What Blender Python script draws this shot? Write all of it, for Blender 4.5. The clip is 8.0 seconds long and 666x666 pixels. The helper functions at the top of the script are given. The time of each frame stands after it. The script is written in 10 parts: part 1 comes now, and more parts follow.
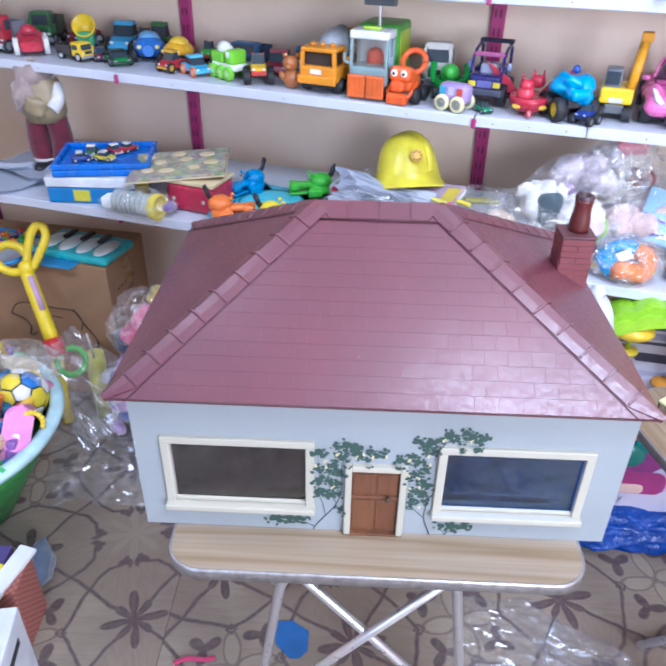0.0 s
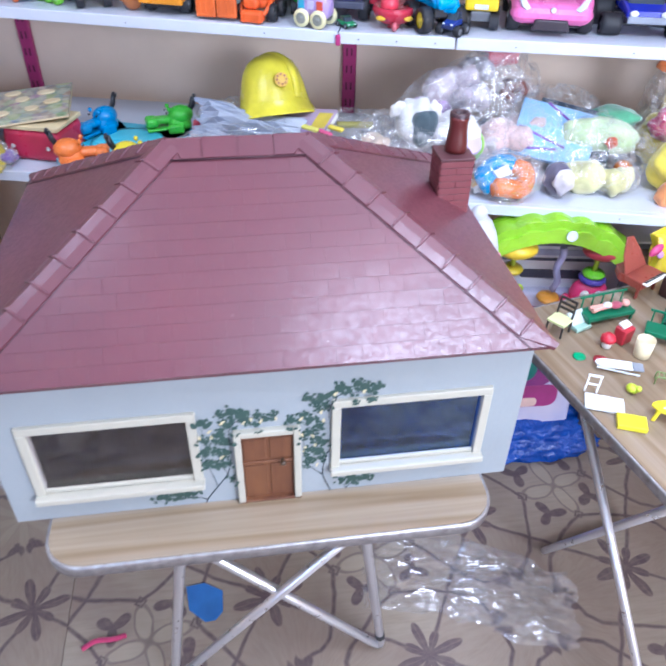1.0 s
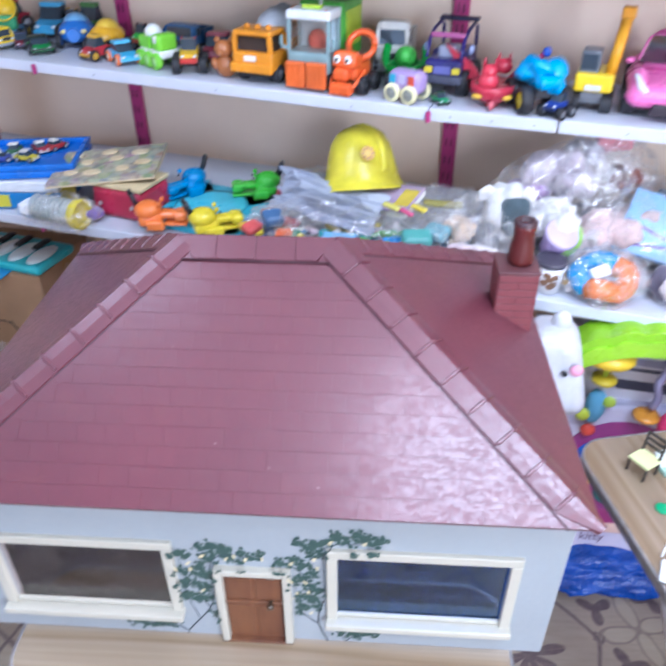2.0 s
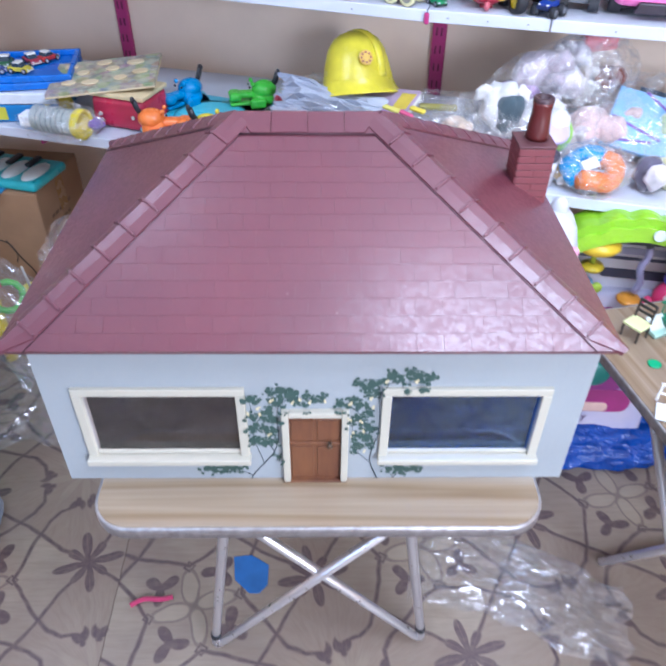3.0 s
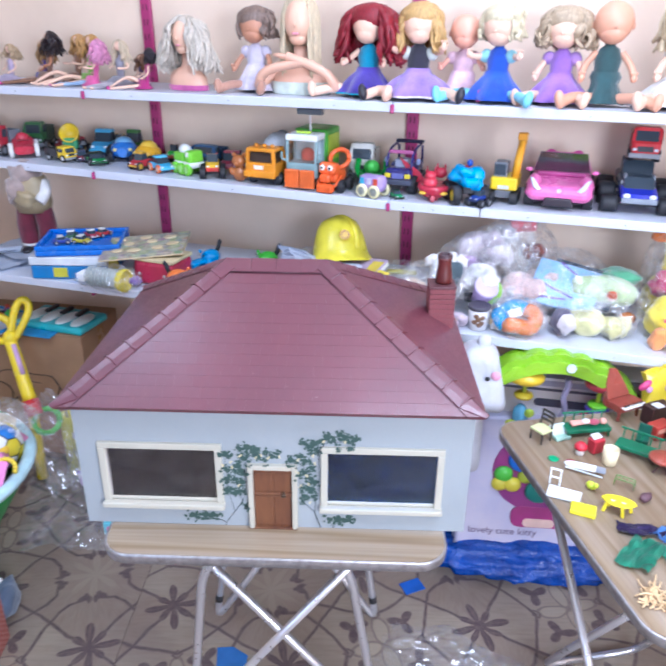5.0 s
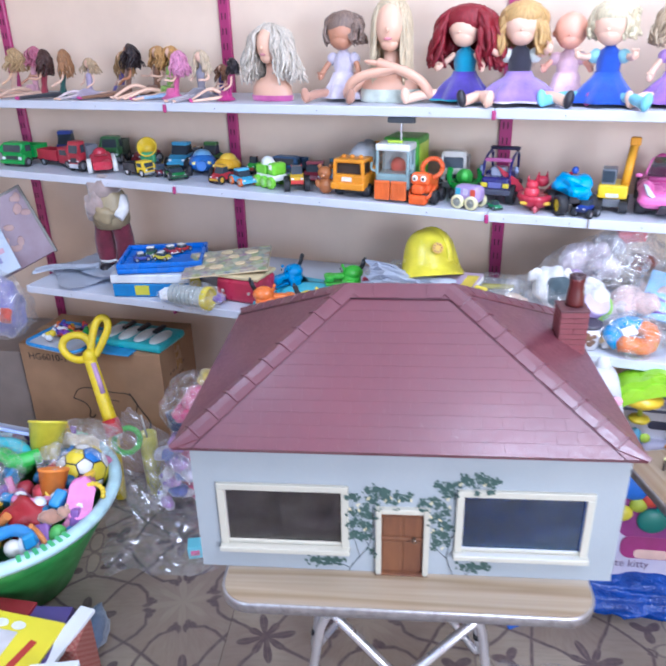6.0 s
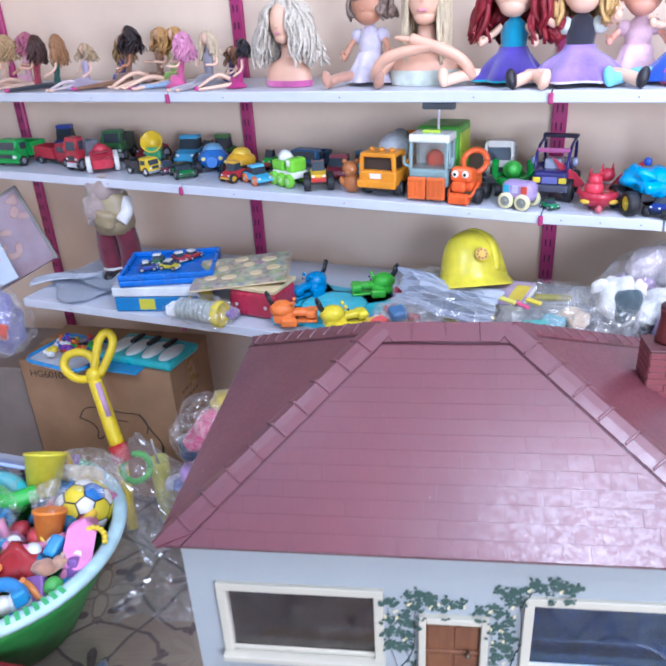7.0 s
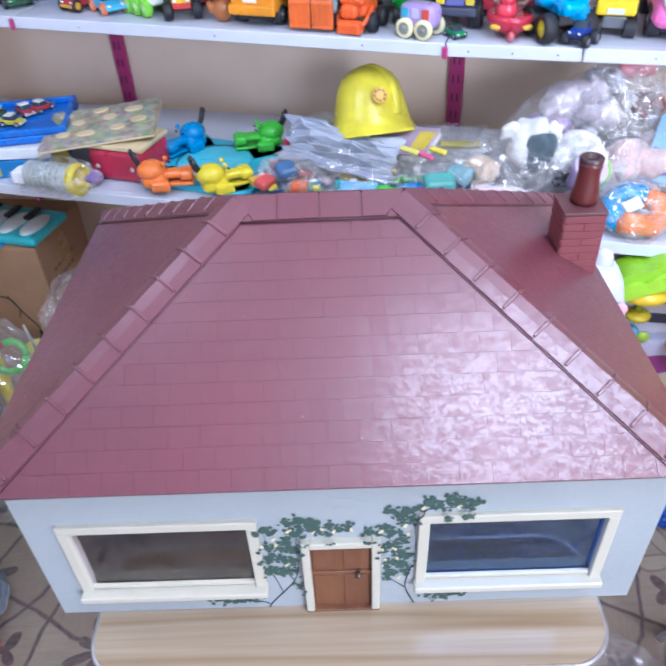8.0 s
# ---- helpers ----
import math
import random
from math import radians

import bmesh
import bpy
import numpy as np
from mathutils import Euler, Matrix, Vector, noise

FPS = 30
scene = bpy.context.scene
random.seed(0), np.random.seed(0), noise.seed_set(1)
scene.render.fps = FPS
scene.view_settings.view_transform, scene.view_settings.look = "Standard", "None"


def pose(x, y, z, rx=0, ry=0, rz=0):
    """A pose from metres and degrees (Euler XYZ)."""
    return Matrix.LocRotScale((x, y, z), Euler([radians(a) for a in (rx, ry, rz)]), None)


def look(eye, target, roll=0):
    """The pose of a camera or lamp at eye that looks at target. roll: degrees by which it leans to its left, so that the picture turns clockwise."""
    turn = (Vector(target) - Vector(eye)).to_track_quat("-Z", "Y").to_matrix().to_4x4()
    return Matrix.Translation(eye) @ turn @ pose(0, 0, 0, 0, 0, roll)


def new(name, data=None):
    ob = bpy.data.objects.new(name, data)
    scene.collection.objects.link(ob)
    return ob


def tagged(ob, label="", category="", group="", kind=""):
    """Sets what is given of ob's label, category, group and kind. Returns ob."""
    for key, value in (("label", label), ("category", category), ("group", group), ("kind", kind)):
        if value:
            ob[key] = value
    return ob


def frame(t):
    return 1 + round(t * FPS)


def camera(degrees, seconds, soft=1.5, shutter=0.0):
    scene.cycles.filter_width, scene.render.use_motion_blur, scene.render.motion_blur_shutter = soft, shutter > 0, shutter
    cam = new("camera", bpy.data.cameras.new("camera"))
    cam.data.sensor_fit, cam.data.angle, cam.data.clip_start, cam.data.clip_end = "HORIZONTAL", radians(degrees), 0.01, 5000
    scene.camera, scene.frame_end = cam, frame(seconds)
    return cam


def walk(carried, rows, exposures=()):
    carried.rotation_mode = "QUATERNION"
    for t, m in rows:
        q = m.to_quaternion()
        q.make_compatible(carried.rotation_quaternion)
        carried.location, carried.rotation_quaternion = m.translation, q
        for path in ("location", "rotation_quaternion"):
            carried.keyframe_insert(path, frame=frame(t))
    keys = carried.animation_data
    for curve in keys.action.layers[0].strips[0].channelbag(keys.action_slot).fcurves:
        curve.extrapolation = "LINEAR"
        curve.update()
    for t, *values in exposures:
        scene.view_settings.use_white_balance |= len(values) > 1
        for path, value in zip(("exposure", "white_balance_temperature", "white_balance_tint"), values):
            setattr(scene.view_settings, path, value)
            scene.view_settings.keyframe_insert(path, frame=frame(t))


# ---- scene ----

cam = camera(51.8, 8.0, soft=2.2, shutter=0.4)
PATH = [
    (0, (-0.051, -0.794, 1.627), (-0.1, 0.893, 0.553), 1.2),
    (0.5, (-0.06, -0.764, 1.615), (0.048, 0.899, 0.509), 1.7),
    (0.7, (-0.057, -0.731, 1.598), (0.123, 0.894, 0.444), 1.2),
    (1, (-0.018, -0.696, 1.595), (0.229, 0.861, 0.364), 1.2),
    (1.2, (0.020, -0.645, 1.600), (0.272, 0.932, 0.396), 0.7),
    (1.5, (0.094, -0.597, 1.626), (0.245, 1.073, 0.536), -0.1),
    (1.7, (0.117, -0.558, 1.614), (0.178, 1.120, 0.526), 0.2),
    (2, (0.135, -0.534, 1.611), (0.032, 1.109, 0.476), -0.2),
    (2.2, (0.135, -0.518, 1.596), (-0.05, 1.063, 0.385), -2.3),
    (3.3, (-0.037, -0.759, 1.584), (0.138, 0.769, 0.306), 3.6),
    (3.5, (-0.047, -0.794, 1.59), (0.208, 0.72, 0.307), 5.2),
    (4, (-0.002, -0.871, 1.617), (0.302, 0.729, 0.457), 3.8),
    (4.3, (0.060, -0.940, 1.645), (0.358, 0.738, 0.590), 2.9),
    (4.5, (0.092, -1.002, 1.67), (0.311, 0.746, 0.723), 1.7),
    (4.8, (0.127, -1.060, 1.672), (0.140, 0.750, 0.824), 0.6),
    (5, (0.143, -1.098, 1.665), (0.094, 0.721, 0.834), 0.6),
    (5.2, (0.143, -1.1, 1.665), (0.01, 0.713, 0.831), -1.0),
    (6.3, (-0.086, -0.919, 1.679), (-0.256, 0.894, 0.852), -1.4),
    (6.5, (-0.092, -0.862, 1.674), (-0.276, 0.929, 0.802), -1.7),
    (6.8, (-0.072, -0.750, 1.660), (-0.304, 1.035, 0.788), -2.9),
    (7, (-0.052, -0.697, 1.662), (-0.299, 1.084, 0.787), -3.2),
    (7.3, (-0.023, -0.608, 1.640), (-0.204, 1.128, 0.664), -3.3),
    (7.5, (-0.013, -0.566, 1.632), (-0.142, 1.11, 0.547), -3.0),
    (7.8, (0.003, -0.517, 1.604), (-0.076, 1.070, 0.387), -2.7),
    (8, (0.01, -0.491, 1.599), (-0.016, 1.064, 0.342), -2.7),
]
walk(cam, [(t, look(eye, target, roll)) for t, eye, target, roll in PATH], [(0, 0.68, 5080, 12), (8, 0.66, 5080, 12)])

# ---- world and lamps ----
world = bpy.data.worlds.new("world")
scene.world = world
world.use_nodes = True
_bg = world.node_tree.nodes["Background"]
_sky = world.node_tree.nodes.new("ShaderNodeTexSky")
_sky.sky_type, _sky.sun_disc = "NISHITA", False
_sky.sun_elevation, _sky.sun_rotation = radians(40), radians(150)
world.node_tree.links.new(_sky.outputs[0], _bg.inputs[0])
_bg.inputs[1].default_value = 0.1


def area_lamp(name, eye, target, sx, sy, watts, colour):
    data = bpy.data.lights.new(name, "AREA")
    data.shape, data.size, data.size_y, data.energy, data.color = "RECTANGLE", sx, sy, watts, colour
    ob = new(name, data)
    ob.matrix_world = look(eye, target)
    return ob


area_lamp("overhead_light", (0.70, -0.66, 2.62), (0.70, -0.66, 0), 1.0, 0.66, 27, (0.97, 0.98, 1.0))
area_lamp("overhead_light", (0.55, 0.70, 2.62), (0.55, 0.70, 0), 0.6, 0.4, 7.0, (0.97, 0.98, 1.0))
# added overhead fill that brightens the left side; no lamp is known there
area_lamp("overhead_light", (-1.1, 0.1, 2.62), (-1.1, 0.1, 0), 1.2, 0.4, 10.5, (0.9, 0.95, 1.0))
area_lamp("window_light", (-1.5, -2.38, 1.7), (-0.6, 0.5, 0.9), 1.3, 1.2, 14, (0.68, 0.81, 1.0))
area_lamp("window_light", (1.45, -2.38, 1.6), (0.3, 0.9, 1.0), 1.1, 1.2, 57, (1.0, 0.97, 0.95))

# ---- materials ----
MATS = {}


def srgb(c):
    return [x / 12.92 if x <= 0.04045 else ((x + 0.055) / 1.055) ** 2.4 for x in c]


def hexc(h):
    return (*srgb([int(h[i:i + 2], 16) / 255 for i in (0, 2, 4)]), 1)


class Net:
    """A small builder for node materials."""

    def __init__(self, name):
        self.mat = bpy.data.materials.new(name)
        self.mat.use_nodes = True
        self.nt = self.mat.node_tree
        self.bsdf = self.nt.nodes["Principled BSDF"]

    def n(self, kind, **props):
        node = self.nt.nodes.new("ShaderNode" + kind)
        for k, v in props.items():
            if k in ("operation", "blend_type", "data_type"):
                if k == "operation":
                    node.operation = v
                elif k == "blend_type":
                    node.blend_type = v
                else:
                    node.data_type = v
        return node

    def put(self, socket, v):
        if isinstance(v, bpy.types.NodeSocket):
            self.nt.links.new(v, socket)
        elif v is not None:
            socket.default_value = v

    def math(self, op, a, b=None, c=None):
        node = self.n("Math", operation=op)
        for s, v in zip(node.inputs, (a, b, c)):
            self.put(s, v)
        return node.outputs[0]

    def mix(self, f, a, b, mode="MIX"):
        node = self.n("Mix", data_type="RGBA", blend_type=mode)
        self.put(node.inputs[0], f)
        self.put(node.inputs[6], a)
        self.put(node.inputs[7], b)
        return node.outputs[2]

    def coords(self, kind="Object", scale=(1, 1, 1), rot=(0, 0, 0), loc=(0, 0, 0)):
        tc = self.n("TexCoord")
        mp = self.n("Mapping")
        self.nt.links.new(tc.outputs[kind], mp.inputs[0])
        mp.inputs[1].default_value, mp.inputs[2].default_value, mp.inputs[3].default_value = loc, rot, scale
        return mp.outputs[0]

    def noise(self, vec, scale, detail=3, rough=0.55):
        node = self.n("TexNoise")
        self.put(node.inputs["Vector"], vec)
        node.inputs["Scale"].default_value, node.inputs["Detail"].default_value, node.inputs["Roughness"].default_value = scale, detail, rough
        return node.outputs[0]

    def ramp(self, v, lo, hi, a=0.0, b=1.0):
        node = self.n("MapRange")
        for s, x in zip(node.inputs, (v, lo, hi, a, b)):
            self.put(s, x)
        return node.outputs[0]

    def bump(self, height, strength, dist=0.001):
        node = self.n("Bump")
        node.inputs["Strength"].default_value, node.inputs["Distance"].default_value = strength, dist
        self.put(node.inputs["Height"], height)
        self.nt.links.new(node.outputs[0], self.bsdf.inputs["Normal"])

    def set(self, **kw):
        for k, v in kw.items():
            self.put(self.bsdf.inputs[{"color": "Base Color", "rough": "Roughness", "metal": "Metallic", "coat": "Coat Weight", "trans": "Transmission Weight",
                                       "alpha": "Alpha", "sss": "Subsurface Weight", "sheen": "Sheen Weight", "spec": "Specular IOR Level", "emit": "Emission Color", "power": "Emission Strength"}[k]], v)
        return self.mat


def plastic(h, rough=0.33, vary=0.12):
    key = ("plastic", h, rough)
    if key not in MATS:
        m = Net("plastic_" + h)
        co = m.coords()
        n1, n2 = m.noise(co, 14, 3), m.noise(co, 160, 2)
        c = hexc(h)
        dark = tuple(x * (1 - vary * 2.2) for x in c[:3]) + (1,)
        m.bump(n2, 0.12, 0.0006)
        MATS[key] = m.set(color=m.mix(m.ramp(n1, 0.35, 0.7), c, dark), rough=m.ramp(n1, 0.3, 0.75, rough - 0.06, rough + 0.12))
    return MATS[key]


def paint(name, h, rough=0.5, grain=60.0, bump=0.2, vary=0.1, stain=None):
    key = ("paint", name, h)
    if key not in MATS:
        m = Net(name)
        co = m.coords()
        n1, n2 = m.noise(co, 4.5, 5), m.noise(co, grain, 4)
        c = hexc(h)
        dark = hexc(stain) if stain else tuple(x * (1 - vary * 2) for x in c[:3]) + (1,)
        m.bump(n2, bump, 0.001)
        MATS[key] = m.set(color=m.mix(m.ramp(n1, 0.38, 0.75, 0, 0.8), c, dark), rough=m.ramp(n2, 0.3, 0.7, rough - 0.08, rough + 0.1))
    return MATS[key]


def fabric(h, fine=380.0, sheen=0.3, vary=0.22):
    key = ("fabric", h, fine)
    if key not in MATS:
        m = Net("fabric_" + h)
        co = m.coords()
        n1, n2 = m.noise(co, 18, 4), m.noise(co, fine, 2)
        c = hexc(h)
        dark = tuple(x * (1 - 2 * vary) for x in c[:3]) + (1,)
        m.bump(m.math("ADD", n2, n1), 0.6, 0.0015)
        MATS[key] = m.set(color=m.mix(m.ramp(n1, 0.35, 0.7), c, dark), rough=0.9, sheen=sheen)
    return MATS[key]


def hair_mat(h):
    key = ("hair", h)
    if key not in MATS:
        m = Net("hair_" + h)
        co = m.coords(scale=(90, 90, 14))
        n1 = m.noise(co, 2.2, 5, 0.7)
        c = hexc(h)
        dark = tuple(x * 0.55 for x in c[:3]) + (1,)
        m.bump(n1, 0.8, 0.003)
        MATS[key] = m.set(color=m.mix(m.ramp(n1, 0.35, 0.65), dark, c), rough=0.42)
    return MATS[key]


def chrome():
    if "chrome" not in MATS:
        m = Net("chrome_steel")
        n1 = m.noise(m.coords(), 40, 3)
        MATS["chrome"] = m.set(color=(0.7, 0.7, 0.73, 1), metal=0.85, rough=m.ramp(n1, 0.3, 0.7, 0.26, 0.38))
    return MATS["chrome"]


def film_mat(h="f2f4f8", clear=0.86):
    """Clear crinkled packaging film: fine sharp creases that catch the lamps as short streaks."""
    key = ("film", h, clear)
    if key not in MATS:
        m = Net("clear_film")
        n1, n2 = m.noise(m.coords(scale=(1, 0.4, 0.5), rot=(0.4, 0.2, 0.7)), 34, 3, 0.55), m.noise(m.coords(scale=(0.35, 1, 0.7), rot=(0.2, 0.9, 0.1)), 52, 2, 0.5)
        ridge = m.math("ABSOLUTE", m.math("SUBTRACT", n1, 0.5))
        fold = m.math("ABSOLUTE", m.math("SUBTRACT", n2, 0.5))
        tr, gl, df, mx, mx2 = m.n("BsdfTransparent"), m.n("BsdfGlossy"), m.n("BsdfDiffuse"), m.n("MixShader"), m.n("MixShader")
        bp = m.n("Bump")
        bp.inputs["Strength"].default_value, bp.inputs["Distance"].default_value = 0.9, 0.012
        m.put(bp.inputs["Height"], m.math("ADD", m.math("MULTIPLY", ridge, 1.6), fold))
        m.nt.links.new(bp.outputs[0], gl.inputs["Normal"])
        gl.inputs["Roughness"].default_value = 0.1
        gl.inputs["Color"].default_value = (1, 1, 1, 1)
        df.inputs["Color"].default_value = hexc(h)
        mx2.inputs[0].default_value = 0.66
        m.nt.links.new(df.outputs[0], mx2.inputs[1])
        m.nt.links.new(gl.outputs[0], mx2.inputs[2])
        m.put(mx.inputs[0], m.ramp(m.math("MINIMUM", ridge, fold), 0.0, 0.06, clear - 0.22, clear + 0.06))
        m.nt.links.new(mx2.outputs[0], mx.inputs[1])
        m.nt.links.new(tr.outputs[0], mx.inputs[2])
        m.nt.links.new(mx.outputs[0], m.nt.nodes["Material Output"].inputs[0])
        MATS[key] = m.mat
    return MATS[key]


def sheet_film(clear):
    """Smooth thin film: the folds are in its shape."""
    key = ("sheet_film", clear)
    if key not in MATS:
        m = Net("thin_clear_film")
        tr, gl, df, mx, mx2 = m.n("BsdfTransparent"), m.n("BsdfGlossy"), m.n("BsdfDiffuse"), m.n("MixShader"), m.n("MixShader")
        bp = m.n("Bump")
        bp.inputs["Strength"].default_value, bp.inputs["Distance"].default_value = 0.5, 0.004
        m.put(bp.inputs["Height"], m.noise(m.coords(scale=(0.3, 1, 1)), 40, 2, 0.5))
        m.nt.links.new(bp.outputs[0], gl.inputs["Normal"])
        gl.inputs["Roughness"].default_value = 0.1
        df.inputs["Color"].default_value = hexc("dfe2ea")
        mx2.inputs[0].default_value, mx.inputs[0].default_value = 0.52, clear
        m.nt.links.new(df.outputs[0], mx2.inputs[1])
        m.nt.links.new(gl.outputs[0], mx2.inputs[2])
        m.nt.links.new(mx2.outputs[0], mx.inputs[1])
        m.nt.links.new(tr.outputs[0], mx.inputs[2])
        m.nt.links.new(mx.outputs[0], m.nt.nodes["Material Output"].inputs[0])
        MATS[key] = m.mat
    return MATS[key]


def glass_mat(tint, seen, index=1.85):
    """Acrylic sheet: its tint, and the colour of the light it mirrors."""
    m = Net("window_acrylic")
    tr, gl, mx, fr = m.n("BsdfTransparent"), m.n("BsdfGlossy"), m.n("MixShader"), m.n("Fresnel")
    tr.inputs[0].default_value = tint
    gl.inputs["Color"].default_value = seen
    gl.inputs["Roughness"].default_value = 0.03
    fr.inputs[0].default_value = index
    m.nt.links.new(fr.outputs[0], mx.inputs[0])
    m.nt.links.new(tr.outputs[0], mx.inputs[1])
    m.nt.links.new(gl.outputs[0], mx.inputs[2])
    # patchy diffuse veil: dust on the sheet plus a stand-in for grey reflection
    df, dust_veil = m.n("BsdfDiffuse"), m.n("MixShader")
    df.inputs["Color"].default_value = (0.75, 0.76, 0.80, 1)
    m.put(dust_veil.inputs[0], m.ramp(m.noise(m.coords(), 26, 4), 0.3, 0.75, 0.0, 0.012))
    m.nt.links.new(mx.outputs[0], dust_veil.inputs[1])
    m.nt.links.new(df.outputs[0], dust_veil.inputs[2])
    m.nt.links.new(dust_veil.outputs[0], m.nt.nodes["Material Output"].inputs[0])
    return m.mat


def laminate(name, axis, seed, tone=1.0):
    """Pale wood-print laminate in broad bands, with streaks along one axis."""
    m = Net(name)
    across = 1 - axis
    sc = [0, 0, 0]
    sc[axis], sc[across] = 0.7, 13.0
    co = m.coords(scale=sc, loc=(seed, seed * 2, 0))
    fine = [0, 0, 0]
    fine[axis], fine[across] = 3.0, 150.0
    n1, n2 = m.noise(co, 1.0, 2, 0.4), m.noise(m.coords(scale=fine), 1.0, 4)
    band = m.n("ValToRGB")
    m.put(band.inputs[0], n1)
    e = band.color_ramp.elements
    e[0].position, e[0].color = 0.34, hexc("b5a28a")
    e[1].position, e[1].color = 0.68, hexc("d6cdc0")
    for p, h in ((0.44, "c6b69f"), (0.5, "ac9679"), (0.56, "bfac92")):
        x = e.new(p)
        x.color = hexc(h)
    col = m.mix(m.ramp(n2, 0.35, 0.7, 0, 0.35), band.outputs[0], hexc("958268"))
    col = m.mix(1.0, col, (tone * 0.91, tone * 0.86, tone * 0.81, 1), "MULTIPLY")
    m.bump(n2, 0.05, 0.0004)
    return m.set(color=col, rough=m.ramp(n2, 0.3, 0.7, 0.13, 0.2))


def wood(name, light, dark, scale=(6, 6, 60), rough=0.45):
    key = ("wood", name)
    if key not in MATS:
        m = Net(name)
        n1, n2 = m.noise(m.coords(scale=scale), 1.5, 5), m.noise(m.coords(), 9, 3)
        col = m.mix(m.ramp(n1, 0.35, 0.7), hexc(light), hexc(dark))
        m.bump(n1, 0.2, 0.0006)
        MATS[key] = m.set(color=m.mix(m.ramp(n2, 0.4, 0.7, 0, 0.3), col, hexc(dark)), rough=rough)
    return MATS[key]


def cardboard(h="a3805f"):
    key = ("card", h)
    if key not in MATS:
        m = Net("cardboard")
        co = m.coords()
        n1, n2, n3 = m.noise(co, 5, 4), m.noise(m.coords(scale=(1, 1, 60)), 4, 2), m.noise(co, 200, 2)
        c = hexc(h)
        d = tuple(x * 0.72 for x in c[:3]) + (1,)
        m.bump(m.math("ADD", n2, n3), 0.15, 0.001)
        MATS[key] = m.set(color=m.mix(m.ramp(n1, 0.35, 0.7), c, d), rough=0.8)
    return MATS[key]


def roof_mat():
    """Oxblood oil paint over thin card tiles, its gloss scuffed off in small patches and streaks."""
    if "roof" not in MATS:
        m = Net("oxblood_roof_paint")
        co = m.n("NewGeometry").outputs["Position"]
        tone = m.n("ObjectInfo").outputs["Random"]
        mp = m.n("Mapping")
        m.put(mp.inputs[0], co)
        mp.inputs[3].default_value = (1.0, 1.3, 1.3)
        along = mp.outputs[0]
        n1 = m.noise(co, 4, 3, 0.5)
        col = m.mix(m.ramp(n1, 0.35, 0.7), hexc("5f2e38"), hexc("532631"))
        col = m.mix(m.ramp(m.noise(co, 17, 5, 0.7), 0.55, 0.75, 0, 0.4), col, hexc("673435"))
        col = m.mix(m.ramp(tone, 0.0, 1.0, 0.0, 0.10), col, hexc("52242a"))
        streak = m.noise(along, 95, 6, 0.8)
        grit = m.noise(co, 300, 3, 0.65)
        worn = m.math("ADD", m.math("MULTIPLY", streak, 0.6), m.math("MULTIPLY", grit, 0.4))
        fleck = m.ramp(m.noise(co, 120, 2, 0.5), 0.765, 0.80, 0, 0.5)
        col = m.mix(fleck, col, hexc("c9a9a4"))
        m.bsdf.inputs["Coat Roughness"].default_value = 0.25
        m.put(m.bsdf.inputs["Coat Weight"], m.ramp(m.math("ADD", worn, m.math("MULTIPLY", tone, 0.03)), 0.485, 0.545, 0.08, 0.72))
        m.bump(m.math("ADD", m.math("MULTIPLY", grit, 0.5), m.math("MULTIPLY", streak, 0.6)), 0.12, 0.0012)
        MATS["roof"] = m.set(color=col, rough=m.ramp(n1, 0.3, 0.7, 0.38, 0.46), spec=0.52)
    return MATS["roof"]


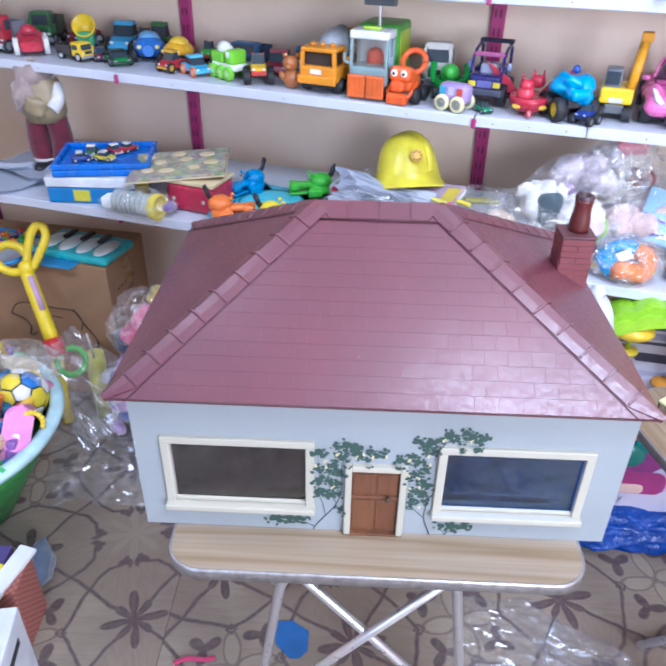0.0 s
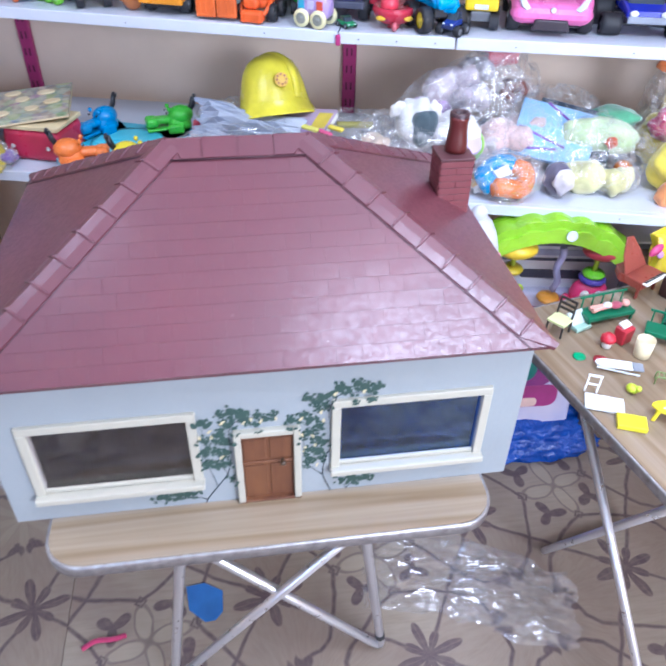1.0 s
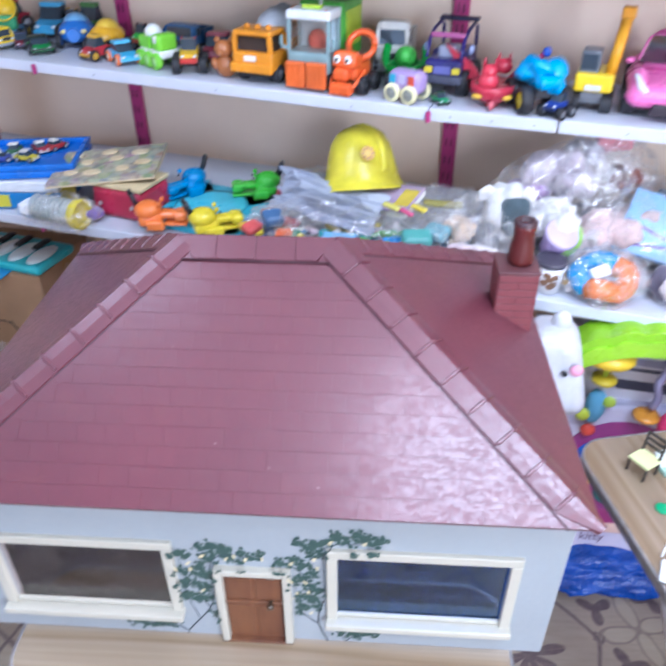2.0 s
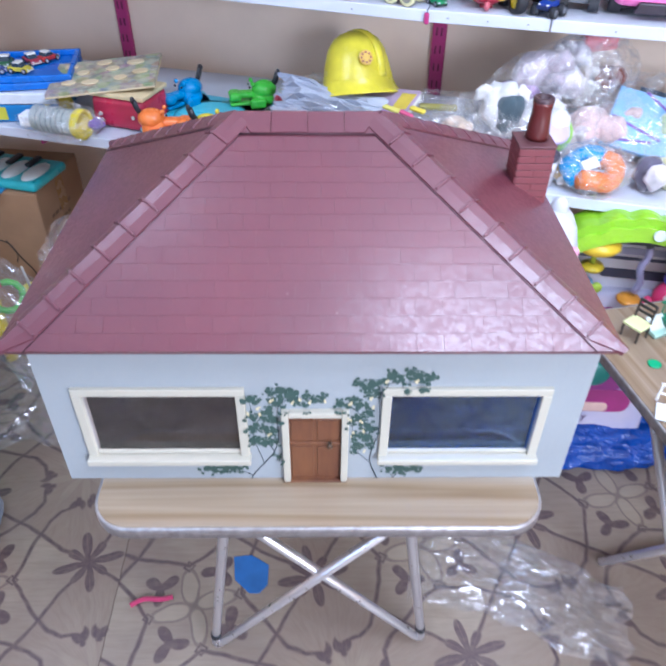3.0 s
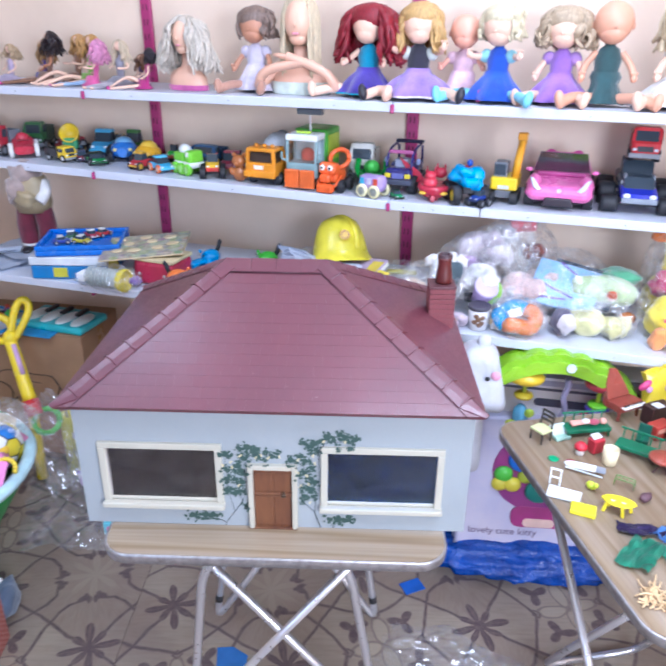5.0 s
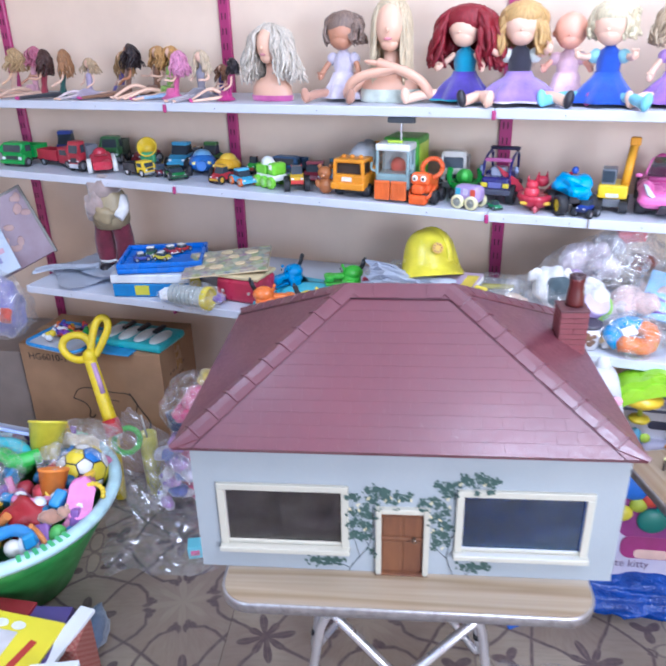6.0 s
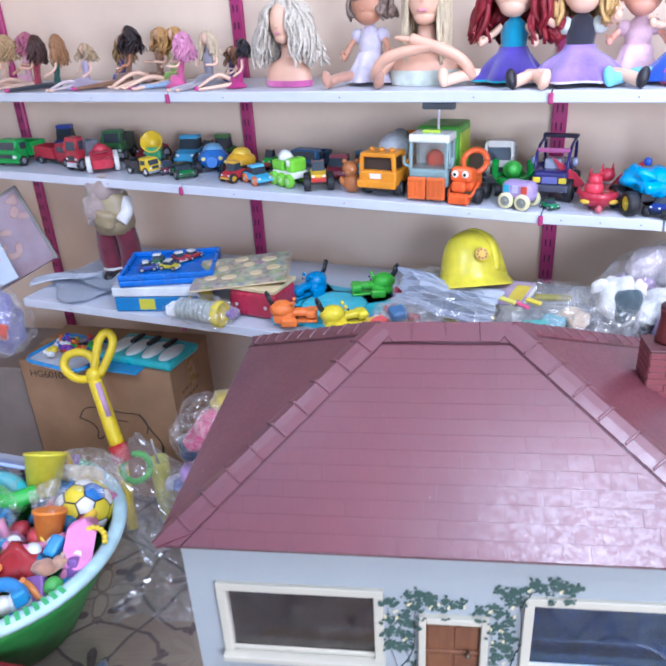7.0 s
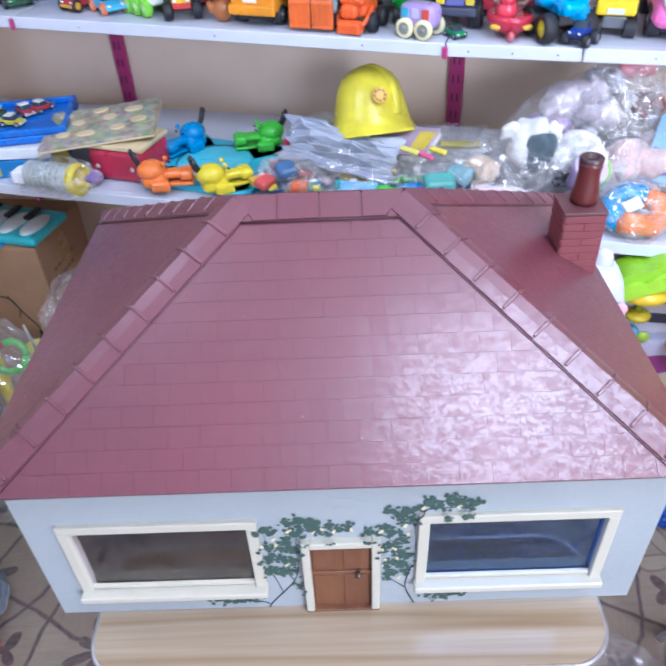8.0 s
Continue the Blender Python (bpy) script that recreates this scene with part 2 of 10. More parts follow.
def floor_mat():
    """Printed vinyl in two sheets: brown star flowers on a turned square lattice, joined by vines; between them by turns
    a pale outlined flower with four leaves and a pale burst ringed by eight tulips."""
    m = Net("printed_vinyl_floor")
    pitch, turn = 0.4208, math.atan2(-0.204, 0.368)
    raw = m.n("SeparateXYZ")
    m.put(raw.inputs[0], m.coords())
    left = m.math("LESS_THAN", m.math("ADD", raw.outputs[0], m.math("MULTIPLY", m.math("SUBTRACT", m.noise(m.coords(), 9, 2), 0.5), 0.012)), -0.503)
    wx = m.math("MULTIPLY", m.math("SUBTRACT", m.noise(m.coords(), 8, 2), 0.5), 0.030)
    wy = m.math("MULTIPLY", m.math("SUBTRACT", m.noise(m.coords(loc=(7, 3, 0)), 8, 2), 0.5), 0.030)
    px = m.math("ADD", m.math("SUBTRACT", raw.outputs[0], -0.017), wx)
    py = m.math("ADD", m.math("SUBTRACT", raw.outputs[1], 0.271), wy)
    c, sn = math.cos(turn) / pitch, math.sin(turn) / pitch
    u = m.math("ADD", m.math("ADD", m.math("MULTIPLY", px, c), m.math("MULTIPLY", py, sn)), m.math("MULTIPLY", left, 0.247))
    v = m.math("ADD", m.math("SUBTRACT", m.math("MULTIPLY", py, c), m.math("MULTIPLY", px, sn)), m.math("MULTIPLY", left, -0.42))
    odd = m.math("FLOORED_MODULO", m.math("ADD", m.math("FLOOR", u), m.math("FLOOR", v)), 2.0)
    even = m.math("SUBTRACT", 1.0, odd)
    x, y = m.math("SUBTRACT", m.math("FRACT", u), 0.5), m.math("SUBTRACT", m.math("FRACT", v), 0.5)
    ax, ay = m.math("ABSOLUTE", x), m.math("ABSOLUTE", y)
    s, t = m.math("MAXIMUM", ax, ay), m.math("MINIMUM", ax, ay)

    def dist(px_, py_, dx, dy):
        return m.math("SQRT", m.math("ADD", m.math("POWER", m.math("SUBTRACT", px_, dx), 2), m.math("POWER", m.math("SUBTRACT", py_, dy), 2)))

    def below(val, limit, soft=0.006):
        return m.ramp(val, limit - soft, limit + soft, 1.0, 0.0)

    def times(*ks):
        out = ks[0]
        for k in ks[1:]:
            out = m.math("MULTIPLY", out, k)
        return out

    def stroke(x0, y0, x1, y1, half=0.0115):
        """A straight piece of vine between two places of the folded cell."""
        dx, dy = x1 - x0, y1 - y0
        ll = dx * dx + dy * dy
        along = m.math("ADD", m.math("MULTIPLY", m.math("SUBTRACT", s, x0), dx / ll), m.math("MULTIPLY", m.math("SUBTRACT", t, y0), dy / ll))
        along = m.math("MINIMUM", m.math("MAXIMUM", along, 0.0), 1.0)
        qx, qy = m.math("ADD", m.math("MULTIPLY", along, dx), x0), m.math("ADD", m.math("MULTIPLY", along, dy), y0)
        return below(m.math("SQRT", m.math("ADD", m.math("POWER", m.math("SUBTRACT", s, qx), 2), m.math("POWER", m.math("SUBTRACT", t, qy), 2))), half)

    # star flower on the cell's corner
    dx, dy = m.math("SUBTRACT", 0.5, s), m.math("SUBTRACT", 0.5, t)
    r = m.math("SQRT", m.math("ADD", m.math("MULTIPLY", dx, dx), m.math("MULTIPLY", dy, dy)))
    ang = m.math("ARCTAN2", dy, dx)
    reach = m.math("ADD", 0.145, m.math("MULTIPLY", m.math("ABSOLUTE", m.math("SINE", m.math("MULTIPLY", ang, 2))), 0.065))
    lobe = m.math("POWER", m.math("ABSOLUTE", m.math("COSINE", m.math("MULTIPLY", ang, 4))), 0.85)
    star = m.math("MAXIMUM", below(m.math("SUBTRACT", r, m.math("MULTIPLY", reach, lobe)), 0.006), below(r, 0.05))
    rib = times(star, below(m.math("ABSOLUTE", m.math("SINE", m.math("MULTIPLY", ang, 4))), 0.10, 0.05))
    # vines: between the star flowers, and from the knots to the tulips
    vine = below(m.math("ABSOLUTE", m.math("SUBTRACT", s, 0.5)), 0.0115)
    for k in (times(even, stroke(0.19, 0.19, 0.34, 0.135)), times(even, stroke(0.34, 0.135, 0.5, 0.09)),
              times(odd, stroke(0.5, 0.09, 0.40, 0.065)), times(odd, stroke(0.40, 0.065, 0.30, 0.075)), times(odd, stroke(0.30, 0.075, 0.225, 0.13))):
        vine = m.math("MAXIMUM", vine, k)
    # tulips with two horns, and leaves with three points
    horn = m.math("SUBTRACT", 1.0, below(dist(s, t, 0.262, 0.158), 0.044))
    tulip = times(odd, horn, below(dist(s, t, 0.218, 0.138), 0.052))
    spike = times(odd, below(m.math("ADD", m.math("MULTIPLY", dist(s, t, 0.172, 0.108), 1.0), 0.0), 0.018))
    la = m.math("ARCTAN2", t, m.math("SUBTRACT", s, 0.25))
    leaf = times(even, below(m.math("SUBTRACT", dist(s, t, 0.25, 0.0), m.math("MULTIPLY", m.math("POWER", m.math("ABSOLUTE", m.math("COSINE", m.math("MULTIPLY", la, 1.5))), 2.4), 0.085)), 0.030))
    # outlined petals with a knot at each tip
    e, f = m.math("MULTIPLY", m.math("ADD", s, t), 0.7071), m.math("MULTIPLY", m.math("SUBTRACT", s, t), 0.7071)
    oval = m.math("SQRT", m.math("ADD", m.math("POWER", m.math("DIVIDE", m.math("SUBTRACT", e, 0.125), 0.115), 2), m.math("POWER", m.math("DIVIDE", f, 0.050), 2)))
    petal = times(even, below(m.math("ABSOLUTE", m.math("SUBTRACT", oval, 1.0)), 0.13, 0.06))
    knot = times(even, below(m.math("ABSOLUTE", m.math("SUBTRACT", m.math("ADD", m.math("ABSOLUTE", m.math("SUBTRACT", e, 0.262)), m.math("ABSOLUTE", f)), 0.032)), 0.009))
    fill = times(even, below(oval, 1.0, 0.05))
    # pale burst of eight rays
    rb = m.math("SQRT", m.math("ADD", m.math("MULTIPLY", x, x), m.math("MULTIPLY", y, y)))
    ab = m.math("ARCTAN2", y, x)
    burst = times(odd, below(m.math("SUBTRACT", rb, m.math("MULTIPLY", m.math("POWER", m.math("ABSOLUTE", m.math("COSINE", m.math("MULTIPLY", ab, 4))), 2.0), 0.20)), 0.03, 0.03))
    dark = star
    for k in (vine, tulip, spike, leaf, m.math("MULTIPLY", petal, 0.6), knot):
        dark = m.math("MAXIMUM", dark, k)
    # wood-print ground: straight boards, and rays round each burst
    straight = m.noise(m.coords(scale=(9, 90, 1), rot=(0, 0, turn)), 1.0, 5, 0.7)
    ray = m.n("CombineXYZ")
    m.put(ray.inputs[0], m.math("MULTIPLY", ab, 12.0))
    m.put(ray.inputs[1], m.math("MULTIPLY", rb, 5.0))
    m.put(ray.inputs[2], m.math("ADD", m.math("FLOOR", u), m.math("MULTIPLY", m.math("FLOOR", v), 3.7)))
    rays = m.noise(ray.outputs[0], 1.6, 4, 0.65)
    grain = m.math("ADD", m.math("MULTIPLY", straight, even), m.math("MULTIPLY", rays, odd))
    patch, wear = m.noise(m.coords(), 5.0, 3), m.noise(m.coords(), 60, 4)
    base = m.mix(m.ramp(patch, 0.35, 0.65), hexc("9c9080"), hexc("8a7d71"))
    base = m.mix(m.math("MULTIPLY", odd, 0.45), base, hexc("817065"))
    base = m.mix(m.ramp(grain, 0.42, 0.75, 0, 0.45), base, hexc("776757"))
    base = m.mix(m.math("MULTIPLY", m.math("MAXIMUM", fill, m.math("MULTIPLY", burst, 0.5)), 0.42), base, hexc("a79c88"))
    ink = m.mix(m.ramp(grain, 0.35, 0.7), hexc("55474a"), hexc("675856"))
    col = m.mix(m.math("MULTIPLY", dark, m.ramp(wear, 0.3, 0.55, 0.78, 1.0)), base, ink)
    col = m.mix(m.math("MULTIPLY", rib, 0.3), col, hexc("86736a"))
    seam = below(m.math("ABSOLUTE", m.math("ADD", raw.outputs[0], m.math("ADD", m.math("MULTIPLY", m.math("SUBTRACT", m.noise(m.coords(), 9, 2), 0.5), 0.012), 0.503))), 0.0012, 0.0008)
    col = m.mix(m.math("MULTIPLY", seam, 0.8), col, hexc("43342e"))
    m.bump(grain, 0.1, 0.0006)
    return m.set(color=col, rough=m.ramp(wear, 0.3, 0.7, 0.38, 0.55))


WHITE_PAINT = paint("white_gloss_paint", "d2d2d0", 0.35, 90, 0.25, 0.06)
WALL_PAINT = paint("cream_wall_paint", "e9d3bd", 0.75, 40, 0.25, 0.06)
SHELF_WHITE = paint("white_laminate", "c6c9d4", 0.4, 120, 0.08, 0.05)
MAGENTA = paint("magenta_painted_steel", "a8336f", 0.4, 80, 0.12, 0.1)
HOUSE_PAINT = paint("pale_grey_house_paint", "94999b", 0.5, 110, 0.3, 0.06)
DOOR_WOOD = wood("brown_door_wood", "724a2e", "573424", (30, 30, 5))
FILM = film_mat(clear=0.9)
CLEAR_ACRYLIC = GLASS = glass_mat((0.9, 0.86, 0.84, 1), (1.0, 0.94, 0.92, 1))
BLUE_ACRYLIC = glass_mat((0.55, 0.68, 1.0, 1), (0.55, 0.72, 1.0, 1), 2.15)
CHROME = chrome()
DARK = plastic("26262c", 0.5)

# ---- building helpers ----
def at(x, y, z, rx=0, ry=0, rz=0, s=(1, 1, 1)):
    return pose(x, y, z, rx, ry, rz) @ Matrix.Diagonal((*s, 1))


def add_box(bm, size, m=Matrix(), bevel=0.0, seg=2, slot=0, taper=None):
    made = bmesh.ops.create_cube(bm, size=1.0, matrix=Matrix())
    vs = made["verts"]
    for v in vs:
        if taper and v.co.z > 0:
            v.co.x *= taper[0]
            v.co.y *= taper[1]
        v.co = Vector((v.co.x * size[0], v.co.y * size[1], v.co.z * size[2]))
    fs = list({f for v in vs for f in v.link_faces})
    for f in fs:
        f.material_index = slot
    if bevel:
        es = list({e for v in vs for e in v.link_edges})
        out = bmesh.ops.bevel(bm, geom=es, offset=min(bevel, min(size) * 0.45), segments=seg, affect="EDGES", profile=0.5)
        fs = [f for f in out["faces"]] + [f for f in fs if f.is_valid]
        for f in fs:
            f.material_index = slot
        vs = list({v for f in fs for v in f.verts})
    bmesh.ops.transform(bm, matrix=m, verts=vs)
    return vs


def add_lathe(bm, profile, m=Matrix(), n=20, slot=0, caps=True):
    """Turns (radius, height) pairs round z."""
    rings = []
    for r, z in profile:
        rings.append([bm.verts.new(m @ Vector((r * math.cos(2 * math.pi * k / n), r * math.sin(2 * math.pi * k / n), z))) for k in range(n)])
    for a, b in zip(rings, rings[1:]):
        for k in range(n):
            f = bm.faces.new((a[k], a[(k + 1) % n], b[(k + 1) % n], b[k]))
            f.material_index, f.smooth = slot, True
    if caps:
        for ring, flip in ((rings[0], True), (rings[-1], False)):
            f = bm.faces.new(list(reversed(ring)) if flip else ring)
            f.material_index = slot
    return [v for r in rings for v in r]


def add_ball(bm, size, m=Matrix(), slot=0, u=14, v=9, lump=0.0, seed=0.0):
    made = bmesh.ops.create_uvsphere(bm, u_segments=u, v_segments=v, radius=0.5)
    for w in made["verts"]:
        if lump:
            w.co *= 1 + lump * noise.noise(w.co * 3.2 + Vector((seed, seed * 1.7, 0)))
        w.co = m @ Vector((w.co.x * size[0], w.co.y * size[1], w.co.z * size[2]))
    for f in {f for w in made["verts"] for f in w.link_faces}:
        f.material_index, f.smooth = slot, True
    return made["verts"]


def add_tube(bm, points, radius, n=10, slot=0, caps=True, radii=None, flat=1.0):
    pts = [Vector(p) for p in points]
    rings, ref = [], None
    for i, p in enumerate(pts):
        d = (pts[min(i + 1, len(pts) - 1)] - pts[max(i - 1, 0)]).normalized()
        if ref is None:
            ref = Vector((0, 0, 1)) if abs(d.z) < 0.9 else Vector((1, 0, 0))
        a = d.cross(ref).normalized()
        b = a.cross(d).normalized()
        ref = b
        r = radii[i] if radii else radius
        rings.append([bm.verts.new(p + a * (r * math.cos(2 * math.pi * k / n)) + b * (r * flat * math.sin(2 * math.pi * k / n))) for k in range(n)])
    for q, w in zip(rings, rings[1:]):
        for k in range(n):
            f = bm.faces.new((q[k], q[(k + 1) % n], w[(k + 1) % n], w[k]))
            f.material_index, f.smooth = slot, True
    if caps:
        for ring in (rings[0], rings[-1]):
            f = bm.faces.new(ring)
            f.material_index = slot
    return [v for r in rings for v in r]


def bend(points, rounds=3):
    """Rounds a polyline's corners."""
    pts = [Vector(p) for p in points]
    for _ in range(rounds):
        out = [pts[0]]
        for a, b in zip(pts, pts[1:]):
            out += [a.lerp(b, 0.25), a.lerp(b, 0.75)]
        pts = out + [pts[-1]]
    return pts


def bend_corners(points, r, k=5):
    """Arcs of radius about r at the inner corners of a polyline."""
    pts = [Vector(p) for p in points]
    out = [pts[0]]
    for a, b, c in zip(pts, pts[1:], pts[2:]):
        p, q = b + (a - b).normalized() * r, b + (c - b).normalized() * r
        for i in range(k + 1):
            t = i / k
            out.append(p * (1 - t) ** 2 + b * (2 * t * (1 - t)) + q * t * t)
    return out + [pts[-1]]


def add_prism(bm, outline, depth, m=Matrix(), slot=0, bevel=0.0, smooth=False):
    """An outline in x and z, made thick along y (centred)."""
    lo = [bm.verts.new(m @ Vector((x, -depth / 2, z))) for x, z in outline]
    hi = [bm.verts.new(m @ Vector((x, depth / 2, z))) for x, z in outline]
    fs = [bm.faces.new(lo), bm.faces.new(list(reversed(hi)))]
    n = len(outline)
    for k in range(n):
        f = bm.faces.new((lo[(k + 1) % n], lo[k], hi[k], hi[(k + 1) % n]))
        f.smooth = smooth
        fs.append(f)
    for f in fs:
        f.material_index = slot
    if bevel:
        es = [e for e in {e for f in fs[:2] for e in f.edges}]
        out = bmesh.ops.bevel(bm, geom=es, offset=bevel, segments=2, affect="EDGES", profile=0.5)
        for f in out["faces"]:
            f.material_index = slot
    return lo + hi


def rounded(w, h, r, k=5, cx=0.0, cz=0.0):
    pts = []
    for sx, sz, a0 in ((1, 1, 0), (-1, 1, 90), (-1, -1, 180), (1, -1, 270)):
        for i in range(k + 1):
            a = radians(a0 + 90 * i / k)
            pts.append((cx + sx * (w / 2 - r) + r * math.cos(a), cz + sz * (h / 2 - r) + r * math.sin(a)))
    return pts


def mesh_from(name, bm, mats):
    bmesh.ops.recalc_face_normals(bm, faces=bm.faces)
    data = bpy.data.meshes.new(name)
    bm.to_mesh(data)
    bm.free()
    for mat in mats if isinstance(mats, (list, tuple)) else [mats]:
        data.materials.append(mat)
    return data


def part(name, bm, material, parent=None, label="", m=None):
    ob = new(name, mesh_from(name, bm, material))
    if parent:
        ob.parent = parent
    if m is not None:
        ob.matrix_basis = m
    if label:
        ob["label"] = label
    return ob


def thing(name, m, label, category, group="", kind=""):
    ob = new(name)
    ob.empty_display_size = 0.02
    ob.matrix_basis = m
    return tagged(ob, label, category, group, kind)


def solid(name, bm, material, m, label, category, group="", kind=""):
    return tagged(part(name, bm, material, None, "", m), label, category, group, kind)


def box_part(name, size, m, material, parent, bevel=0.002, label="", taper=None, seg=2):
    bm = bmesh.new()
    add_box(bm, size, m, bevel, seg, 0, taper)
    return part(name, bm, material, parent, label)


# the shelving runs along a wall turned a little from the table
WALL_TURN = -15.1
SHELF = pose(0.256, 1.047, 0, 0, 0, WALL_TURN)


def on_shelf(u, v, z, turn=0, rx=0, ry=0):
    """A pose by the distance along the shelves, the depth behind their front edge, and the height."""
    return SHELF @ pose(u, v, z, rx, ry, turn)


LOW, TOP, TABLE = 0.818, 1.443, 0.73


def mid(u):
    """Height of the sagging middle shelf's top."""
    return 1.146 if u > 0 else 1.146 - 0.024 * u

# ---- the room ----
def sheet(name, size, m, mat, label, category):
    bm = bmesh.new()
    add_box(bm, size)
    return solid(name, bm, mat, m, label, category, kind="structure")


sheet("floor", (9, 9, 0.06), pose(0, 0, -0.03), floor_mat(), "beige vinyl floor printed with brown flowers and vines", "floor")
CEILING = paint("white_ceiling_paint", "e6e4e0", 0.8, 50, 0.1, 0.04)
sheet("ceiling", (9, 9, 0.08), pose(0, 0, 2.72), CEILING, "plain white painted ceiling", "ceiling")
sheet("wall_north", (7.0, 0.12, 2.68), on_shelf(-0.2, 0.435, 1.34), WALL_PAINT, "cream painted wall behind the shelves", "wall")
sheet("wall_west", (0.12, 5.0, 2.68), on_shelf(-2.85, -2.0, 1.34), WALL_PAINT, "cream painted side wall", "wall")
sheet("wall_east", (0.12, 3.4, 2.68), on_shelf(2.9, -1.2, 1.34), WALL_PAINT, "cream painted side wall", "wall")


def south_wall():
    """Two window openings behind the camera, which let the daylight in."""
    y = -2.5
    bm = bmesh.new()
    xs = [-4.2, -2.15, -0.85, 0.85, 2.05, 4.4]
    add_box(bm, (8.6, 0.12, 1.0), at(0.1, y, 0.5))
    add_box(bm, (8.6, 0.12, 0.38), at(0.1, y, 2.49))
    for a, b in ((xs[0], xs[1]), (xs[2], xs[3]), (xs[4], xs[5])):
        add_box(bm, (b - a, 0.12, 1.3), at((a + b) / 2, y, 1.65))
    solid("wall_south", bm, WALL_PAINT, Matrix(), "cream painted wall with two windows", "wall", kind="structure")


south_wall()


def overhead_housing(x, y, length, width):
    lamp = thing("overhead_housing", pose(x, y, 2.68), "long white lamp housing placed under the ceiling, unseen", "lamp", "ceiling lamps")
    box_part("housing", (length + 0.04, width + 0.04, 0.04), at(0, 0, -0.02), WHITE_PAINT, lamp, 0.006)


overhead_housing(0.70, -0.66, 1.0, 0.66)
overhead_housing(0.55, 0.70, 0.6, 0.4)
# housing for the added left fill light
overhead_housing(-1.1, 0.1, 1.2, 0.4)


# ---- wall shelves ----
def upright(u):
    ob = thing("shelf_upright", on_shelf(u, 0.366, 0), "magenta slotted steel upright screwed to the wall", "shelf upright", "shelf uprights")
    bm = bmesh.new()
    add_box(bm, (0.041, 0.018, 2.3), at(0, 0, 1.2), 0.003, 1)
    part("channel", bm, MAGENTA, ob)
    bm = bmesh.new()
    for k in range(44):
        for s in (-0.007, 0.007):
            add_box(bm, (0.004, 0.002, 0.022), at(s, -0.0095, 0.15 + 0.05 * k))
    tagged(part("slotted_strip", bm, plastic("4a1734", 0.6), ob), kind="stuff")


for u in (-2.015, -1.017, -0.004, 1.068):
    upright(u)


def shelf_board(name, u0, z0, u1, z1, v0, v1, thick, label, group):
    bm = bmesh.new()
    lip = 0.028
    du, dz = u1 - u0, z1 - z0
    slope = math.atan2(dz, du)
    length = math.hypot(du, dz) - 0.003
    add_box(bm, (length, v1 - v0 - 0.0182, thick), at(0, (v0 + 0.0182 + v1) / 2, -thick / 2 - 0.0006), 0.0008, 1)
    add_box(bm, (length, 0.018, lip), at(0, v0 + 0.009, -lip / 2), 0.0025, 2)
    for k in range(3):
        add_lathe(bm, [(0.0018, 0), (0.0015, 0.001)], at((-0.33 + 0.33 * k) * length, v0 - 0.0005, -lip * 0.55, 90), 8, 1)
    m = SHELF @ pose((u0 + u1) / 2, 0, (z0 + z1) / 2) @ pose(0, 0, 0, 0, -math.degrees(slope), 0)
    return solid(name, bm, [SHELF_WHITE, DARK], m, label, "shelf board", group)


WHITE_BOARD = "white laminate shelf board on magenta brackets"
for a, b in ((-2.7, -1.07), (-1.07, 0.0), (0.0, 1.12)):
    shelf_board("shelf_board", a, TOP, b, TOP, 0.0, 0.355, 0.02, WHITE_BOARD, "wall shelves")
for a, b in ((-2.7, -1.07), (-1.07, 0.0), (0.0, 0.285), (0.285, 1.12)):
    shelf_board("shelf_board", a, mid(a), b, mid(b), 0.0, 0.355, 0.02, WHITE_BOARD, "wall shelves")
for a, b in ((-1.62, -0.45), (-0.45, 0.955)):
    shelf_board("shelf_board", a, LOW, b, LOW, -0.205, 0.355, 0.025, "deep white laminate lower shelf board", "lower shelf")


def bracket(u, z):
    ob = thing("shelf_bracket", on_shelf(u, 0, z), "magenta steel bracket under a shelf board", "shelf bracket", "shelf brackets")
    bm = bmesh.new()
    add_prism(bm, [(-0.355, -0.021), (0.0, -0.021), (0.0, -0.029), (-0.355, -0.052)], 0.006, pose(0, 0, 0, 0, 0, -90))
    part("arm", bm, MAGENTA, ob)
    bm = bmesh.new()
    add_box(bm, (0.012, 0.008, 0.026), at(0, -0.005, -0.018), 0.003)
    part("tip", bm, MAGENTA, ob)


for u in (-1.07, 0.0):
    bracket(u, TOP)
    bracket(u, mid(u))
for u in (-1.0, 0.3, 0.9):
    ob = thing("shelf_bracket", on_shelf(u, 0, LOW), "magenta steel bracket under a shelf board", "shelf bracket", "shelf brackets")
    bm = bmesh.new()
    add_prism(bm, [(-0.355, -0.026), (0.2, -0.026), (0.2, -0.04), (-0.355, -0.08)], 0.006, pose(0, 0, 0, 0, 0, -90))
    part("arm", bm, MAGENTA, ob)

# ---- the doll's house ----
HX, HD, HZ = 0.38, 0.555, TABLE
EAVE, RIDGE = 1.018, 1.211
house = thing("dolls_house", pose(0, 0, HZ), "grey wooden doll's house with an oxblood hipped roof", "doll's house")
TRIM = paint("cream_trim_paint", "b2ad9d", 0.4, 120, 0.3, 0.06)
INNER = paint("white_inner_wall", "d8dae0", 0.8, 60, 0.1)


